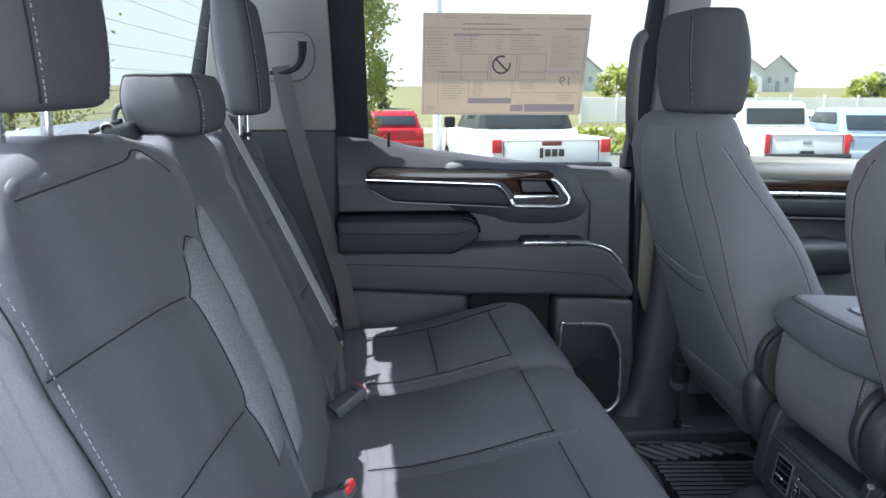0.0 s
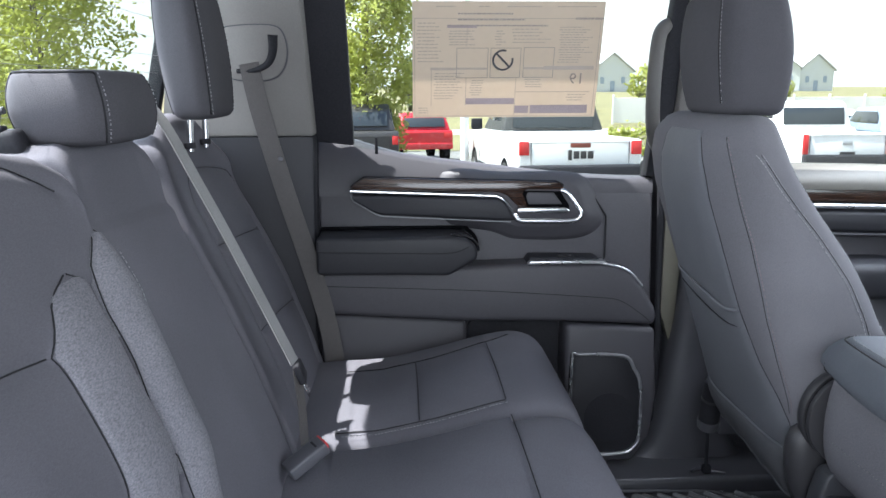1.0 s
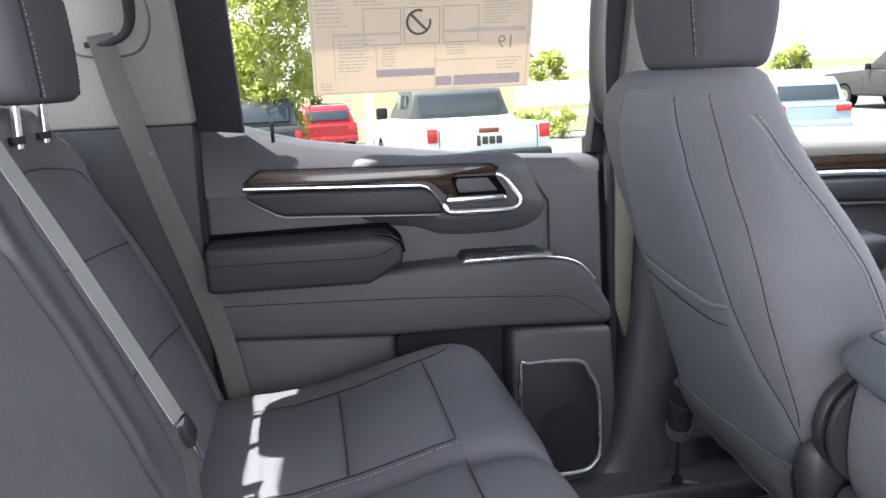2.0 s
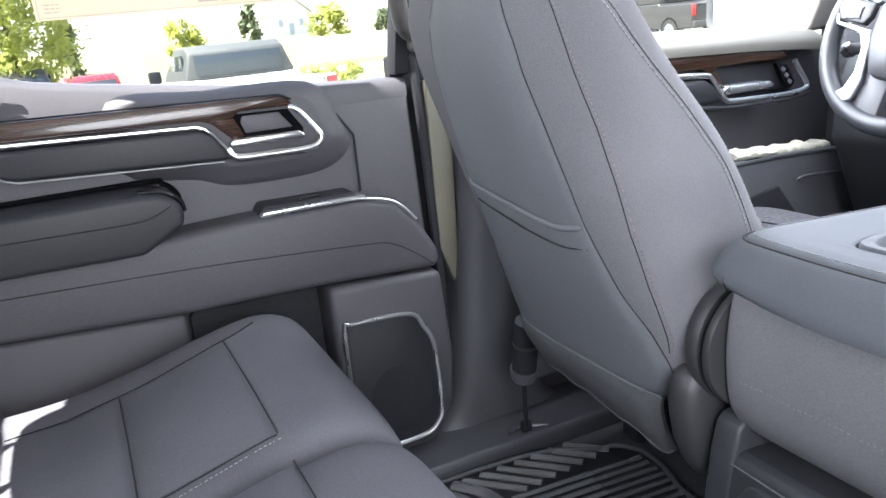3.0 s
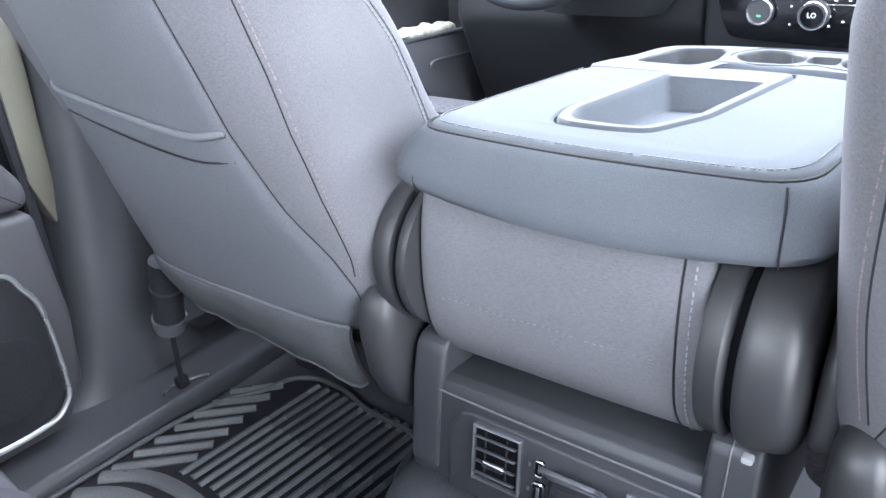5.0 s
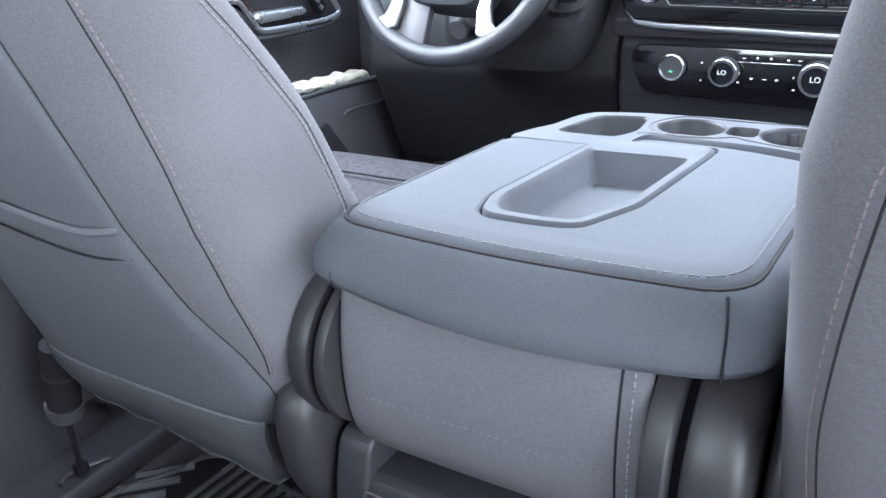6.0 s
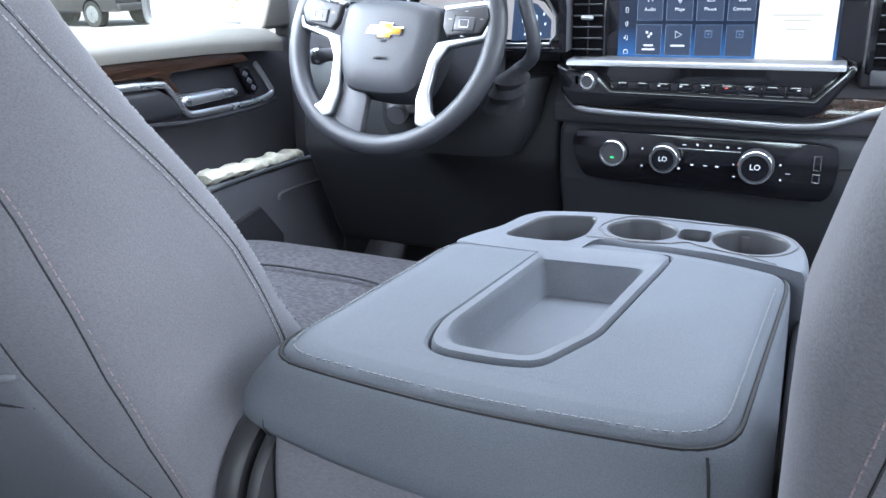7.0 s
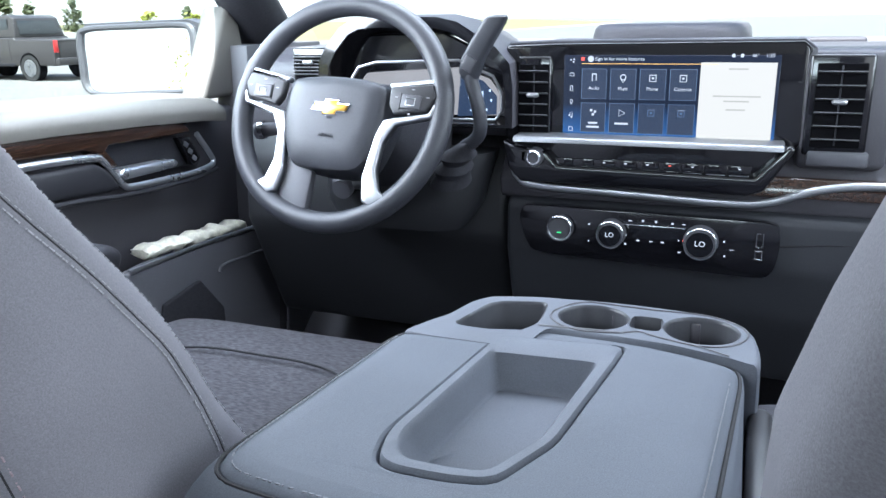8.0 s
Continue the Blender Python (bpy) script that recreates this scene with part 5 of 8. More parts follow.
# rolled backrest cloth under the lid
ROLL = spline([(0.79, 0, 0.700), (0.715, 0, 0.698), (0.698, 0, 0.668), (0.691, 0, 0.615), (0.694, 0, 0.565), (0.706, 0, 0.532), (0.730, 0, 0.508), (0.78, 0, 0.502), (0.86, 0, 0.53), (0.88, 0, 0.60), (0.86, 0, 0.695)], 5, True)
rr = []
for i, y in enumerate((-0.101, -0.0995, -0.096, -0.084, -0.081, -0.078, -0.04, 0.0, 0.04, 0.08, 0.12, 0.152, 0.1575, 0.160)):
    k = (0.94, 0.975, 1.0, 1.0, 0.988, 1.0, 1.006, 1.008, 1.008, 1.006, 1.003, 1.0, 0.98, 0.94)[i]
    rr.append([(0.78 + (q.x - 0.78) * k, y, 0.605 + (q.z - 0.605) * k) for q in ROLL])
rl = part("rolled_backrest", loft(rr), CLOTH_B, mid, "charcoal twill cloth roll", 60)
part("loose_thread", stitches([(0.6895 + 0.0006 * math.sin(3 * i), -0.072 + 0.205 * i / 18, 0.588 + 0.0008 * math.sin(0.9 * i)) for i in range(19)], 0.0068, 0.00035, 0.5), BELT, rl)
hem = [q for q in ROLL if q.x < 0.76 and 0.50 < q.z < 0.69]
part("hem_stitching", stitches([(q.x - 0.0008, -0.0905, q.z) for q in hem], 0.0062, 0.0008, 0.6), THREAD, rl)
part("seam", tube([(q.x + 0.0006, -0.081, q.z) for q in hem], 0.0010, 6), SEAM, rl)


# side discs of the fold hinge, with a slot between disc and cap
def wheel(rows_, cx, cz, name, label, material=None, n=48):
    """A turned plastic part: rows of (y, radius)."""
    rings = [[(cx + r * 1.02 * math.cos(a), y, cz + r * math.sin(a)) for a in [2 * math.pi * i / n for i in range(n)]] for y, r in rows_]
    return part(name, loft(rings), material or SATIN_BLACK, mid, label)


wheel(((0.161, 0.070), (0.162, 0.0745), (0.165, 0.0755), (0.170, 0.0755), (0.1725, 0.0740), (0.1735, 0.071)), 0.748, 0.606, "hinge_disc", "dark plastic hinge disc")
wheel(((0.180, 0.068), (0.181, 0.0735), (0.184, 0.0755), (0.191, 0.0755), (0.199, 0.0740), (0.204, 0.070), (0.207, 0.060), (0.208, 0.040)), 0.748, 0.606, "hinge_cap", "dark hinge cap")
wheel(((0.172, 0.066), (0.182, 0.066)), 0.750, 0.602, "hinge_core", "", VOID)
wheel(((-0.1015, 0.076), (-0.103, 0.0815), (-0.107, 0.0830), (-0.119, 0.0835), (-0.1215, 0.0815), (-0.123, 0.075)), 0.752, 0.599, "hinge_disc", "dark plastic hinge disc")
wheel(((-0.129, 0.076), (-0.1305, 0.0815), (-0.134, 0.0835), (-0.140, 0.0838), (-0.150, 0.0835), (-0.160, 0.0815), (-0.166, 0.0785), (-0.170, 0.073), (-0.172, 0.062), (-0.1725, 0.045)), 0.752, 0.597, "hinge_cap", "rounded satin hinge cap")
wheel(((-0.131, 0.074), (-0.122, 0.074)), 0.752, 0.598, "hinge_core", "", VOID)
part("pin", box((0.686, -0.143, 0.5315), (0.008, 0.0085, 0.006), 0.0015, 2), WHITE_PIN, mid, "bright metal pin under the hinge cap")
# dark arm from the hinge to the lid, towards the passenger seat
part("hinge_arm", prism([(0.700, 0.545), (0.716, 0.600), (0.745, 0.650), (0.790, 0.682), (0.86, 0.690), (1.03, 0.690), (1.03, 0.56), (0.80, 0.50)], "y", -0.196, -0.176, 0.008, 4), SATIN_BLACK, mid, "dark moulded hinge arm")
# cup holder block at the front
BLK = [(0.985, CY + 0.150), (1.020, CY + 0.136), (1.045, CY + 0.122), (1.088, CY + 0.112), (1.108, CY + 0.098), (1.122, CY + 0.05), (1.130, CY - 0.03), (1.128, CY - 0.10), (1.116, CY - 0.143), (1.090, CY - 0.164), (1.050, CY - 0.170), (1.014, CY - 0.170), (1.024, CY - 0.148), (1.038, CY - 0.094), (1.042, CY - 0.030), (1.042, CY + 0.020), (0.985, CY + 0.030)]
wells = [
    ([(1.018, CY + 0.112), (1.052, CY + 0.104), (1.086, CY + 0.096), (1.099, CY + 0.082), (1.109, CY + 0.042), (1.104, CY + 0.034), (1.050, CY + 0.030), (1.018, CY + 0.046)], 0.075, "bin"),
    ([(1.083 + 0.034 * math.cos(a), CY - 0.017 + 0.036 * math.sin(a)) for a in [2 * math.pi * i / 32 for i in range(32)]], 0.075, "cup_holder"),
    ([(1.081 + 0.035 * math.cos(a), CY - 0.121 + 0.036 * math.sin(a)) for a in [2 * math.pi * i / 32 for i in range(32)]], 0.075, "cup_holder"),
    ([(1.066, CY - 0.0535), (1.100, CY - 0.0535), (1.101, CY - 0.0845), (1.064, CY - 0.0845)], 0.030, "link"),
]
ZB = 0.7345
t_ = holed([poly_ring(BLK, ZB)] + [poly_ring(w[0], ZB, 0.25, 3) for w in wells])
part("cup_block", t_, TRAY_GREY, mid, "moulded grey cup holder block")
o = poly_ring(BLK, 0.0)


def grown(ring, g, z):
    c_ = sum(ring, Vector()) / len(ring)
    return [Vector((p.x + (p.x - c_.x) / max((p - c_).length, 1e-6) * g, p.y + (p.y - c_.y) / max((p - c_).length, 1e-6) * g, z)) for p in ring]


part("block_side", loft([grown(o, 0.0, ZB), grown(o, 0.0015, ZB - 0.0006), grown(o, 0.0038, ZB - 0.0028), grown(o, 0.0048, ZB - 0.007), grown(o, 0.007, 0.66), grown(o, 0.0, 0.58)], cap=False), TRAY_GREY, mid)
for pts, depth, nm in wells:
    r0 = poly_ring(pts, 0.0, 0.25, 3)
    rows_ = [grown(r0, 0.0, ZB), grown(r0, -0.0015, ZB - 0.0010), grown(r0, -0.0024, ZB - 0.0035), grown(r0, -0.0050, ZB - depth * 0.9), grown(r0, -0.010, ZB - depth), grown(r0, -0.03, ZB - depth - 0.001)]
    if nm == "link":
        rows_ = [grown(r0, 0, ZB), grown(r0, -0.001, ZB - 0.002), grown(r0, -0.002, ZB - depth), grown(r0, -0.008, ZB - depth - 0.0003)]
    # wells darker than the block: their inner shade is put into the colour
    part(nm, loft(rows_, cap="end"), CONSOLE, mid)
part("cup_rim", tube(spline([(1.084, CY + 0.025, ZB), (1.120, CY + 0.002, ZB), (1.122, CY - 0.04, ZB), (1.121, CY - 0.07, ZB), (1.122, CY - 0.12, ZB), (1.106, CY - 0.152, ZB), (1.081, CY - 0.163, ZB), (1.052, CY - 0.150, ZB), (1.041, CY - 0.12, ZB), (1.052, CY - 0.080, ZB), (1.058, CY - 0.065, ZB), (1.048, CY - 0.045, ZB), (1.043, CY - 0.012, ZB), (1.056, CY + 0.015, ZB)], 6, True), 0.0013, 6, True), PLASTIC_SOFT, mid)
for y in (CY - 0.114, CY - 0.036):
    part("grip_tab", box((1.113, y, 0.712), (0.006, 0.010, 0.034), 0.002, 2), PLASTIC_SOFT, mid)
# dark gaps between lid, strip and block
part("front_gap", tube([(1.043, CY + 0.030, ZB + 0.0006), (1.047, CY - 0.010, ZB + 0.0006), (1.050, CY - 0.052, ZB + 0.0006)], 0.0020, 8, flat=((0, 0, 1), 0.25)), SATIN_BLACK, mid)
part("front_gap", tube([(1.051, CY - 0.080, ZB + 0.0008), (1.040, CY - 0.120, ZB + 0.0008), (1.026, CY - 0.148, ZB + 0.0008)], 0.0009, 8, flat=((0, 0, 1), 0.4)), SATIN_BLACK, mid)

# ---- console tower behind the middle seat ----
tower = thing("rear_console", "dark plastic console with rear air vents, charging ports and outlet", "console")
FX = 0.688


def leaned(bm):
    """The rear face leans out towards its foot."""
    for v in bm.verts:
        v.co.x -= 0.16 * (0.47 - v.co.z)
    return bm


def tp(name, bm, material, parent, label=""):
    return part(name, leaned(bm), material, parent, label)


YL, YR = 0.178, -0.152
tp("body", prism([(0.80, 0.385), (FX + 0.006, 0.385), (FX, 0.392), (FX, 0.484), (FX + 0.004, 0.492), (FX + 0.013, 0.496), (0.80, 0.489), (0.96, 0.488), (0.96, 0.385)], "y", YR + 0.03, YL - 0.03, 0.002, 2), CONSOLE, tower)
for y0, y1, nm in ((YL - 0.036, YL, 1), (YR, YR + 0.042, -1)):
    out = [(0.96, 0.375), (FX + 0.004, 0.385), (FX - 0.002, 0.400), (FX - 0.003, 0.49), (FX + 0.001, 0.522), (FX + 0.008, 0.5305), (FX + 0.030, 0.534), (0.96, 0.534)]
    ck = tp("cheek", prism(out, "y", y0, y1, 0.007, 4), CONSOLE, tower, "rounded satin cheek of the console")
    if nm < 0:
        part("joint", leaned(tube([(FX - 0.0035, YR + 0.024, 0.386), (FX - 0.0035, YR + 0.024, 0.49), (FX + 0.001, YR + 0.024, 0.5225), (FX + 0.010, YR + 0.024, 0.5312), (FX + 0.05, YR + 0.024, 0.5345)], 0.0008, 6)), LEDGE, ck)
tp("ledge_line", tube([(FX - 0.0012, YL - 0.014, 0.484), (FX - 0.0012, 0.06, 0.4805), (FX - 0.0012, -0.05, 0.4785), (FX - 0.0012, YR + 0.024, 0.477)], 0.0010, 6), LEDGE, tower)
# raised surround of vents and outlet
SUR = [(0.128, 0.386), (0.132, 0.448), (0.118, 0.470), (0.105, 0.4735), (-0.109, 0.4665), (-0.114, 0.455), (-0.110, 0.384)]
tp("surround", prism([(p[0], p[1]) for p in SUR], "x", FX - 0.0035, FX + 0.004, 0.003, 3), CONSOLE, tower)


def tower_vent(y, z, w, h, open_):
    v = tp("vent", prism([(y - w / 2, z - h / 2), (y + w / 2, z - h / 2), (y + w / 2, z + h / 2), (y - w / 2, z + h / 2)], "x", FX - 0.006, FX + 0.002, 0.0015, 2), PLASTIC_SAT, tower, "black slatted air vent")
    tp("opening", box((FX - 0.0052, y, z), (0.004, w * 0.86, h * 0.86), 0.001, 1), VOID, v)
    tp("rim", tube([(FX - 0.0072, y + a * w * 0.48, z + b_ * h * 0.48) for a, b_ in ((-1, -1), (1, -1), (1, 1), (-1, 1))], 0.0017, 6, True), LEDGE, v)
    for i in range(4):
        tp("slat", box((FX - 0.0085, y, z - h * 0.33 + h * 0.66 * i / 3), (0.007, w * 0.84, 0.0018), 0.0006, 1, rot=(0, 24 if open_ else -30, 0)), PLASTIC_SAT, v)
    for k in (-0.22, 0.22):
        tp("upright", box((FX - 0.0066, y + k * w, z), (0.003, 0.0016, h * 0.84)), BLACK, v)
    tp("tab", box((FX - 0.0135, y - 0.002, z - h * 0.04), (0.006, w * 0.46, 0.006), 0.002, 2), CHROME if open_ else PLASTIC_SAT, v)
    return v


tower_vent(0.074, 0.4385, 0.052, 0.058, True)
tower_vent(-0.082, 0.430, 0.056, 0.058, False)
for z, h, w in ((0.447, 0.015, 0.0085), (0.422, 0.020, 0.0115)):
    u = tp("usb_port", box((FX - 0.004, 0.0285, z), (0.005, w, h), 0.0016, 2), VOID, tower)
    tp("port_rim", tube([(FX - 0.0068, 0.0285 + a * w * 0.5, z + b_ * h * 0.5) for a, b_ in ((-0.6, -1), (0.6, -1), (1, -0.8), (1, 0.8), (0.6, 1), (-0.6, 1), (-1, 0.8), (-1, -0.8))], 0.0011, 6, True), CHROME, u)
    tp("slot", box((FX - 0.0066, 0.0285, z), (0.001, w * 0.30, h * 0.60), 0.0004, 1), PLASTIC, u)
    tp("mark", box((FX - 0.0038, 0.040, z - 0.001), (0.0006, 0.0025, 0.004)), LEDGE, u)
outlet = tp("outlet", box((FX - 0.0035, -0.009, 0.420), (0.006, 0.050, 0.058), 0.002, 2), BLACK, tower, "dark household power outlet")
tp("outlet_frame", tube([(FX - 0.0075, 0.017, 0.449), (FX - 0.0075, 0.0175, 0.397), (FX - 0.0075, 0.012, 0.3915), (FX - 0.0075, -0.031, 0.3915), (FX - 0.0075, -0.036, 0.397), (FX - 0.0075, -0.0355, 0.447)], 0.0015, 6), CHROME, outlet)
tp("socket_face", box((FX - 0.007, -0.010, 0.417), (0.002, 0.036, 0.036), 0.001, 2), VINYL_D, outlet)
for y, h in ((-0.003, 0.0095), (-0.0165, 0.0115)):
    tp("slot", box((FX - 0.0084, y, 0.424), (0.0015, 0.0026, h), 0.0004, 1), LEDGE, outlet)
tp("slot", tube([(FX - 0.0078, -0.010, 0.4085), (FX - 0.0092, -0.010, 0.4085)], 0.0032, 12), LEDGE, outlet)
cv = bmesh.new()
for a in ((0.020, -0.038, 0.0, 0.006), (0.020, -0.038, 0.022, 0.029)):
    box((-0.002 + 0.0, (a[0] + a[1]) / 2, (a[2] + a[3]) / 2), (0.005, a[0] - a[1], a[3] - a[2]), 0.0015, 2, bm=cv)
for y in (0.0165, -0.0345):
    box((-0.002, y, 0.0145), (0.005, 0.007, 0.029), 0.0015, 2, bm=cv)
cv = part("outlet_cover", cv, PLASTIC, outlet, "flip-up outlet cover frame, standing open")
cv.matrix_basis = pose(FX - 0.011, -0.003, 0.447, 0, -38, 0)
part("clip", box((FX + 0.002, YL - 0.006, 0.397), (0.018, 0.016, 0.022), 0.004, 2), BLACK, tower)
part("pedestal", box((0.83, 0.012, 0.305), (0.22, 0.27, 0.17), 0.01, 2), BLACK, tower)
hump = []
for z, k, g in ((0.19, 1.0, 0.0), (0.24, 0.99, 0.0), (0.29, 0.96, 0.0), (0.318, 0.91, 0.0), (0.334, 0.82, 0.0), (0.341, 0.66, 0.0), (0.343, 0.3, 0.0)):
    hump.append(oval((0.765, 0.020, z + 0.014 * (z > 0.2)), (0.155 * k, 0, 0), (0, 0.225 * k, 0), 44, 4.2))
part("carpet_hump", loft(hump), CARPET, tower, "charcoal carpeted floor hump", 60)


# ---- floor mat ----
fm = thing("floor_mat", "black ribbed rubber floor mat with raised rim", "floor mat")
mo = [(0.36, 0.705), (0.54, 0.697), (0.64, 0.695), (0.72, 0.689), (0.787, 0.674), (0.845, 0.634), (0.893, 0.622), (0.918, 0.580), (0.915, 0.520), (0.893, 0.451), (0.889, 0.344), (0.815, 0.326), (0.764, 0.298), (0.746, 0.262), (0.36, 0.250)]
# base darker than the ribs, so groove shade and rib sheen are painted in
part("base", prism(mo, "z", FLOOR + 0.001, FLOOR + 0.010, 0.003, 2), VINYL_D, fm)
part("rim", tube([p + Vector((0, 0, 0)) for p in poly_ring([(lerp(x, 0.65, .015), lerp(y, 0.48, .015)) for x, y in mo], FLOOR + 0.014, 0.3)], 0.0045, 8, True), DARK, fm)


def rib(a, b_, w=0.0065, bend=0.0):
    a, b_ = Vector((*a, FLOOR + 0.010)), Vector((*b_, FLOOR + 0.010))
    n_ = (b_ - a).cross(Vector((0, 0, 1)))
    part("rib", tube([a.lerp(b_, t) + n_ * bend * math.sin(math.pi * t) for t in (0, 0.15, 0.35, 0.5, 0.65, 0.85, 1)] if bend else [a, b_], w, 6, flat=((0, 0, 1), 0.9)), RUBBER_SHEEN, fm)


# long ribs, the slanting ones along the sill and the wavy ones towards the bench
for i in range(13):
    y = 0.582 - 0.0205 * i
    rib((0.645 + 0.004 * (i % 2), y + 0.004), (min(0.900, 0.915 - 0.9 * max(0, 0.37 - y)), y - 0.014), 0.0056)
for i in range(7):
    x = 0.598 + 0.0355 * i
    rib((x, 0.679), (x + 0.082 - 0.004 * i, 0.594 + 0.004 * i), 0.0085)
for i in range(5):
    x = -0.040 * i
    p = spline([(0.578 + x, 0.678, FLOOR + 0.010), (0.612 + x, 0.630, FLOOR + 0.010), (0.624 + x, 0.570, FLOOR + 0.010), (0.620 + x, 0.498, FLOOR + 0.010), (0.606 + x, 0.42, FLOOR + 0.010), (0.60 + x, 0.30, FLOOR + 0.010)], 5)
    part("wave", tube(p, 0.0125, 8, flat=((0, 0, 1), 0.6)), RUBBER_SHEEN, fm)


# ---- dashboard ----
dash = thing("dashboard", "dark grey dashboard with wood and silver trim", "dashboard")
part("upper_pad", prism([(1.575, 0.835), (1.572, 0.945), (1.60, 0.966), (1.68, 0.975), (1.90, 0.976), (2.06, 0.955), (2.06, 0.83)], "y", -0.84, 0.730, 0.020, 4), PLASTIC_SOFT, dash, "soft dark upper dash pad")
part("top_vent", box((1.93, -0.05, 0.977), (0.05, 0.55, 0.012), 0.005, 3), PLASTIC_SOFT, dash)
part("speaker_lid", loft([oval((1.78, -0.016, z), (0.13 * k, 0, 0), (0, 0.122 * k, 0), 44, 5) for z, k in ((0.970, 1.04), (0.994, 1.02), (1.004, 1.0), (1.010, 0.96), (1.012, 0.88))]), PLASTIC_SOFT, dash)
part("mid_panel", prism([(1.545, 0.745), (1.538, 0.775), (1.560, 0.80), (1.578, 0.838), (1.95, 0.838), (1.95, 0.745)], "y", -0.83, 0.22, 0.006, 3), PLASTIC_SOFT, dash)
# darker than the lower dash, to paint in the shade under the steering column
KNEE = mat("shaded_knee_plastic", (0.0120, 0.0125, 0.0145), 0.5, grain=0.15, scale=700, bump=0.2, blotch=0.1, spec=0.3)
DASH_LOW = mat("lower_dash_plastic", (0.0290, 0.0305, 0.0350), 0.42, grain=0.15, scale=700, bump=0.25, blotch=0.10, blotch_scale=4, spec=0.35)
part("lower_panel", prism([(1.62, 0.45), (1.555, 0.58), (1.530, 0.66), (1.530, 0.738), (1.545, 0.748), (1.95, 0.748), (1.95, 0.45)], "y", -0.83, 0.205, 0.010, 3), DASH_LOW, dash, "dark lower dash panel")
part("knee_panel", prism([(1.64, 0.45), (1.585, 0.57), (1.54, 0.67), (1.55, 0.78), (1.58, 0.84), (1.95, 0.84), (1.95, 0.45)], "y", 0.208, 0.722, 0.015, 3), KNEE, dash, "black knee panel, darkened for the shade under the wheel")
part("wood_strip", prism([(1.532, 0.772), (1.540, 0.800), (1.555, 0.800), (1.555, 0.772)], "y", -0.82, 0.18, 0.003, 2), WOOD, dash, "dark wood strip")
line = spline([(1.515, 0.193, 0.812), (1.515, 0.182, 0.785), (1.515, 0.150, 0.772), (1.515, 0.0, 0.767), (1.515, -0.13, 0.763), (1.517, -0.185, 0.767), (1.520, -0.25, 0.788), (1.523, -0.33, 0.797), (1.535, -0.55, 0.80), (1.56, -0.80, 0.80)], 6)
part("silver_line", tube(line, 0.0046, 8, flat=((0, 0, 1), 1.3)), SATIN, dash, "bright satin silver trim line")
part("crease", tube([(1.530, -0.205, 0.700), (1.531, -0.27, 0.708), (1.535, -0.45, 0.712), (1.545, -0.80, 0.712)], 0.0018, 6), SEAM, dash)

hv = thing("climate_panel", "glossy black climate panel with two round knobs", "control panel")
HP = [(0.155, 0.740), (0.172, 0.736), (0.177, 0.716), (0.163, 0.678), (0.142, 0.665), (0.06, 0.661), (-0.08, 0.657), (-0.172, 0.655), (-0.197, 0.662), (-0.206, 0.690), (-0.205, 0.722), (-0.190, 0.737), (-0.08, 0.739), (0.06, 0.740)]
part("face", prism([(p.x, p.y) for p in spline([(y, z, 0) for y, z in HP], 6, True)], "x", 1.514, 1.54, 0.003, 2), GLOSS, hv)
ICON = glow("white_icons", (0.85, 0.9, 1.0), 0.22)
ICON_R = glow("red_icons", (1.0, 0.12, 0.08), 0.3)
ICON_G = glow("green_icons", (0.1, 0.9, 0.3), 0.25)


def facing(x, y, z):
    """Writing that faces the rear of the cabin."""
    return Matrix.Translation((x, y, z)) @ pose(0, 0, 0, 90, 0, -90)


def knob(y, z, r, label, body):
    k = part("knob", tube([(1.516, y, z), (1.500, y, z), (1.494, y, z)], lambda t: r * (1.08 if t < 0.1 else 1.0 if t < 0.9 else 0.94), 36), PLASTIC_SAT, hv, label)
    part("ring", tube([(1.4955, y + (r * 0.97) * math.cos(a), z + (r * 0.97) * math.sin(a)) for a in [2 * math.pi * i / 36 for i in range(36)]], 0.0013, 6, True), CHROME, k)
    part("dial", tube([(1.4935, y, z), (1.4925, y, z)], r * 0.80, 32), GLOSS, k)
    if body:
        text(body, r * 0.50, facing(1.4918, y, z + r * 0.06), k, ICON)
    return k


knob(0.031, 0.7065, 0.0205, "black temperature knob with silver ring", "LO")
knob(-0.0995, 0.7035, 0.0235, "black temperature knob with silver ring", "LO")
st_ = part("start_button", tube([(1.516, 0.111, 0.708), (1.506, 0.111, 0.708)], 0.021, 32), PLASTIC_SAT, hv, "round start button with silver ring")
part("ring", tube([(1.505, 0.111 + 0.0185 * math.cos(a), 0.708 + 0.0185 * math.sin(a)) for a in [2 * math.pi * i / 32 for i in range(32)]], 0.0022, 6, True), CHROME, st_)
part("lamp", box((1.5045, 0.111, 0.702), (0.001, 0.006, 0.002)), ICON_G, st_)
part("strip", box((1.511, -0.030, 0.7215), (0.004, 0.094, 0.0022), 0.0008, 2), CHROME, hv)
for y, z, w, h in ((0.004, 0.727, .010, .003), (-0.015, 0.728, .006, .007), (-0.034, 0.728, .006, .007), (-0.058, 0.727, .007, .006), (-0.074, 0.727, .009, .003),
                   (0.066, 0.717, .005, .006), (0.066, 0.690, .004, .005), (0.010, 0.704, .006, .006), (0.010, 0.690, .006, .006), (-0.009, 0.697, .008, .005), (-0.028, 0.697, .010, .0025), (-0.045, 0.697, .008, .005),
                   (-0.068, 0.702, .004, .004), (-0.070, 0.684, .007, .004), (-0.132, 0.706, .005, .006), (-0.134, 0.684, .005, .006), (-0.143, 0.694, .012, .001)):
    part("icon", box((1.5132, y, z), (0.0012, w * 0.55, h * 0.45), 0.0004, 1), ICON, hv)
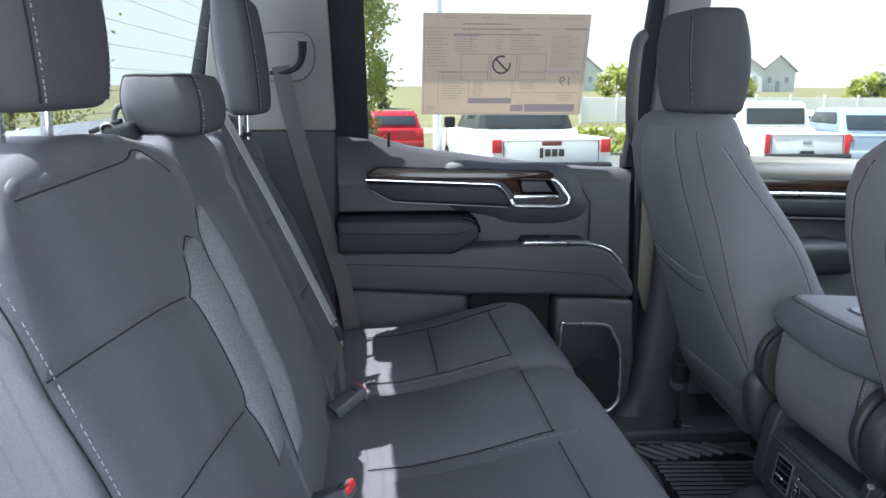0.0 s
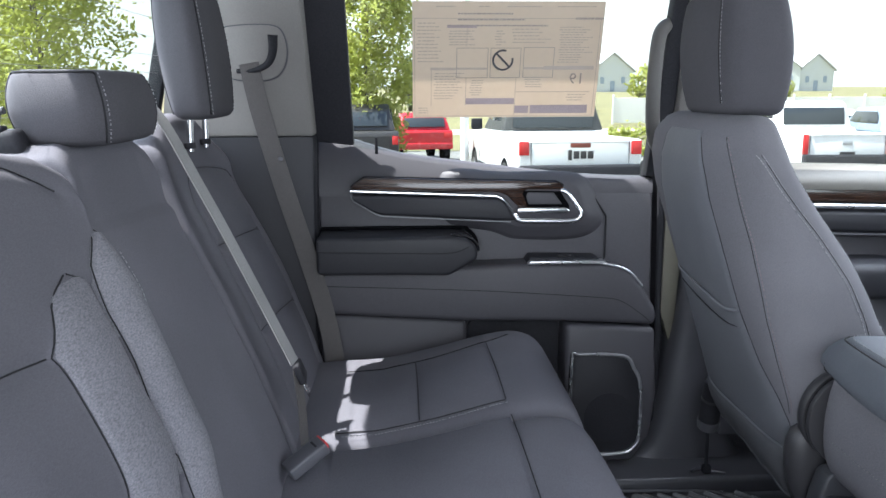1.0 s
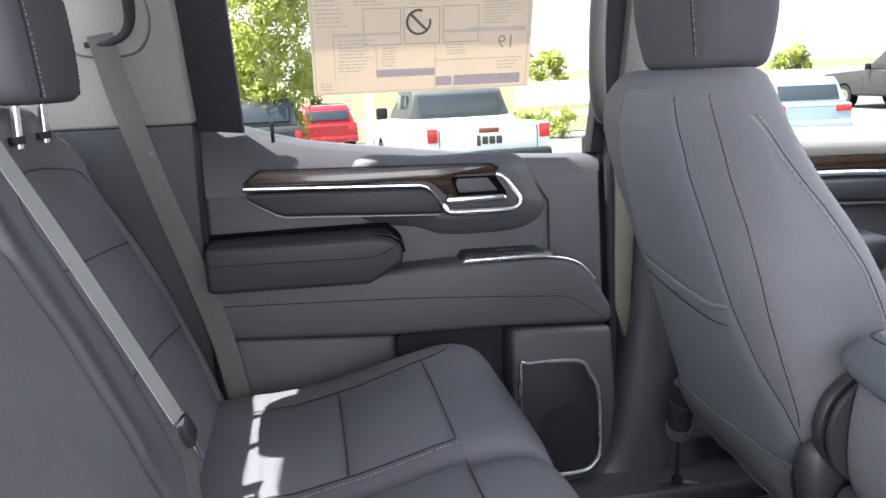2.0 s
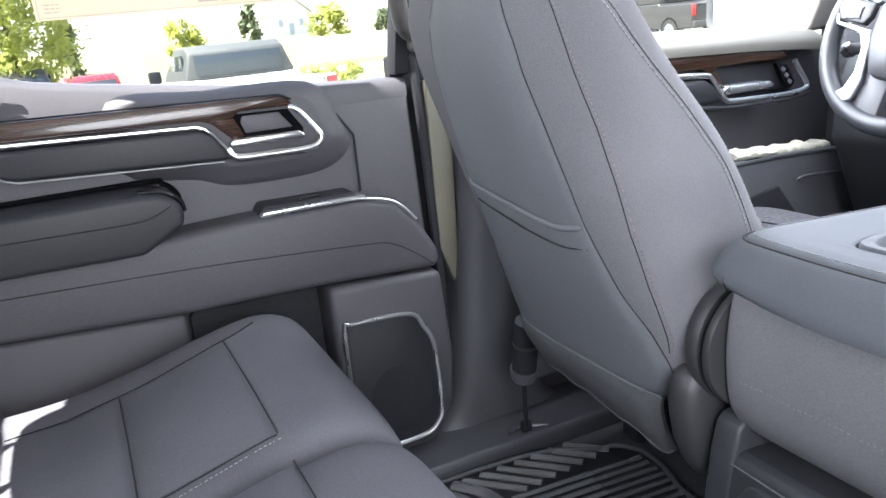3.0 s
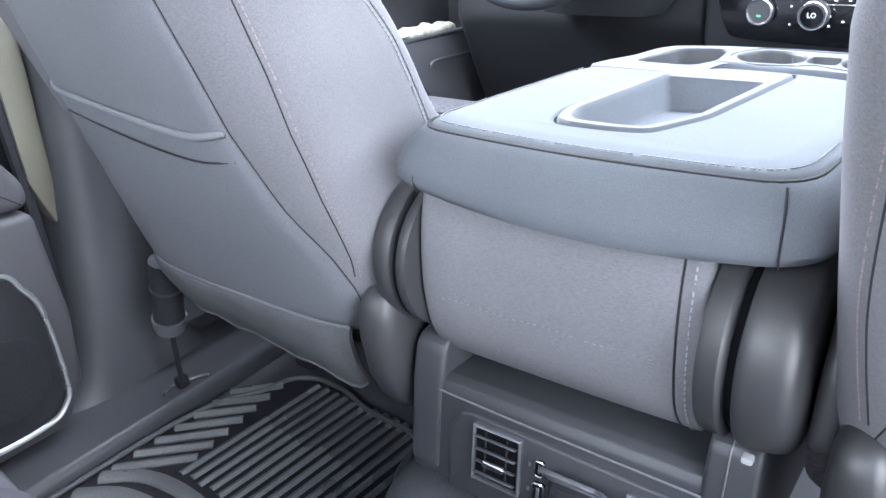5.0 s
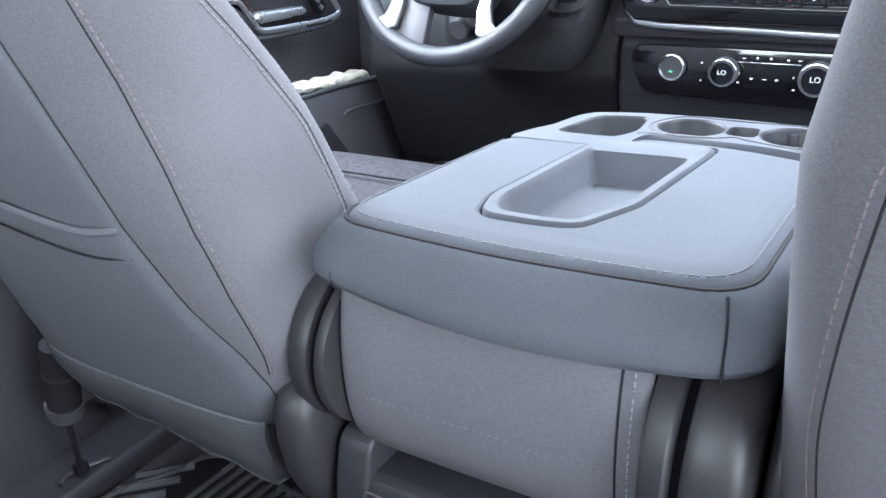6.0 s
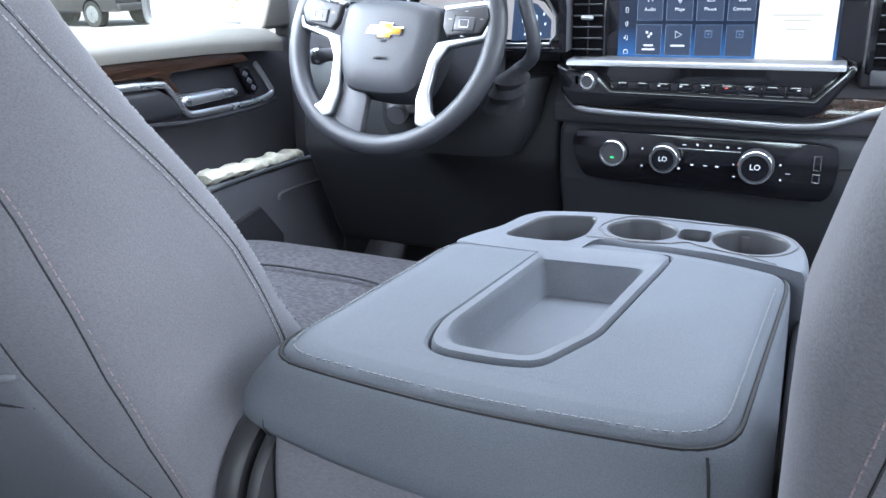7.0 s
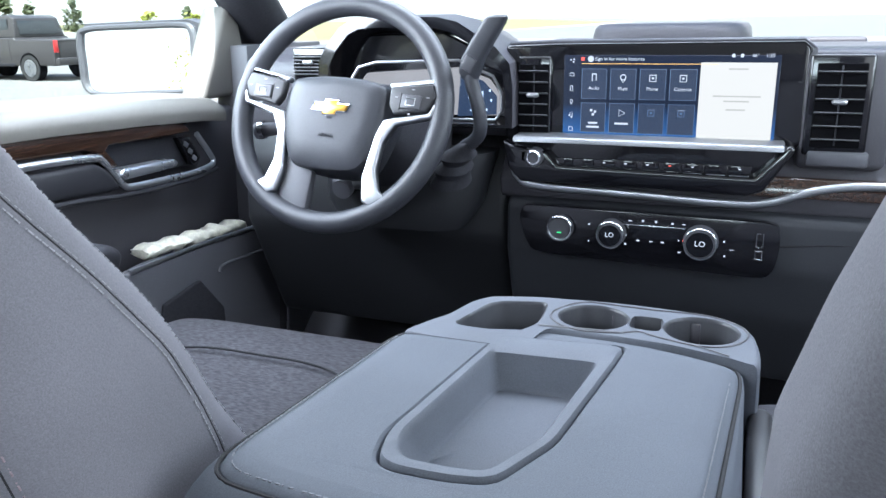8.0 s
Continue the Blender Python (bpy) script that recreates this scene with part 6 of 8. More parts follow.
for y, z in ((-0.075, 0.7025), (-0.095, 0.722)):
    part("icon", box((1.5125, y, z), (0.0016, 0.0028, 0.0028), 0.0006, 1), ICON_R, hv)
for z, h in ((0.712, 0.020), (0.690, 0.012)):
    part("usb_frame", tube([(1.512, -0.180 + a * 0.0045, z + b_ * h / 2) for a, b_ in ((-1, -1), (1, -1), (1, 1), (-1, 1))], 0.0009, 6, True), CHROME, hv)

sw = thing("switch_row", "glossy black switch row under the screen", "switches")
part("bezel", prism([(0.205, 0.842), (0.196, 0.800), (0.176, 0.778), (0.14, 0.779), (-0.155, 0.775), (-0.178, 0.784), (-0.215, 0.845), (-0.205, 0.850), (-0.165, 0.802), (0.118, 0.806), (0.134, 0.826), (0.19, 0.834)], "x", 1.508, 1.55, 0.004, 3), GLOSS, sw)
part("backing", prism([(0.19, 0.845), (0.18, 0.79), (-0.17, 0.785), (-0.205, 0.845)], "x", 1.522, 1.56, 0.002, 2), GLOSS, sw)
part("ledge", prism([(1.500, 0.8415), (1.506, 0.8500), (1.56, 0.852), (1.56, 0.8415)], "y", -0.200, 0.188, 0.003, 2), LEDGE, sw, "satin silver ledge under the screen")
for i in range(9):
    y = 0.112 - 0.032 * i
    kx = part("switch", prism([(y - 0.0156, 0.801), (y + 0.0156, 0.801), (y + 0.0156, 0.817), (y - 0.0156, 0.817)], "x", 1.5185, 1.526, 0.001, 2), GLOSS, sw)
    part("edge", box((1.5178, y, 0.8030), (0.002, 0.026, 0.0010), 0.0003, 1), SATIN, kx)
    if i in (2, 3, 4, 5, 6, 8):
        part("icon", box((1.5180, y, 0.8125), (0.001, 0.0040, 0.0018), 0.0004, 1), ICON_R if i == 5 else ICON, kx)
vk = part("volume_knob", tube([(1.520, 0.153, 0.818), (1.500, 0.153, 0.818)], 0.014, 28), PLASTIC_SAT, sw, "small round volume knob")
part("ring", tube([(1.499, 0.153 + 0.0095 * math.cos(a), 0.818 + 0.0095 * math.sin(a)) for a in [2 * math.pi * i / 28 for i in range(28)]], 0.002, 6, True), CHROME, vk)
part("volume_base", box((1.514, 0.160, 0.818), (0.012, 0.040, 0.026), 0.006, 3), PLASTIC, sw)

scr = thing("touch_screen", "wide glossy touch screen showing app tiles and a white card", "screen")
part("housing", prism([(0.213, 0.984), (0.213, 0.836), (-0.216, 0.840), (-0.224, 0.850), (-0.224, 0.980), (-0.214, 0.990), (0.14, 0.987)], "x", 1.548, 1.59, 0.006, 3), GLOSS, scr)
part("housing_edge", tube([(1.546, 0.205, 0.986), (1.546, 0.14, 0.9885), (1.546, -0.212, 0.991), (1.546, -0.226, 0.979), (1.546, -0.226, 0.85)], 0.003, 8), PLASTIC_SAT, scr)
SX = 1.5465
NAVY = bpy.data.materials.new("screen_glow")
NAVY.use_nodes = True
nt = NAVY.node_tree
b_ = nt.nodes["Principled BSDF"]
b_.inputs["Base Color"].default_value, b_.inputs["Roughness"].default_value = (0.004, 0.005, 0.008, 1), 0.12
tc, sx_, mr, cr_ = (nt.nodes.new(k) for k in ("ShaderNodeTexCoord", "ShaderNodeSeparateXYZ", "ShaderNodeMapRange", "ShaderNodeValToRGB"))
mr.inputs["From Min"].default_value, mr.inputs["From Max"].default_value = 0.846, 0.957
cr_.color_ramp.elements[0].color, cr_.color_ramp.elements[1].color = (0.030, 0.110, 0.30, 1), (0.012, 0.018, 0.035, 1)
cr_.color_ramp.elements[1].position = 0.45
for a, c_ in ((tc.outputs["Object"], sx_.inputs[0]), (sx_.outputs["Z"], mr.inputs["Value"]), (mr.outputs[0], cr_.inputs[0]), (cr_.outputs[0], b_.inputs["Emission Color"])):
    nt.links.new(a, c_)
b_.inputs["Emission Strength"].default_value = 0.30
part("display", box((SX, -0.033, 0.9085), (0.003, 0.304, 0.121), 0.0006, 1), NAVY, scr, "dark blue lit display")
card = part("card", box((SX - 0.002, -0.1300, 0.9035), (0.001, 0.101, 0.111)), glow("white_card", (1.0, 0.96, 0.87), 0.20), scr, "bright cream message card")
for z, w in ((0.950, .026), (0.912, .064), (0.905, .034), (0.893, .026)):
    part("line", box((SX - 0.0028, -0.1305, z), (0.0006, w, 0.0022)), glow("faint_line", (0.90, 0.86, 0.78), 0.15), card)
TILE = glow("tile", (0.020, 0.030, 0.055), 0.4)
EDGE = glow("tile_edge", (0.09, 0.13, 0.20), 0.5)
DIM = glow("dim_icons", (0.06, 0.10, 0.18), 0.4)
for r_ in range(2):
    for c_ in range(4):
        y, z = 0.0725 - 0.0430 * c_, (0.927, 0.8765)[r_]
        faint = r_ == 1 and c_ > 1
        tl = part("tile", box((SX - 0.0018, y, z), (0.0006, 0.037, 0.044)), TILE, scr)
        part("edge", tube([(SX - 0.0022, y + a * 0.0185, z + q * 0.022) for a, q in ((-1, -1), (1, -1), (1, 1), (-1, 1))], 0.0004, 4, True), DIM if faint else EDGE, tl)
        mt = DIM if faint else ICON
        if c_ == 0 and r_ == 0:
            part("icon", box((SX - 0.0024, y + 0.003, z + 0.009), (0.0006, 0.0012, 0.010)), mt, tl)
            part("icon", box((SX - 0.0024, y - 0.003, z + 0.010), (0.0006, 0.0012, 0.010)), mt, tl)
            part("icon", box((SX - 0.0024, y, z + 0.0145), (0.0006, 0.007, 0.0018)), mt, tl)
        elif c_ == 1 and r_ == 0:
            part("icon", tube([(SX - 0.0024, y + 0.0038 * math.cos(a), z + 0.010 + 0.0038 * math.sin(a)) for a in [2 * math.pi * i / 16 for i in range(16)]], 0.0007, 5, True), mt, tl)
            part("icon", tube([(SX - 0.0024, y + 0.0034, z + 0.008), (SX - 0.0024, y, z + 0.002), (SX - 0.0024, y - 0.0034, z + 0.008)], 0.0006, 5), mt, tl)
        elif c_ == 1:
            part("icon", tube([(SX - 0.0024, y + 0.004, z + 0.013), (SX - 0.0024, y - 0.005, z + 0.008), (SX - 0.0024, y + 0.004, z + 0.003)], 0.0007, 5, True), mt, tl)
        elif c_ == 0:
            for dy, dz in ((0.003, 0.011), (-0.003, 0.009), (0.0, 0.005)):
                part("icon", box((SX - 0.0024, y + dy, z + dz), (0.0006, 0.0036, 0.0036), 0.001, 2), mt, tl)
        else:
            part("icon", tube([(SX - 0.0024, y + a * 0.0045, z + 0.009 + q * 0.0045) for a, q in ((-1, -1), (1, -1), (1, 1), (-1, 1))], 0.0007, 5, True), mt, tl)
            part("icon", box((SX - 0.0024, y, z + 0.009), (0.0006, 0.0030, 0.0030)), mt, tl)
        name_ = (("Audio", "Maps", "Phone", "Cameras"), (None, None, "", ""))[r_][c_]
        if name_:
            text(name_, 0.0068, facing(SX - 0.0026, y, z - 0.0065), tl, ICON)
        elif name_ is None:
            for k_ in range(2 if c_ == 0 else 1):
                part("line", box((SX - 0.0024, y, z - 0.008 - 0.006 * k_), (0.0006, (0.014, 0.019)[k_] if c_ == 0 else 0.020, 0.0028)), ICON, tl)
text("Sign in for more features", 0.0072, facing(SX - 0.0026, 0.036, 0.9635), scr, ICON)
text("1:35", 0.0070, facing(SX - 0.0026, -0.1705, 0.9685), scr, ICON)
text("86\u00b0", 0.0065, facing(SX - 0.0026, -0.1515, 0.9685), scr, ICON)
part("icon", tube([(SX - 0.002, 0.0785, 0.9635), (SX - 0.0026, 0.0785, 0.9635)], 0.0045, 16), ICON, scr)
part("icon", box((SX - 0.0024, 0.0905, 0.9635), (0.0006, 0.005, 0.005), 0.001, 1), ICON_R, scr)
part("line", box((SX - 0.0022, -0.006, 0.9565), (0.0006, 0.196, 0.0007)), glow("amber_line", (0.5, 0.3, 0.1), 0.8), scr)
for i in range(6):
    z = 0.961 - 0.0205 * i
    if i in (0, 4):
        for dy, dz in ((0.0025, 0.0), (-0.001, -0.0025)) if i == 4 else ((0.002, 0.001), (-0.002, -0.002), (-0.0028, 0.0018)):
            part("icon", tube([(SX - 0.0020, 0.1065 + dy, z + dz), (SX - 0.0026, 0.1065 + dy, z + dz)], 0.0013, 10), ICON, scr)
        if i == 4:
            part("icon", tube([(SX - 0.0024, 0.1078, z), (SX - 0.0024, 0.1078, z + 0.0045), (SX - 0.0024, 0.1045, z + 0.0036), (SX - 0.0024, 0.1045, z - 0.002)], 0.0004, 4), ICON, scr)
    else:
        w, h = ((0, 0), (0.0032, 0.0022), (0.0018, 0.0036), (0.0018, 0.0032), (0, 0), (0.0030, 0.0030))[i]
        foot = 0.2 if i == 3 else 1.0
        part("icon", tube([(SX - 0.0024, 0.1065 + p_ * w, z + q_ * h) for p_, q_ in ((-foot, -1), (foot, -1), (1, 0.4), (0.7, 1), (-0.7, 1), (-1, 0.4))], 0.0005, 4, True), ICON, scr)
for y in (0.018, 0.0135):
    part("icon", box((SX - 0.0024, y, 0.8495), (0.0006, 0.0024, 0.0024)), ICON, scr)
for y in (-0.1225, -0.134):
    part("icon", box((SX - 0.0024, y, 0.9685), (0.0006, 0.004, 0.005), 0.0008, 1), ICON, scr)


def dash_vent(y, z, w, h, frame_w, label):
    v = thing("dash_vent", label, "air vent", group="dashboard vents")
    X = 1.546
    part("frame", prism([(y - frame_w / 2, z - h / 2 - 0.012), (y + frame_w / 2, z - h / 2 - 0.012), (y + frame_w / 2, z + h / 2 + 0.012), (y - frame_w / 2, z + h / 2 + 0.012)], "x", X - 0.004, X + 0.03, 0.004, 3), GLOSS, v)
    part("opening", box((X - 0.0045, y, z), (0.004, w, h), 0.001, 1), VOID, v)
    for i in range(6):
        part("slat", box((X - 0.0085, y, z - h * 0.40 + h * 0.80 * i / 5), (0.009, w * 0.97, 0.0020), 0.0006, 1, rot=(0, 12, 0)), SATIN_BLACK, v)
        part("slat_edge", box((X - 0.0131, y, z - h * 0.40 + h * 0.80 * i / 5 + 0.0012), (0.0008, w * 0.95, 0.0010)), LEDGE, v)
    part("upright", box((X - 0.006, y, z), (0.004, 0.0025, h * 0.95), 0.0006, 1), BLACK, v)
    part("tab", box((X - 0.014, y, z + 0.006), (0.006, 0.020, 0.007), 0.003, 2), TRIM_BRIGHT, v)
    return v


dash_vent(0.1645, 0.9035, 0.047, 0.104, 0.053, "black slatted air vent beside the screen")
dv = dash_vent(-0.262, 0.902, 0.062, 0.114, 0.080, "black slatted air vent in a dark surround")
part("surround", box((1.566, -0.272, 0.895), (0.04, 0.115, 0.165), 0.012, 3), PLASTIC_SOFT, dv)
part("storage_lid", box((1.545, -0.268, 0.829), (0.012, 0.078, 0.022), 0.004, 2), PLASTIC, dv)
dash_vent(0.560, 0.951, 0.062, 0.036, 0.072, "black slatted side air vent")

# instrument hood and cluster
cl_ = thing("instrument_cluster", "angular glossy instrument hood with digital display", "instrument panel")
HO = [(0.530, 0.86), (0.530, 0.925), (0.526, 0.960), (0.512, 0.985), (0.485, 1.014), (0.462, 1.026), (0.430, 1.029), (0.315, 1.028), (0.280, 1.020), (0.218, 0.982), (0.196, 0.958), (0.191, 0.925), (0.191, 0.86)]
HI = [(0.512, 0.865), (0.512, 0.922), (0.508, 0.950), (0.494, 0.976), (0.470, 1.002), (0.450, 1.011), (0.425, 1.013), (0.320, 1.012), (0.290, 1.005), (0.228, 0.968), (0.207, 0.948), (0.202, 0.922), (0.202, 0.865)]
t_ = loft([[(1.512, y, z) for y, z in HO], [(1.510, y, z) for y, z in HI], [(1.56, lerp(y, .375, .08), lerp(z, .92, .10)) for y, z in HI]], cap=False)
part("inner_hood", t_, GLOSS, cl_, "glossy black hood lining", 30)
part("hood", loft([[(1.512, y, z) for y, z in HO], [(1.60, y, z + 0.004) for y, z in HO], [(1.80, lerp(y, .38, .1), z - 0.02) for y, z in HO]], cap=False), PLASTIC_SOFT, cl_, "soft dark instrument hood", 30)
part("back", prism([(0.512, 0.86), (0.505, 0.95), (0.46, 1.0), (0.32, 1.003), (0.222, 0.958), (0.204, 0.86)], "x", 1.556, 1.57, 0.002, 1), GLOSS, cl_)
part("silver_edge", tube([(1.530, 0.495, 0.905), (1.530, 0.462, 0.950), (1.530, 0.43, 0.958), (1.530, 0.285, 0.962), (1.530, 0.228, 0.938), (1.530, 0.213, 0.912), (1.530, 0.213, 0.884), (1.530, 0.224, 0.870), (1.530, 0.40, 0.868)], 0.0024, 8), SATIN, cl_, "thin silver display edge")
part("display", prism([(0.485, 0.872), (0.482, 0.905), (0.452, 0.940), (0.29, 0.950), (0.238, 0.932), (0.220, 0.908), (0.222, 0.876)], "x", 1.538, 1.55, 0.002, 1), glow("cluster_glow", (0.22, 0.21, 0.21), 0.40), cl_, "dim grey lit display")
gd = part("gauge", prism([(0.290, 0.873), (0.284, 0.940), (0.246, 0.930), (0.223, 0.906), (0.224, 0.878)], "x", 1.535, 1.538, 0.001, 1), glow("gauge_glow", (0.02, 0.035, 0.07), 0.35), cl_, "dark blue gauge")
for y, z, w, h in ((0.270, 0.908, .026, .012), (0.268, 0.895, .022, .008), (0.272, 0.884, .014, .003), (0.272, 0.918, .014, .003), (0.246, 0.915, .003, .004), (0.244, 0.900, .003, .004), (0.252, 0.885, .003, .004)):
    part("mark", box((1.534, y - 0.012, z), (0.001, w, h), 0.0005, 1), glow("gauge_marks", (0.45, 0.55, 0.7), 0.5), gd)
part("mark", box((1.534, 0.310, 0.937), (0.001, 0.006, 0.007), 0.0008, 1), ICON, cl_)
part("light_line", tube([(1.534, 0.38, 0.874), (1.534, 0.34, 0.880), (1.534, 0.305, 0.870)], 0.0015, 6), glow("cyan_line", (0.25, 0.6, 0.9), 0.9), cl_)

# steering wheel
wh = thing("steering_wheel", "dark leather steering wheel with silver spokes and gold emblem", "steering wheel")
RIM = 0.1620
rim = [(RIM * math.cos(a), RIM * math.sin(a) * 1.0, 0) for a in [2 * math.pi * i / 64 for i in range(64)]]
part("rim", tube(rim, 0.0158, 14, True), LEATHER, wh, "dark leather rim")
part("hub", loft([[(x, y, z) for x, y in [(q.x, q.y) for q in spline([(a * k, b_ * k + 0.004 * (1 - k), 0) for a, b_ in ((-0.080, 0.033), (-0.055, 0.046), (0.0, 0.050), (0.055, 0.046), (0.080, 0.033), (0.080, -0.02), (0.060, -0.076), (0.028, -0.088), (-0.028, -0.088), (-0.060, -0.076), (-0.080, -0.02))], 5, True)]] for k, z in ((1.0, -0.045), (1.0, 0.004), (0.97, 0.012), (0.86, 0.018), (0.6, 0.021))]), LEATHER, wh, "dark padded airbag hub")
for s in (-1, 1):
    rimmed = [(s * (0.118 + (x - 0.118) * 0.86), 0.022 + (y - 0.022) * 0.80) for x, y in ((0.080, 0.040), (0.152, 0.052), (0.160, 0.030), (0.148, 0.004), (0.092, -0.006), (0.082, 0.010))]
    pad = part("switch_pad", prism(rimmed, "z", 0.004, 0.018, 0.003, 3), SATIN_BLACK, wh)
    part("rocker", box((s * 0.120, 0.018, 0.0185), (0.030, 0.020, 0.004), 0.006, 3), PLASTIC_SAT, pad)
    part("rocker_key", tube([(s * 0.120 + a * 0.0065, 0.018 + b_ * 0.0050, 0.0208) for a, b_ in ((-1, -1), (1, -1), (1, 1), (-1, 1))], 0.0007, 5, True), SATIN, pad)
    for dx, dy in ((0.097, 0.024), (0.120, 0.036), (0.144, 0.026), (0.120, 0.001)):
        part("mark", box((s * dx, dy, 0.0182), (0.0045, 0.0016, 0.0006)), LEDGE, pad)
    part("pad_seam", tube([(s * 0.104, 0.030, 0.0181), (s * 0.104, 0.006, 0.0181)], 0.0006, 5), VOID, pad)
    spk = [(0.080, 0.044), (0.153, 0.056), (0.164, 0.030), (0.152, 0.000), (0.100, -0.014), (0.086, -0.040), (0.083, -0.080), (0.092, -0.108), (0.105, -0.116), (0.084, -0.132), (0.070, -0.126), (0.064, -0.092), (0.072, -0.030), (0.080, -0.008), (0.096, -0.004), (0.146, 0.006), (0.156, 0.030), (0.150, 0.048), (0.084, 0.036)]
    if s > 0:
        pp = [(x, y) for x, y in spk]
    else:
        pp = [(-x, y) for x, y in spk]
    part("spoke", prism(pp, "z", 0.000, 0.014, 0.003, 3), SATIN, wh, "satin silver spoke")
    part("lower_infill", prism([(s * 0.063, -0.07), (s * 0.07, -0.14), (s * 0.05, -0.160), (s * 0.02, -0.165), (s * 0.02, -0.09)], "z", -0.012, 0.004, 0.004, 2), PLASTIC, wh) if s < 0 else None
em = part("emblem", prism([(-0.028, -0.004), (-0.024, 0.0055), (-0.010, 0.0055), (-0.009, 0.010), (0.011, 0.010), (0.010, 0.0055), (0.028, 0.0055), (0.024, -0.004), (0.010, -0.004), (0.009, -0.009), (-0.011, -0.009), (-0.010, -0.004)], "z", 0.0195, 0.024, 0.001, 2), mat("gold_emblem", (0.75, 0.42, 0.08), 0.3, 1.0, blotch=0.1), wh, "gold plain emblem with chrome edge")
part("emblem_edge", tube([(x * 1.07, y * 1.12, 0.0225) for x, y in ((-0.028, -0.004), (-0.024, 0.0055), (-0.010, 0.0055), (-0.009, 0.010), (0.011, 0.010), (0.010, 0.0055), (0.028, 0.0055), (0.024, -0.004), (0.010, -0.004), (0.009, -0.009), (-0.011, -0.009), (-0.010, -0.004))], 0.0011, 6, True), CHROME, em)
text("AIRBAG", 0.007, Matrix.Translation((0, -0.040, 0.0218)), wh, BLACK)
part("line", box((0, -0.014, 0.0215), (0.008, 0.003, 0.001)), BLACK, wh)
TW = radians(24)
wm = Matrix(((0, math.sin(TW), -math.cos(TW), 1.345), (-1, 0, 0, 0.402), (0, math.cos(TW), math.sin(TW), 0.898), (0, 0, 0, 1))) @ pose(0, 0, 0, 0, 0, -3)
wh.matrix_basis = wm
col = thing("steering_column", "dark plastic steering column shroud with stalk", "steering column")
part("shroud", loft([oval((1.375, 0.395, 0.885), (0.02, 0, 0.035), (0, 0.055, 0), 28, 3), oval((1.42, 0.395, 0.870), (0.03, 0, 0.06), (0, 0.075, 0), 28, 3), oval((1.52, 0.395, 0.825), (0.03, 0, 0.085), (0, 0.10, 0), 28, 3)]), BLACK, col)
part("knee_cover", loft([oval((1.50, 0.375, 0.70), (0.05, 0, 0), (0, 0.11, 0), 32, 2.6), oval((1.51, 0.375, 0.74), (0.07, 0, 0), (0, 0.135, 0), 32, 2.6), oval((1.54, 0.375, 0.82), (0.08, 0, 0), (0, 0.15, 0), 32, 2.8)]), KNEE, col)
part("stalk", tube([(1.40, 0.47, 0.87), (1.375, 0.54, 0.865), (1.372, 0.562, 0.862)], lambda t: lerp(0.008, 0.013, t), 12), PLASTIC_SAT, col)
part("stalk_band", tube([(1.374, 0.548, 0.864), (1.373, 0.556, 0.863)], 0.0142, 14), CHROME, col)
part("control_pod", box((1.44, 0.435, 0.79), (0.03, 0.06, 0.05), 0.008, 3, rot=(0, 20, 0)), PLASTIC_SAT, col)
part("dial", tube([(1.425, 0.440, 0.772), (1.410, 0.440, 0.768)], 0.016, 20), PLASTIC, col)
for i in range(3):
    part("button", box((1.425, 0.425, 0.800 - 0.0 + 0.010 * i), (0.01, 0.024, 0.007), 0.002, 2), PLASTIC, col)

sh = thing("gear_lever", "dark column gear lever with wrinkled boot", "gear lever")
part("boot", loft([oval(p, (r * 0.8, 0, r * 0.24), (0, r * 0.8 + 0.003 * math.sin(900 * r), 0), 24, 2.3) for p, r in (((1.43, 0.262, 0.788), 0.038), ((1.425, 0.256, 0.802), 0.031), ((1.42, 0.252, 0.812), 0.035), ((1.415, 0.247, 0.823), 0.027), ((1.41, 0.241, 0.833), 0.030), ((1.405, 0.234, 0.842), 0.021), ((1.400, 0.226, 0.850), 0.018), ((1.395, 0.218, 0.856), 0.012))]), BLACK, sh, "wrinkled black boot")
part("arm", tube(spline([(1.405, 0.230, 0.846), (1.390, 0.208, 0.860), (1.382, 0.198, 0.876), (1.378, 0.199, 0.905), (1.376, 0.208, 0.940), (1.375, 0.211, 0.962)], 6), 0.0098, 14), LEATHER, sh)
part("grip", loft([oval(p, (r * 0.8, 0, 0), (0, r, 0), 24, 4.0) for p, r in (((1.377, 0.210, 0.945), 0.0105), ((1.376, 0.210, 0.955), 0.0150), ((1.375, 0.205, 0.972), 0.0160), ((1.373, 0.190, 0.996), 0.0160), ((1.371, 0.175, 1.018), 0.0158), ((1.370, 0.170, 1.026), 0.0140), ((1.370, 0.168, 1.029), 0.0100))]), LEATHER, sh, "dark leather grip")
part("button_cover", box((1.361, 0.207, 0.966), (0.004, 0.018, 0.020), 0.002, 2, rot=(30, 0, 0)), PLASTIC_SAT, sh)

# ---- front door, driver side ----
door_2 = thing("door_2", "dark front door trim with wood strip and full door pocket", "door", "structure")
part("panel", prism([(0.72, 0.17), (1.74, 0.17), (1.75, 0.45), (1.76, 0.60), (1.74, 0.862), (1.60, 0.866), (1.10, 0.880), (0.80, 0.885)], "y", 0.845, 0.93, 0.012, 3), PLASTIC_SOFT, door_2)
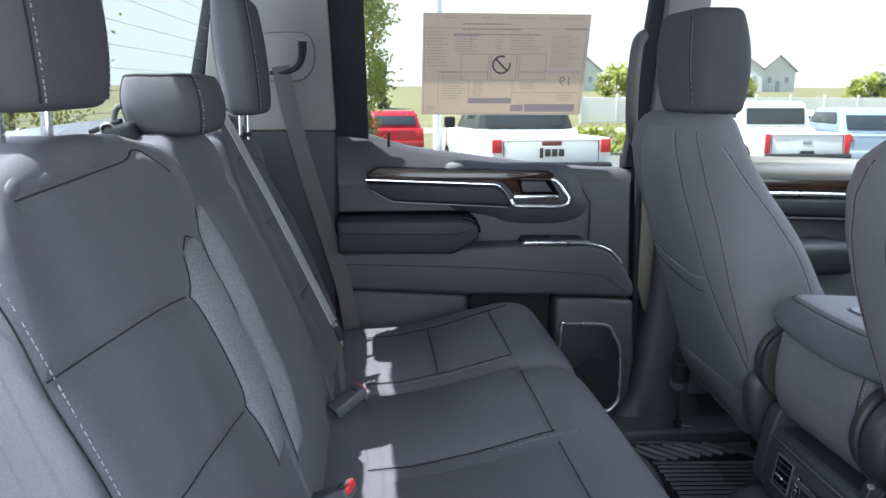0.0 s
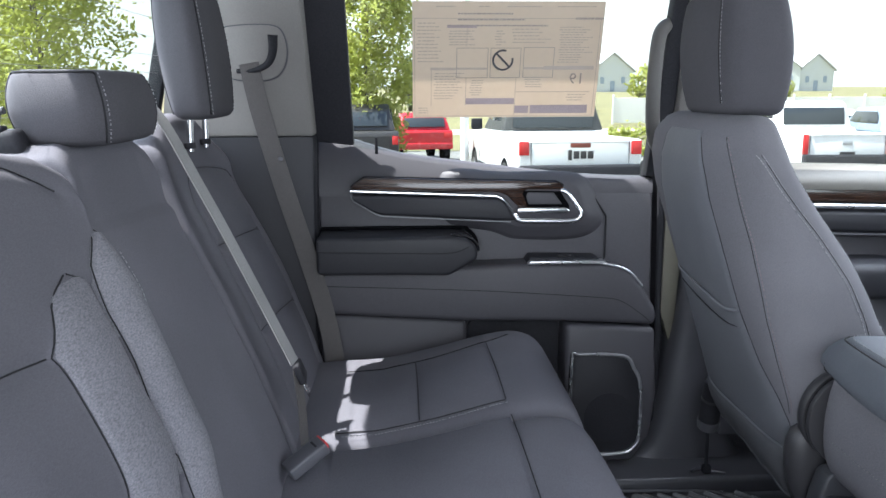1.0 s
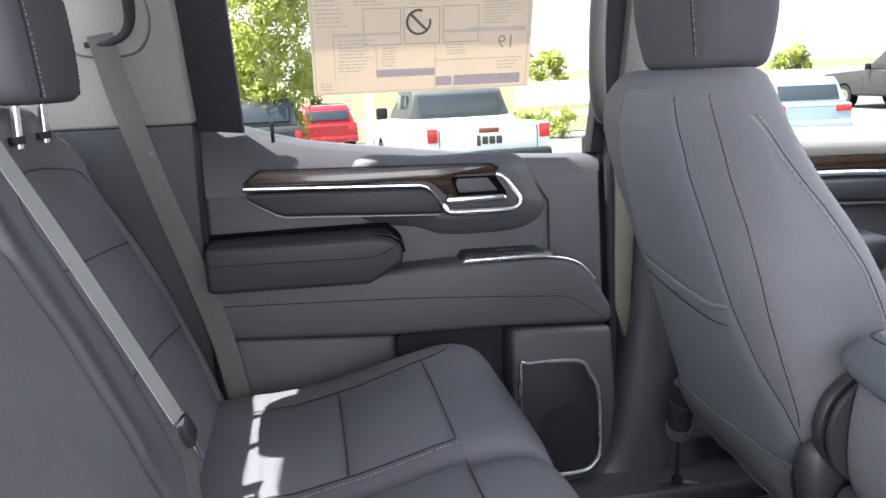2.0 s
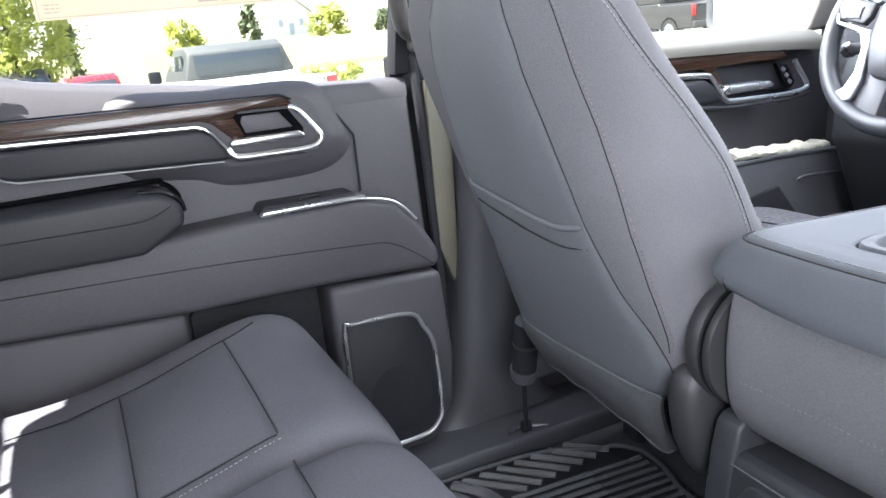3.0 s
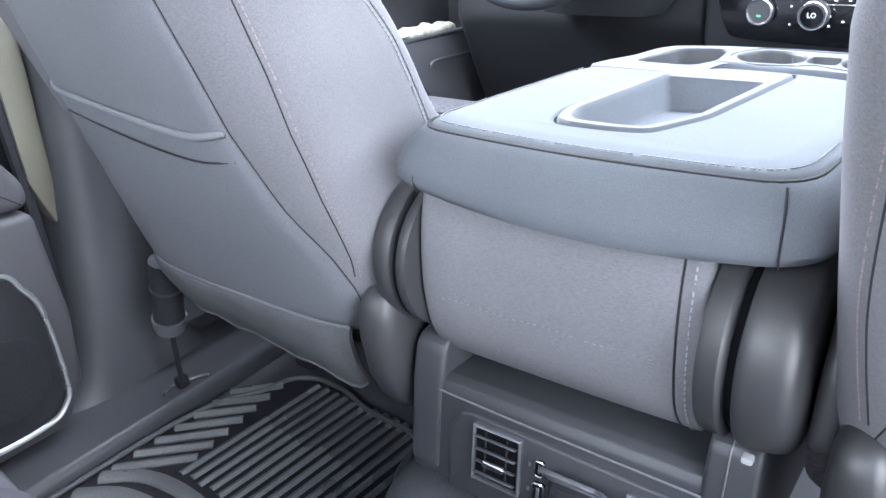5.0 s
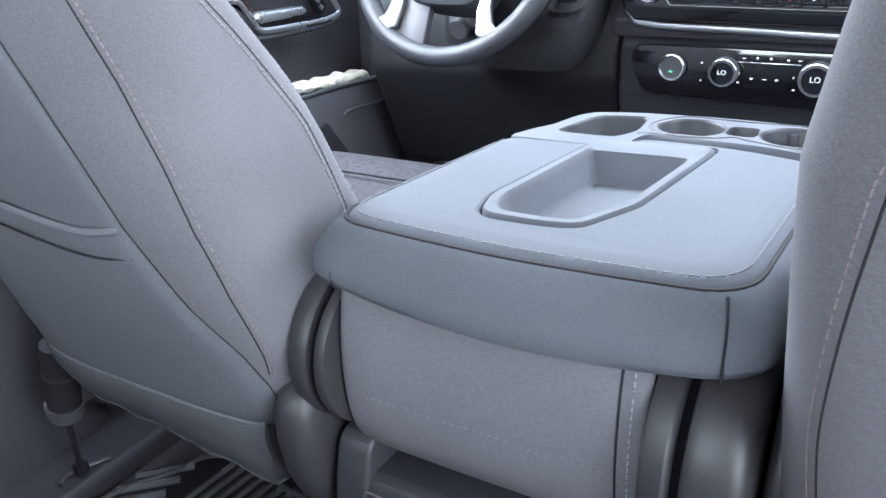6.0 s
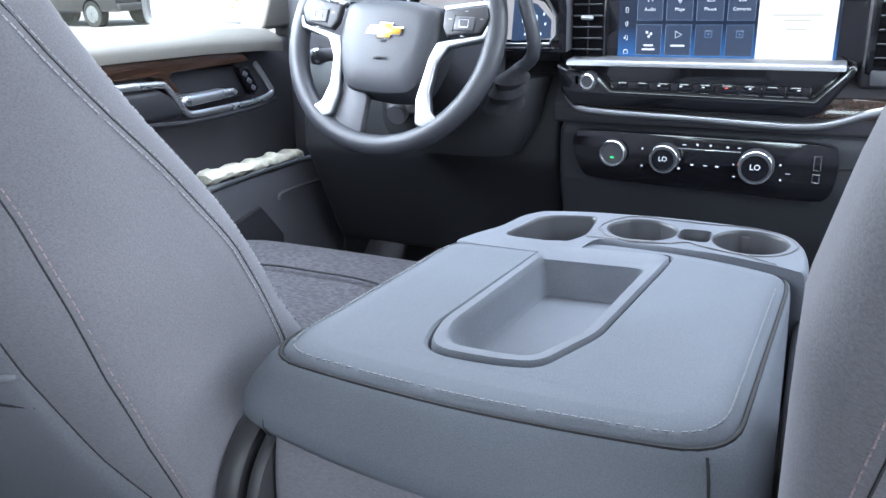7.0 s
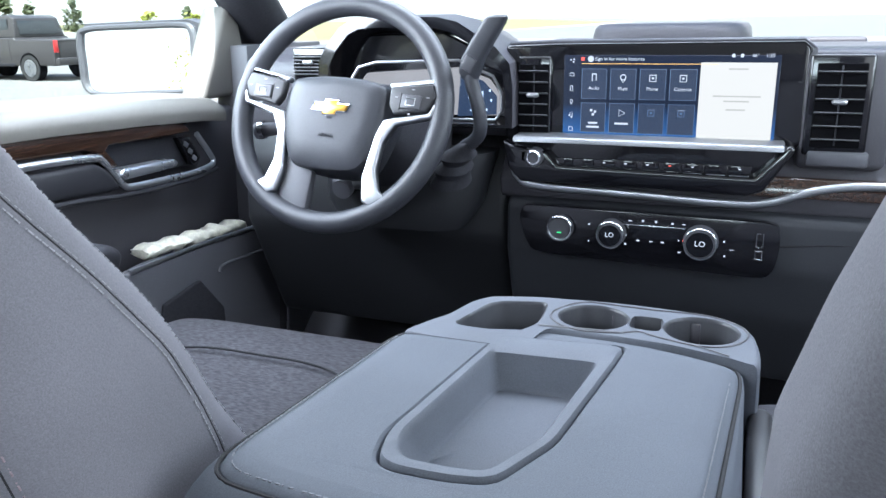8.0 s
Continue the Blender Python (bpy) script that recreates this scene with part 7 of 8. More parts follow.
part("sill_cap", loft([[(x, 0.806, z - 0.050), (x, 0.804, z - 0.036), (x, 0.808, z - 0.026), (x, 0.822, z - 0.016), (x, 0.852, z - 0.003), (x, 0.880, z), (x, 0.93, z), (x, 0.93, z - 0.05)] for x, z in ((0.80, 0.926), (1.0, 0.922), (1.2, 0.917), (1.4, 0.908), (1.55, 0.898), (1.62, 0.890))]), SILL, door_2, "pale grey pad along the window sill", 50)
part("mirror_trim", prism([(1.60, 0.88), (1.76, 0.88), (1.74, 1.02), (1.70, 1.06)], "y", 0.84, 0.90, 0.01, 3), SILL, door_2)
part("wood_strip", prism([(0.95, 0.846), (0.95, 0.876), (1.12, 0.872), (1.30, 0.863), (1.46, 0.856), (1.505, 0.848), (1.522, 0.832), (1.32, 0.836), (1.312, 0.829), (1.335, 0.800), (1.318, 0.797), (1.290, 0.829), (1.27, 0.836)], "y", 0.812, 0.86, 0.004, 2), WOOD, door_2, "dark brown wood strip")
part("wood_edge", tube([(0.95, 0.811, 0.8775), (1.12, 0.811, 0.8735), (1.30, 0.811, 0.8645), (1.46, 0.811, 0.8575), (1.507, 0.811, 0.849)], 0.0016, 6), GLOSS, door_2)
part("pull_pad", prism([(0.95, 0.780), (0.95, 0.826), (1.275, 0.817), (1.300, 0.802), (1.328, 0.766), (1.30, 0.762), (1.22, 0.768)], "y", 0.800, 0.86, 0.010, 3), VINYL_D, door_2)
part("chrome_strip", tube(spline([(0.98, 0.803, 0.836), (1.17, 0.803, 0.831), (1.272, 0.803, 0.824), (1.292, 0.803, 0.816), (1.312, 0.803, 0.790), (1.330, 0.803, 0.769), (1.350, 0.803, 0.763), (1.42, 0.804, 0.760), (1.505, 0.806, 0.757), (1.556, 0.808, 0.760), (1.574, 0.810, 0.768), (1.566, 0.812, 0.786), (1.535, 0.812, 0.826)], 5), 0.0050, 10, flat=((0, 0, 1), 1.2)), TRIM_BRIGHT, door_2, "satin silver outline of the pull")
part("pull_cup", prism([(1.318, 0.836), (1.500, 0.828), (1.566, 0.775), (1.55, 0.766), (1.345, 0.772)], "y", 0.830, 0.86, 0.006, 2), BLACK, door_2)
part("door_lever", prism([(1.322, 0.786), (1.330, 0.797), (1.455, 0.793), (1.470, 0.783), (1.455, 0.776), (1.335, 0.777)], "y", 0.800, 0.828, 0.006, 3), TRIM_BRIGHT, door_2, "satin silver release lever")
sm = part("memory_switches", prism([(1.490, 0.824), (1.520, 0.822), (1.548, 0.780), (1.532, 0.766), (1.520, 0.770)], "y", 0.816, 0.836, 0.003, 2), GLOSS, door_2)
for k in range(3):
    part("button", box((1.507 + 0.010 * k, 0.8155, 0.810 - 0.014 * k), (0.012, 0.003, 0.009), 0.001, 2, rot=(0, 35, 0)), PLASTIC, sm)
part("pull_shadow_lip", tube(spline([(0.98, 0.800, 0.772), (1.22, 0.800, 0.764), (1.33, 0.801, 0.752), (1.50, 0.804, 0.747), (1.58, 0.808, 0.752)], 5), 0.0045, 8), VINYL_D, door_2)
part("armrest", prism([(0.80, 0.63), (0.80, 0.715), (1.20, 0.712), (1.24, 0.69), (1.20, 0.63)], "y", 0.72, 0.86, 0.02, 4), VINYL_D, door_2)
part("pocket_wall", prism([(0.80, 0.30), (0.80, 0.60), (1.32, 0.640), (1.66, 0.622), (1.71, 0.55), (1.68, 0.32)], "y", 0.765, 0.785, 0.006, 3), PLASTIC, door_2)
part("pocket_edge", tube([(1.28, 0.768, 0.636), (1.45, 0.768, 0.634), (1.66, 0.768, 0.624)], 0.005, 8), SATIN, door_2)
part("speaker_edge", tube(spline([(1.50, 0.762, 0.570), (1.515, 0.762, 0.580), (1.60, 0.762, 0.576), (1.68, 0.762, 0.568), (1.70, 0.762, 0.54), (1.72, 0.762, 0.46), (1.71, 0.762, 0.36)], 6), 0.0035, 8), PLASTIC_SAT, door_2)
part("bottle_recess", prism([(1.30, 0.40), (1.34, 0.56), (1.44, 0.575), (1.50, 0.50), (1.50, 0.36)], "y", 0.758, 0.768, 0.006, 3), BLACK, door_2)
rp = random.Random(8)
window("window_2", "clear front door window", 0.79, 1.72, 0.90, 0.88, 1.42)
lit = thing("wrapping_film", "crumpled pale plastic film stuffed in the door pocket", "plastic film")
rr = []
for i in range(26):
    t = i / 25
    x = lerp(1.34, 1.62, t)
    k = 0.006 + 0.010 * abs(math.sin(9.5 * t * math.pi / 2 + 0.4)) * (0.6 + 0.4 * rp.random())
    rr.append([(p.x + rp.uniform(-.003, .003), p.y + rp.uniform(-.003, .003), p.z + rp.uniform(-.003, .003)) for p in oval((x, 0.800, 0.648 - 0.016 * t), (0, 0.020, 0), (0, 0, k), 14, 2.2)])
part("film", loft(rr), mat("pale_film", (0.62, 0.60, 0.50), 0.45, grain=0.2, scale=90, bump=0.6, blotch=0.15, blotch_scale=30), lit, "", 60)

for s in (-1, 1):
    part("kick_panel", prism([(1.66, 0.17), (1.99, 0.17), (1.99, 0.98), (1.70, 0.98)], "y", min(s * 0.80, s * 0.88), max(s * 0.80, s * 0.88), 0.004, 2), DARK, wall_front)
mr_ = thing("side_mirror", "dark door mirror with bright reflecting glass", "mirror")
part("housing", loft([[(x, y, z) for y, z in [(lerp(1.10, p[0], k), lerp(0.965, p[1], k)) for p in ((0.955, 0.895), (0.985, 0.868), (1.20, 0.850), (1.245, 0.875), (1.255, 1.02), (1.235, 1.055), (1.0, 1.062), (0.962, 1.045))]] for x, k in ((1.690, 1.0), (1.70, 1.03), (1.76, 1.0), (1.80, 0.75))]), PLASTIC, mr_, "", 50)
part("glass", prism([(0.975, 0.905), (0.995, 0.885), (1.195, 0.868), (1.230, 0.888), (1.238, 1.010), (1.222, 1.038), (1.01, 1.046), (0.980, 1.035)], "x", 1.668, 1.676, 0.001, 1), mat("mirror_glass", (0.92, 0.93, 0.93), 0.01, 1.0), mr_, "clear mirror glass").matrix_basis = pose(1.688, 1.10, 0.96) @ pose(0, 0, 0, 0, 3.5, -3) @ pose(-1.688, -1.10, -0.96)
part("mirror_frame", tube(spline([(1.668, y, z) for y, z in ((0.975, 0.905), (0.995, 0.882), (1.09, 0.873), (1.195, 0.866), (1.232, 0.886), (1.238, 0.95), (1.240, 1.012), (1.222, 1.040), (1.11, 1.046), (1.008, 1.048), (0.978, 1.035), (0.975, 0.97))], 4, True), 0.0085, 8, True), PLASTIC, mr_).matrix_basis = pose(1.688, 1.10, 0.96) @ pose(0, 0, 0, 0, 3.5, -3) @ pose(-1.688, -1.10, -0.96)
part("stem", box((1.74, 0.970, 0.90), (0.07, 0.12, 0.06), 0.015, 3), PLASTIC, mr_)
mr_.matrix_basis = Matrix.Translation((0.06, -0.252, 0.164)) @ Matrix.Diagonal((1, 1.228, 0.817, 1))

# passenger side, mostly unseen: a plain front door
door_3 = thing("door_3", "dark front passenger door trim", "door", "structure")
part("panel", prism([(0.80, 0.24), (1.70, 0.24), (1.74, 0.90), (1.10, 0.925), (0.80, 0.93)], "y", -0.93, -0.83, 0.012, 3), PLASTIC_SOFT, door_3)
window("window_3", "clear front passenger window", 0.79, 1.72, 0.90, 0.88, 1.42, -1)


# ---- outside ----
def ground_z(y):
    return table([(-60, -0.60), (-1, -0.60), (0, -0.60), (9, -0.72), (30, -1.60), (40, -1.75), (55, -1.1), (85, 0.0), (400, 1.0)], y)[0]


ASPHALT = mat("asphalt", (0.13, 0.127, 0.12), 0.9, grain=0.25, scale=12, blotch=0.12, blotch_scale=0.3)
GRASS = mat("lawn_grass", (0.15, 0.135, 0.06), 0.95, grain=0.3, scale=3, blotch=0.2, blotch_scale=0.2)
GRAVEL = mat("pale_paving", (0.45, 0.40, 0.33), 0.9, grain=0.2, scale=4, blotch=0.1, blotch_scale=0.3)


def sheet_ground(name, label, x0, x1, ys, dz, material):
    t = bmesh.new()
    xs = (x0, 16.5, 18.0, 60.0, x1)
    rows_ = [[t.verts.new((x, y, (-0.59 if 17 < x < 61 and 8 < y < 34 else ground_z(y)) + dz)) for x in xs] for y in ys]
    for a, b_ in zip(rows_, rows_[1:]):
        for i in range(4):
            t.faces.new((a[i], a[i + 1], b_[i + 1], b_[i]))
    return tagged(obj(name, t, material), label, name, kind="structure")


sheet_ground("ground", "sunlit asphalt parking lot", -400, 400, (-300, -1, 0, 9, 30, 33, 40, 55, 85, 400), 0, ASPHALT)
sheet_ground("lawn", "dry yellow green lawn behind the parking lot", -300, 300, (34, 40, 55, 85, 398), 0.03, GRASS)
sheet_ground("pavement", "pale concrete strip along the lawn", -300, 300, (44, 47), 0.06, GRAVEL)

WHITE_CAR = mat("white_paint", (0.75, 0.75, 0.74), 0.25, blotch=0.04, coat=0.5)
RED_CAR = mat("red_paint", (0.42, 0.015, 0.02), 0.25, blotch=0.05, coat=0.5)
DARK_CAR = mat("dark_paint", (0.045, 0.042, 0.043), 0.35, blotch=0.05, coat=0.15, spec=0.3)
BLUE_CAR = mat("grey_blue_paint", (0.28, 0.34, 0.42), 0.3, blotch=0.05, coat=0.5)
CAR_GLASS = mat("dark_car_glass", (0.035, 0.04, 0.045), 0.08, blotch=0.05)
TYRE = mat("tyre_rubber", (0.02, 0.02, 0.02), 0.8, grain=0.2, scale=80)
LAMP_RED = mat("tail_lamp_red", (0.55, 0.02, 0.02), 0.2, coat=0.4, blotch=0.1)
SHINY = mat("grey_alloy", (0.5, 0.5, 0.52), 0.3, 1.0, blotch=0.1)


HARDTOP = mat("grey_hard_top", (0.06, 0.06, 0.06), 0.6, blotch=0.1)


def vehicle(name, label, category, paint, m, L=5.2, W=1.9, bed=True, roof=1.85, belt=1.15, tail=1.12, lamp=(0.14, 0.30), clear=0.45, cab_paint=None):
    """A parked vehicle; its rear bumper at the origin, its front along +y."""
    v = thing(name, label, category, group="parked vehicles")
    hw = W / 2
    if bed:
        body = [(0, clear), (0, tail), (1.55, tail), (1.60, belt + 0.02), (3.5, belt), (4.6, belt - 0.06), (L, belt - 0.12), (L, clear)]
        cab = [(1.62, belt), (1.72, roof - 0.10), (1.95, roof), (2.75, roof), (3.55, belt)]
    else:
        body = [(0, clear), (-0.02, tail), (0.05, belt), (L * 0.66, belt), (L * 0.9, belt - 0.10), (L, belt - 0.25), (L, clear)]
        cab = [(0.08, belt), (0.38, roof - 0.12), (0.6, roof), (L * 0.48, roof - 0.02), (L * 0.68, belt)]
    part("body", prism([(y, z) for y, z in body], "x", -hw, hw, 0.05, 3), paint, v)
    t = prism([(y, z) for y, z in cab], "x", -hw + 0.08, hw - 0.08, 0.05, 3)
    for q in t.verts:
        if q.co.z > belt + 0.1:
            q.co.x *= 0.88
    part("cab", t, cab_paint or paint, v)
    y0 = cab[0][0] if bed else 0.0
    rx = (hw - 0.08) * 0.92
    part("rear_window", box((0, lerp(cab[0][0], cab[1][0], 0.5) - 0.03, lerp(belt, roof - 0.1, 0.52)), (rx * 1.72, 0.03, (roof - belt) * 0.62), 0.012, 2, rot=(-degrees_(cab), 0, 0)), CAR_GLASS, v)
    for s in (-1, 1):
        part("side_window", prism([(cab[0][0] + 0.28, belt + 0.06), (cab[1][0] + 0.22, roof - 0.12), (cab[3][0] - 0.05, roof - 0.12), (cab[4][0] - 0.25, belt + 0.06)], "x", min(s * rx, s * (rx + 0.03)), max(s * rx, s * (rx + 0.03)), 0.006, 2), CAR_GLASS, v)
        part("tail_lamp", box((s * (hw - lamp[0] / 2 - 0.02), -0.012, tail - 0.10 - lamp[1] / 2 + 0.08), (lamp[0], 0.05, lamp[1]), 0.015, 2), LAMP_RED, v, "red tail lamp")
        part("mirror", box((s * (hw + 0.10), cab[4][0] - 0.35, belt + 0.10), (0.20, 0.10, 0.20), 0.03, 2), BLACK, v)
        for y in (L * 0.19, L * 0.80):
            wl = part("wheel", tube([(s * (hw - 0.24), y, 0.38), (s * (hw + 0.005), y, 0.38)], 0.38, 28), TYRE, v, "black tyre")
            part("rim", tube([(s * (hw - 0.02), y, 0.38), (s * (hw + 0.015), y, 0.38)], 0.25, 20), SHINY, wl)
            part("wheel_arch", tube([(s * (hw - 0.25), y, 0.41), (s * (hw + 0.002), y, 0.41)], 0.42, 28), VOID, v)
        for y in ((cab[1][0] + 0.10, lerp(cab[1][0], cab[4][0], 0.45), cab[4][0] - 0.02) if bed else (L * 0.27, L * 0.46, L * 0.66)):
            part("door_seam", box((s * (hw + 0.001), y, (clear + belt) / 2 + 0.06), (0.006, 0.012, (belt - clear) * 0.80)), BLACK, v)
        part("rocker", box((s * (hw - 0.03), L * 0.5, clear + 0.02), (0.10, L * 0.40, 0.10), 0.03, 2), BLACK, v)
    part("tailgate_seam", tube([(a_ * (hw - lamp[0] - 0.05), -0.008 if b_ < 1 else -0.004, lerp(clear + 0.22, tail - 0.03, b_)) for a_, b_ in ((-1, 1), (-1, 0), (1, 0), (1, 1))], 0.008, 6), BLACK, v)
    part("tail_step", box((0, -0.008, tail - 0.035), (W - 2 * lamp[0] - 0.14, 0.03, 0.035), 0.01, 2), paint, v)
    part("bumper", box((0, -0.06, clear + 0.12), (W * 0.98, 0.16, 0.22), 0.04, 3), BLACK if paint is WHITE_CAR and bed else paint, v)
    part("plate", box((0, -0.03, tail - 0.46), (0.31, 0.02, 0.16), 0.004, 1), BLACK if bed else WHITE_CAR, v)
    v.matrix_basis = m
    return v


def degrees_(cab):
    return math.degrees(math.atan2(cab[1][0] - cab[0][0], cab[1][1] - cab[0][1]))


def parked(x, y, rz=0.0):
    return pose(x, y, ground_z(y), -1.2 if y < 30 else 0, 0, rz)


white_pickup = vehicle("pickup_truck", "white pickup truck seen from the rear, with dark hard top", "pickup truck", WHITE_CAR, parked(2.68, 10.3, 3), W=1.85, roof=1.72, belt=1.20, tail=1.14, lamp=(0.15, 0.20), clear=0.55, cab_paint=HARDTOP)
part("lettering_plate", box((0, -0.012, 0.98), (0.46, 0.012, 0.006), 0.002, 1), WHITE_CAR, white_pickup)
for k, w in ((-0.155, 0.055), (-0.06, 0.085), (0.045, 0.085), (0.15, 0.085)):
    part("badge", box((k, -0.014, 0.92), (w, 0.02, 0.11 if k > -0.1 else 0.15), 0.015, 2), DARK_CAR, white_pickup)
part("tailgate_handle", box((0, -0.012, 1.06), (0.30, 0.02, 0.07), 0.01, 2), mat("dull_red_badge", (0.20, 0.05, 0.03), 0.5, blotch=0.1), white_pickup)
far_pickup = vehicle("pickup_truck", "white pickup truck with dark rear window, parked tail first", "pickup truck", WHITE_CAR, parked(9.4, 15.0, -4), L=5.35, W=1.90, roof=1.80, belt=1.18, tail=1.12, lamp=(0.12, 0.42))
part("badge", box((0, -0.012, 0.92), (0.20, 0.02, 0.08), 0.03, 3), SHINY, far_pickup)
vehicle("suv", "red sport utility vehicle seen from behind", "car", RED_CAR, parked(1.0, 26.5, 8), L=4.7, W=1.95, bed=False, roof=1.72, belt=1.12, tail=1.05, lamp=(0.30, 0.18))
vehicle("suv", "dark grey boxy off-roader seen from behind", "car", DARK_CAR, parked(-0.85, 17.5, 4), L=4.4, W=1.85, bed=False, roof=1.82, belt=1.20, tail=1.1, lamp=(0.14, 0.2))
vehicle("suv", "white sport utility vehicle behind the pickup", "car", WHITE_CAR, parked(13.0, 22.0, -12), L=4.7, W=1.9, bed=False, roof=1.70, belt=1.1, tail=1.05)
vehicle("suv", "grey blue crossover parked at an angle", "car", BLUE_CAR, parked(11.85, 16.2, -14), L=4.6, W=1.9, bed=False, roof=1.68, belt=1.08, tail=1.05, lamp=(0.35, 0.15))
vehicle("pickup_truck", "black pickup truck across the lot", "pickup truck", DARK_CAR, pose(19.05, 19.05, -0.59, 0, 0, -2), L=5.6, W=2.0, roof=1.92, belt=1.25, tail=1.2, lamp=(0.14, 0.35))

pole = thing("lamp_post_base", "white painted lamp post on a concrete base", "lamp post")
part("base", tube([(0, 0, -1.3), (0, 0, 0.35)], lambda t: 0.24, 20), GRAVEL, pole)
part("shaft", tube([(0, 0, 0.0), (0, 0, 8.0)], 0.085, 16), WHITE_CAR, pole)
pole.matrix_basis = pose(1.35, 14.5, -0.75)

LEAF = leaf_mat("spring_leaves", (0.31, 0.33, 0.075))
LEAF_D = leaf_mat("dark_foliage", (0.12, 0.14, 0.075))
BARK = mat("grey_bark", (0.14, 0.12, 0.10), 0.9, grain=0.3, scale=20, bump=0.5, blotch=0.2)


def tree(label, x, y, h, r, n, seed, leaf, low=0.12, size=0.10, cone=False, trunk=0.10):
    v = thing("tree", label, "tree", group="trees")
    rg = random.Random(seed)
    tr = bmesh.new()
    tube([(0, 0, 0), (0.05 * r, 0, h * 0.5), (0, 0.05 * r, h * 0.92)], lambda t: trunk * (1 - 0.85 * t), 8, bm=tr)
    limbs = []
    for i in range(14):
        z = h * rg.uniform(low, 0.8)
        a = rg.uniform(0, 6.283)
        k = r * rg.uniform(0.5, 0.95) * (1 - z / h * (0.9 if cone else 0.5))
        e = Vector((math.cos(a) * k, math.sin(a) * k, z + k * (0.1 if cone else 0.7)))
        limbs.append((Vector((0, 0, z)), e))
        tube([(0, 0, z), Vector((0, 0, z)).lerp(e, 0.5) + Vector((0, 0, 0.05)), e], lambda t: trunk * 0.35 * (1 - 0.8 * t), 5, bm=tr)
    part("trunk", tr, BARK, v)
    t = bmesh.new()
    clumps = []
    for i in range(max(18, n // 60)):
        z = rg.uniform(low, 1.0) ** 0.9
        prof = (1 - z) ** 0.8 if cone else math.sin(math.pi * min(1, (z - low) / (1.04 - low) * 0.86 + 0.12)) ** 0.6
        a = rg.uniform(0, 6.283)
        k = r * prof * math.sqrt(rg.uniform(0.05, 1.0))
        clumps.append((Vector((math.cos(a) * k, math.sin(a) * k, z * h)), r * rg.uniform(0.14, 0.30)))
    for i in range(n):
        c, cr2 = rg.choice(clumps)
        p = c + Vector((rg.gauss(0, 1), rg.gauss(0, 1), rg.gauss(0, 1.1))) * cr2 * 0.6
        u = Vector((rg.gauss(0, 1), rg.gauss(0, 1), rg.gauss(0, 1))).normalized() * size * rg.uniform(0.6, 1.3)
        w = u.orthogonal().normalized() * size * 0.5
        t.faces.new([t.verts.new(q) for q in (p - u, p + w, p + u, p - w)])
    part("crown", t, leaf, v, "", 0)
    v.matrix_basis = pose(x, y, ground_z(y) - 0.05)
    return v


tree("tall narrow leafy tree in bright spring green", -0.75, 19.0, 7.5, 1.20, 17000, 1, LEAF, 0.04, 0.075)
tree("leafy spring tree behind the truck", -9.5, 21.0, 7.5, 2.3, 12000, 2, LEAF, 0.15, 0.085)
tree("leafy spring tree behind the truck", -13.5, 26.0, 8.0, 2.6, 12000, 3, LEAF, 0.15, 0.09)
tree("thin pale tree behind the truck", -23.0, 24.0, 4.8, 2.0, 1800, 5, LEAF, 0.3, 0.09)
rt = random.Random(12)
for i in range(15):
    x = -4 + 6.4 * i + rt.uniform(-1.5, 1.5)
    dark = rt.random() < 0.55
    tree("small dark evergreen on the lawn" if dark else "small pale green bush on the lawn", x, 66 + rt.uniform(-4, 4), rt.uniform(2.6, 4.6) if dark else rt.uniform(2.2, 3.6), 1.3 if dark else 1.7, 700, 30 + i, LEAF_D if dark else LEAF, 0.05, 0.30, dark)
for i in range(5):
    tree("round green shrub in the planting strip", 7.0 + 0.9 * i + rt.uniform(-.2, .2), 30 + rt.uniform(-.4, .4), 1.1, 0.75, 500, 60 + i, LEAF, 0.05, 0.10, False, 0.04)

fence = thing("fence", "long white panel fence beyond the lot", "fence")
FW = mat("white_vinyl", (0.72, 0.72, 0.70), 0.5, blotch=0.05, blotch_scale=0.5)
for i in range(22):
    x = 14 + 2.4 * i
    part("panel", box((x + 1.2, 50, ground_z(50) + 0.95), (2.26, 0.05, 1.6), 0.01, 1), FW, fence)
    part("post", box((x, 50, ground_z(50) + 1.0), (0.13, 0.13, 1.9), 0.01, 1), FW, fence)

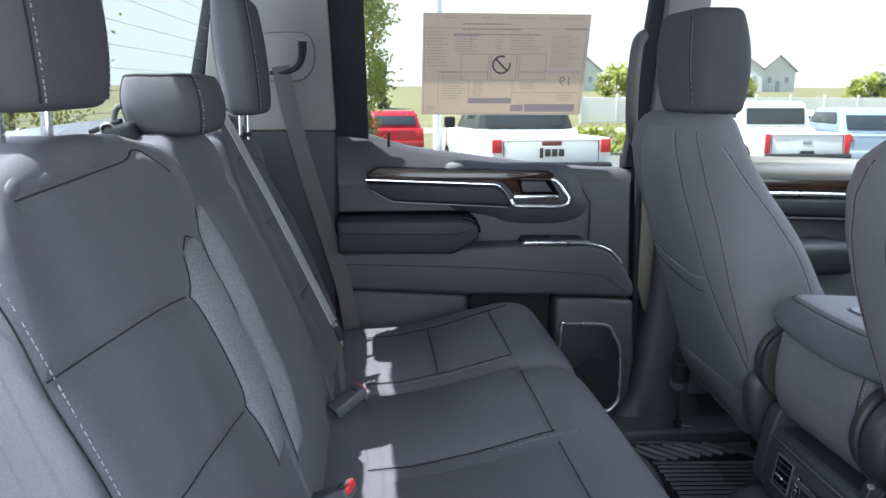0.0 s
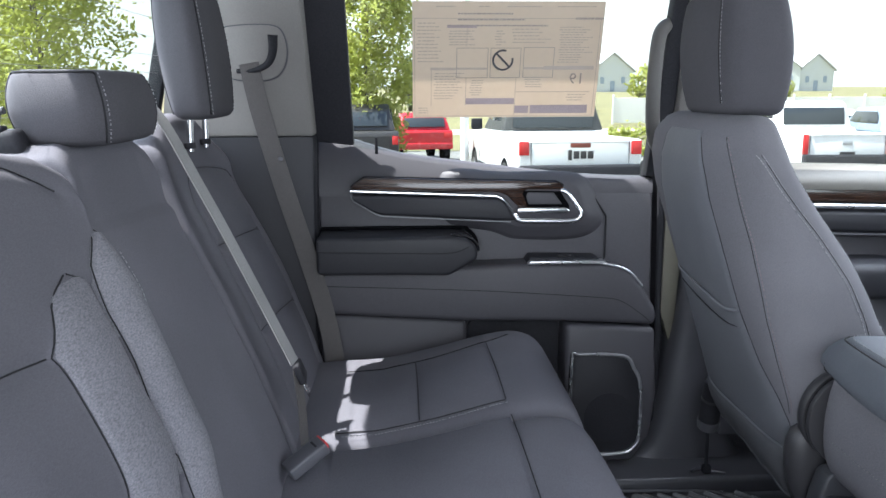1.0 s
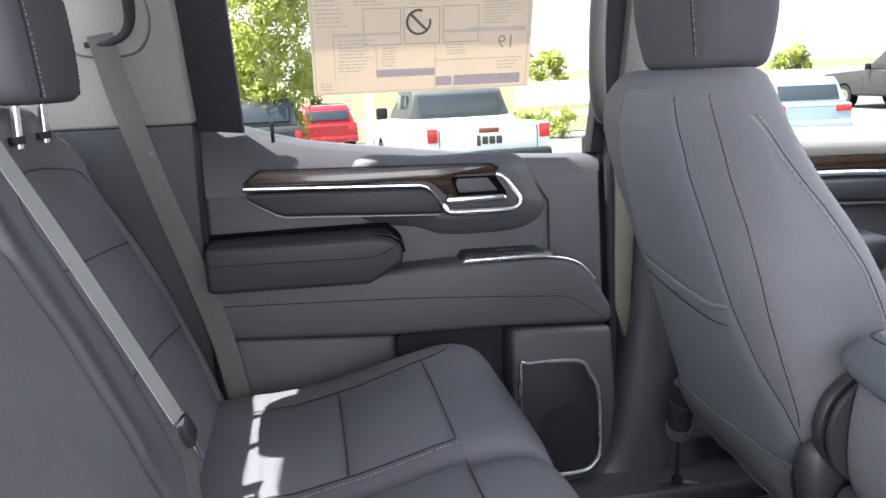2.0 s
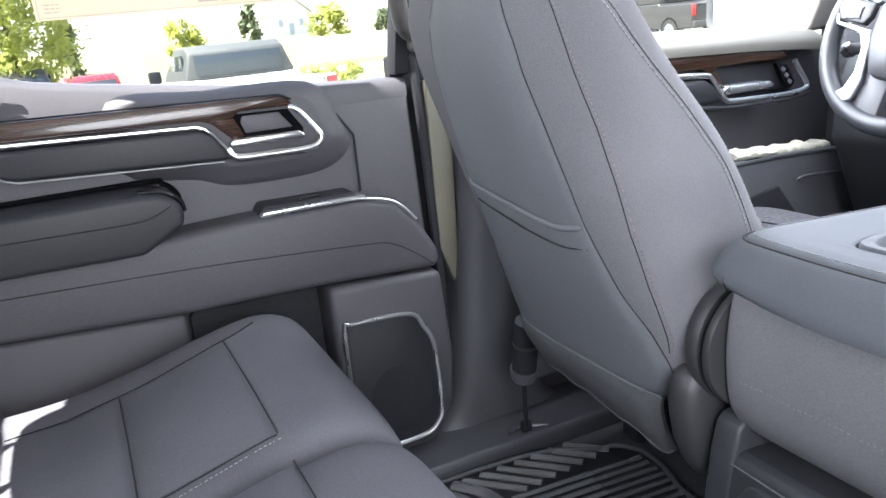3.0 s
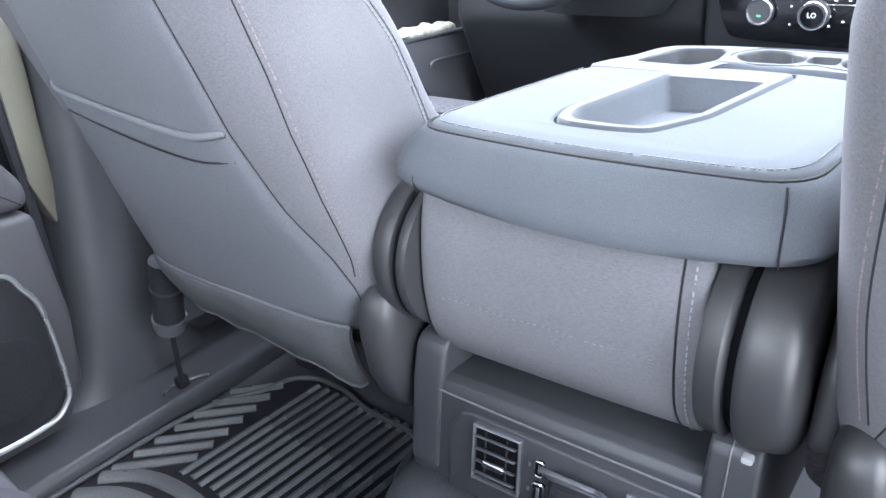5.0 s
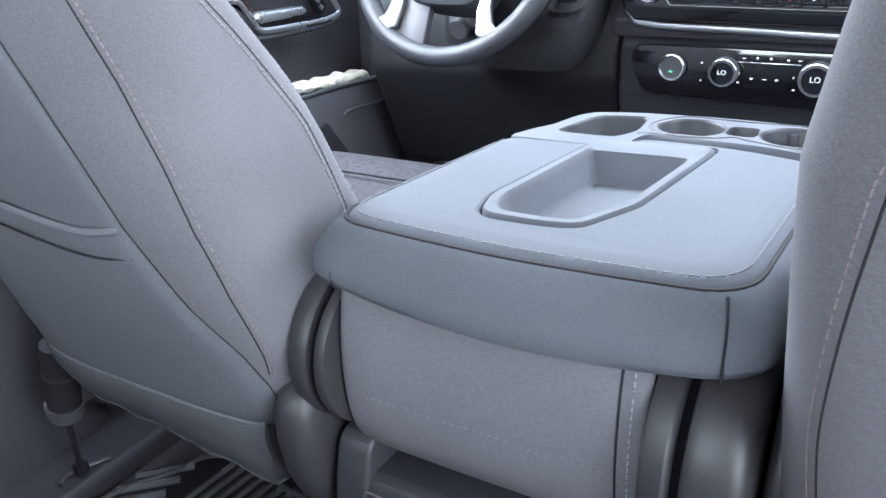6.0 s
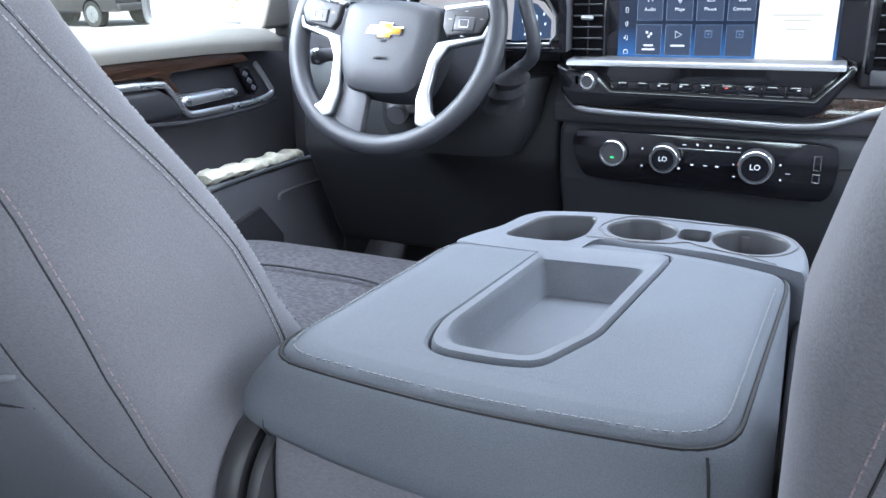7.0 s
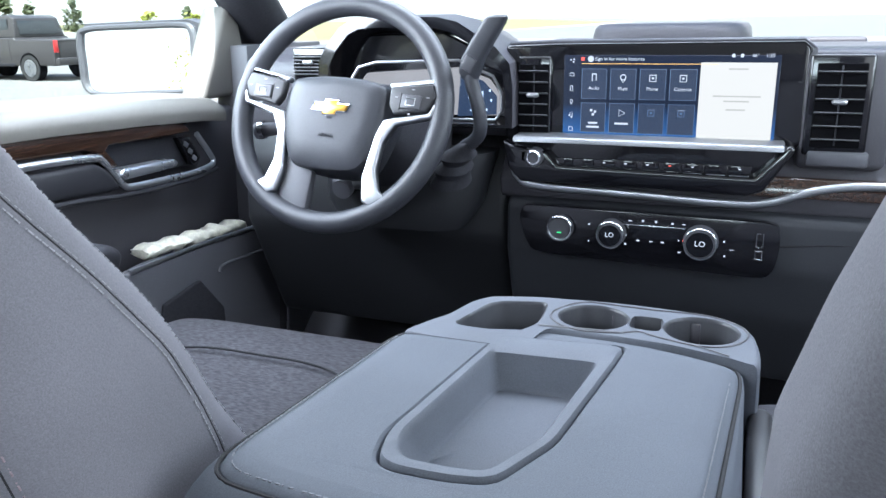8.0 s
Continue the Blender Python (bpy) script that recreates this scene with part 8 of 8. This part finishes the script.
# roof and wall tones kept pale to put the distance haze into the colour
ROOF = mat("hazy_grey_shingles", (0.42, 0.42, 0.43), 0.9, grain=0.3, scale=6, blotch=0.15, blotch_scale=1)
SIDING = mat("hazy_pale_siding", (0.60, 0.62, 0.62), 0.8, grain=0.05, scale=3, blotch=0.05)


def house(label, x, y, w, d, h, rz):
    v = thing("house", label, "house", group="houses")
    part("wall", prism([(-w / 2, 0), (w / 2, 0), (w / 2, h), (0, h + w * 0.36), (-w / 2, h)], "y", 0, d, 0), SIDING, v, "", 20)
    rf = bmesh.new()
    for s in (-1, 1):
        prism([(s * (w / 2 + 0.4), h - 0.30), (0, h + w * 0.36), (0, h + w * 0.36 + 0.2), (s * (w / 2 + 0.4), h - 0.10)], "y", -0.4, d + 0.4, 0, bm=rf)
    part("roof", rf, ROOF, v, "grey shingle roof", 20)
    for k in (-0.25, 0.25):
        wn = part("window", box((k * w, -0.02, h * 0.55), (1.1, 0.08, 1.5), 0.02, 1), WHITE_CAR, v)
        part("pane", box((k * w, -0.07, h * 0.55), (0.9, 0.03, 1.3)), BLUE_CAR, wn)
    part("door", box((0, -0.03, 1.05), (1.0, 0.08, 2.1), 0.02, 1), BLUE_CAR, v)
    v.matrix_basis = pose(x, y, ground_z(y), 0, 0, rz)


house("pale two storey house with grey gable roof", 41, 150, 9, 10, 4.0, 15)
house("pale house with steep grey gables", 74, 150, 7, 10, 4.5, -10)
house("pale house with grey gable roof", 82, 152, 8, 10, 4.2, 10)


# pale haze above the horizon, far off
haze = bmesh.new()
ring0 = [haze.verts.new((1500 * math.cos(a), 1500 * math.sin(a), -60)) for a in [2 * math.pi * i / 48 for i in range(48)]]
ring1 = [haze.verts.new((1500 * math.cos(a), 1500 * math.sin(a), 900)) for a in [2 * math.pi * i / 48 for i in range(48)]]
for i in range(48):
    haze.faces.new((ring0[i], ring0[(i + 1) % 48], ring1[(i + 1) % 48], ring1[i]))
tagged(obj("backdrop", haze, glow("white_haze", (1.0, 1.0, 0.96), 0.44)), "bright white hazy sky above the horizon", "backdrop", kind="structure")
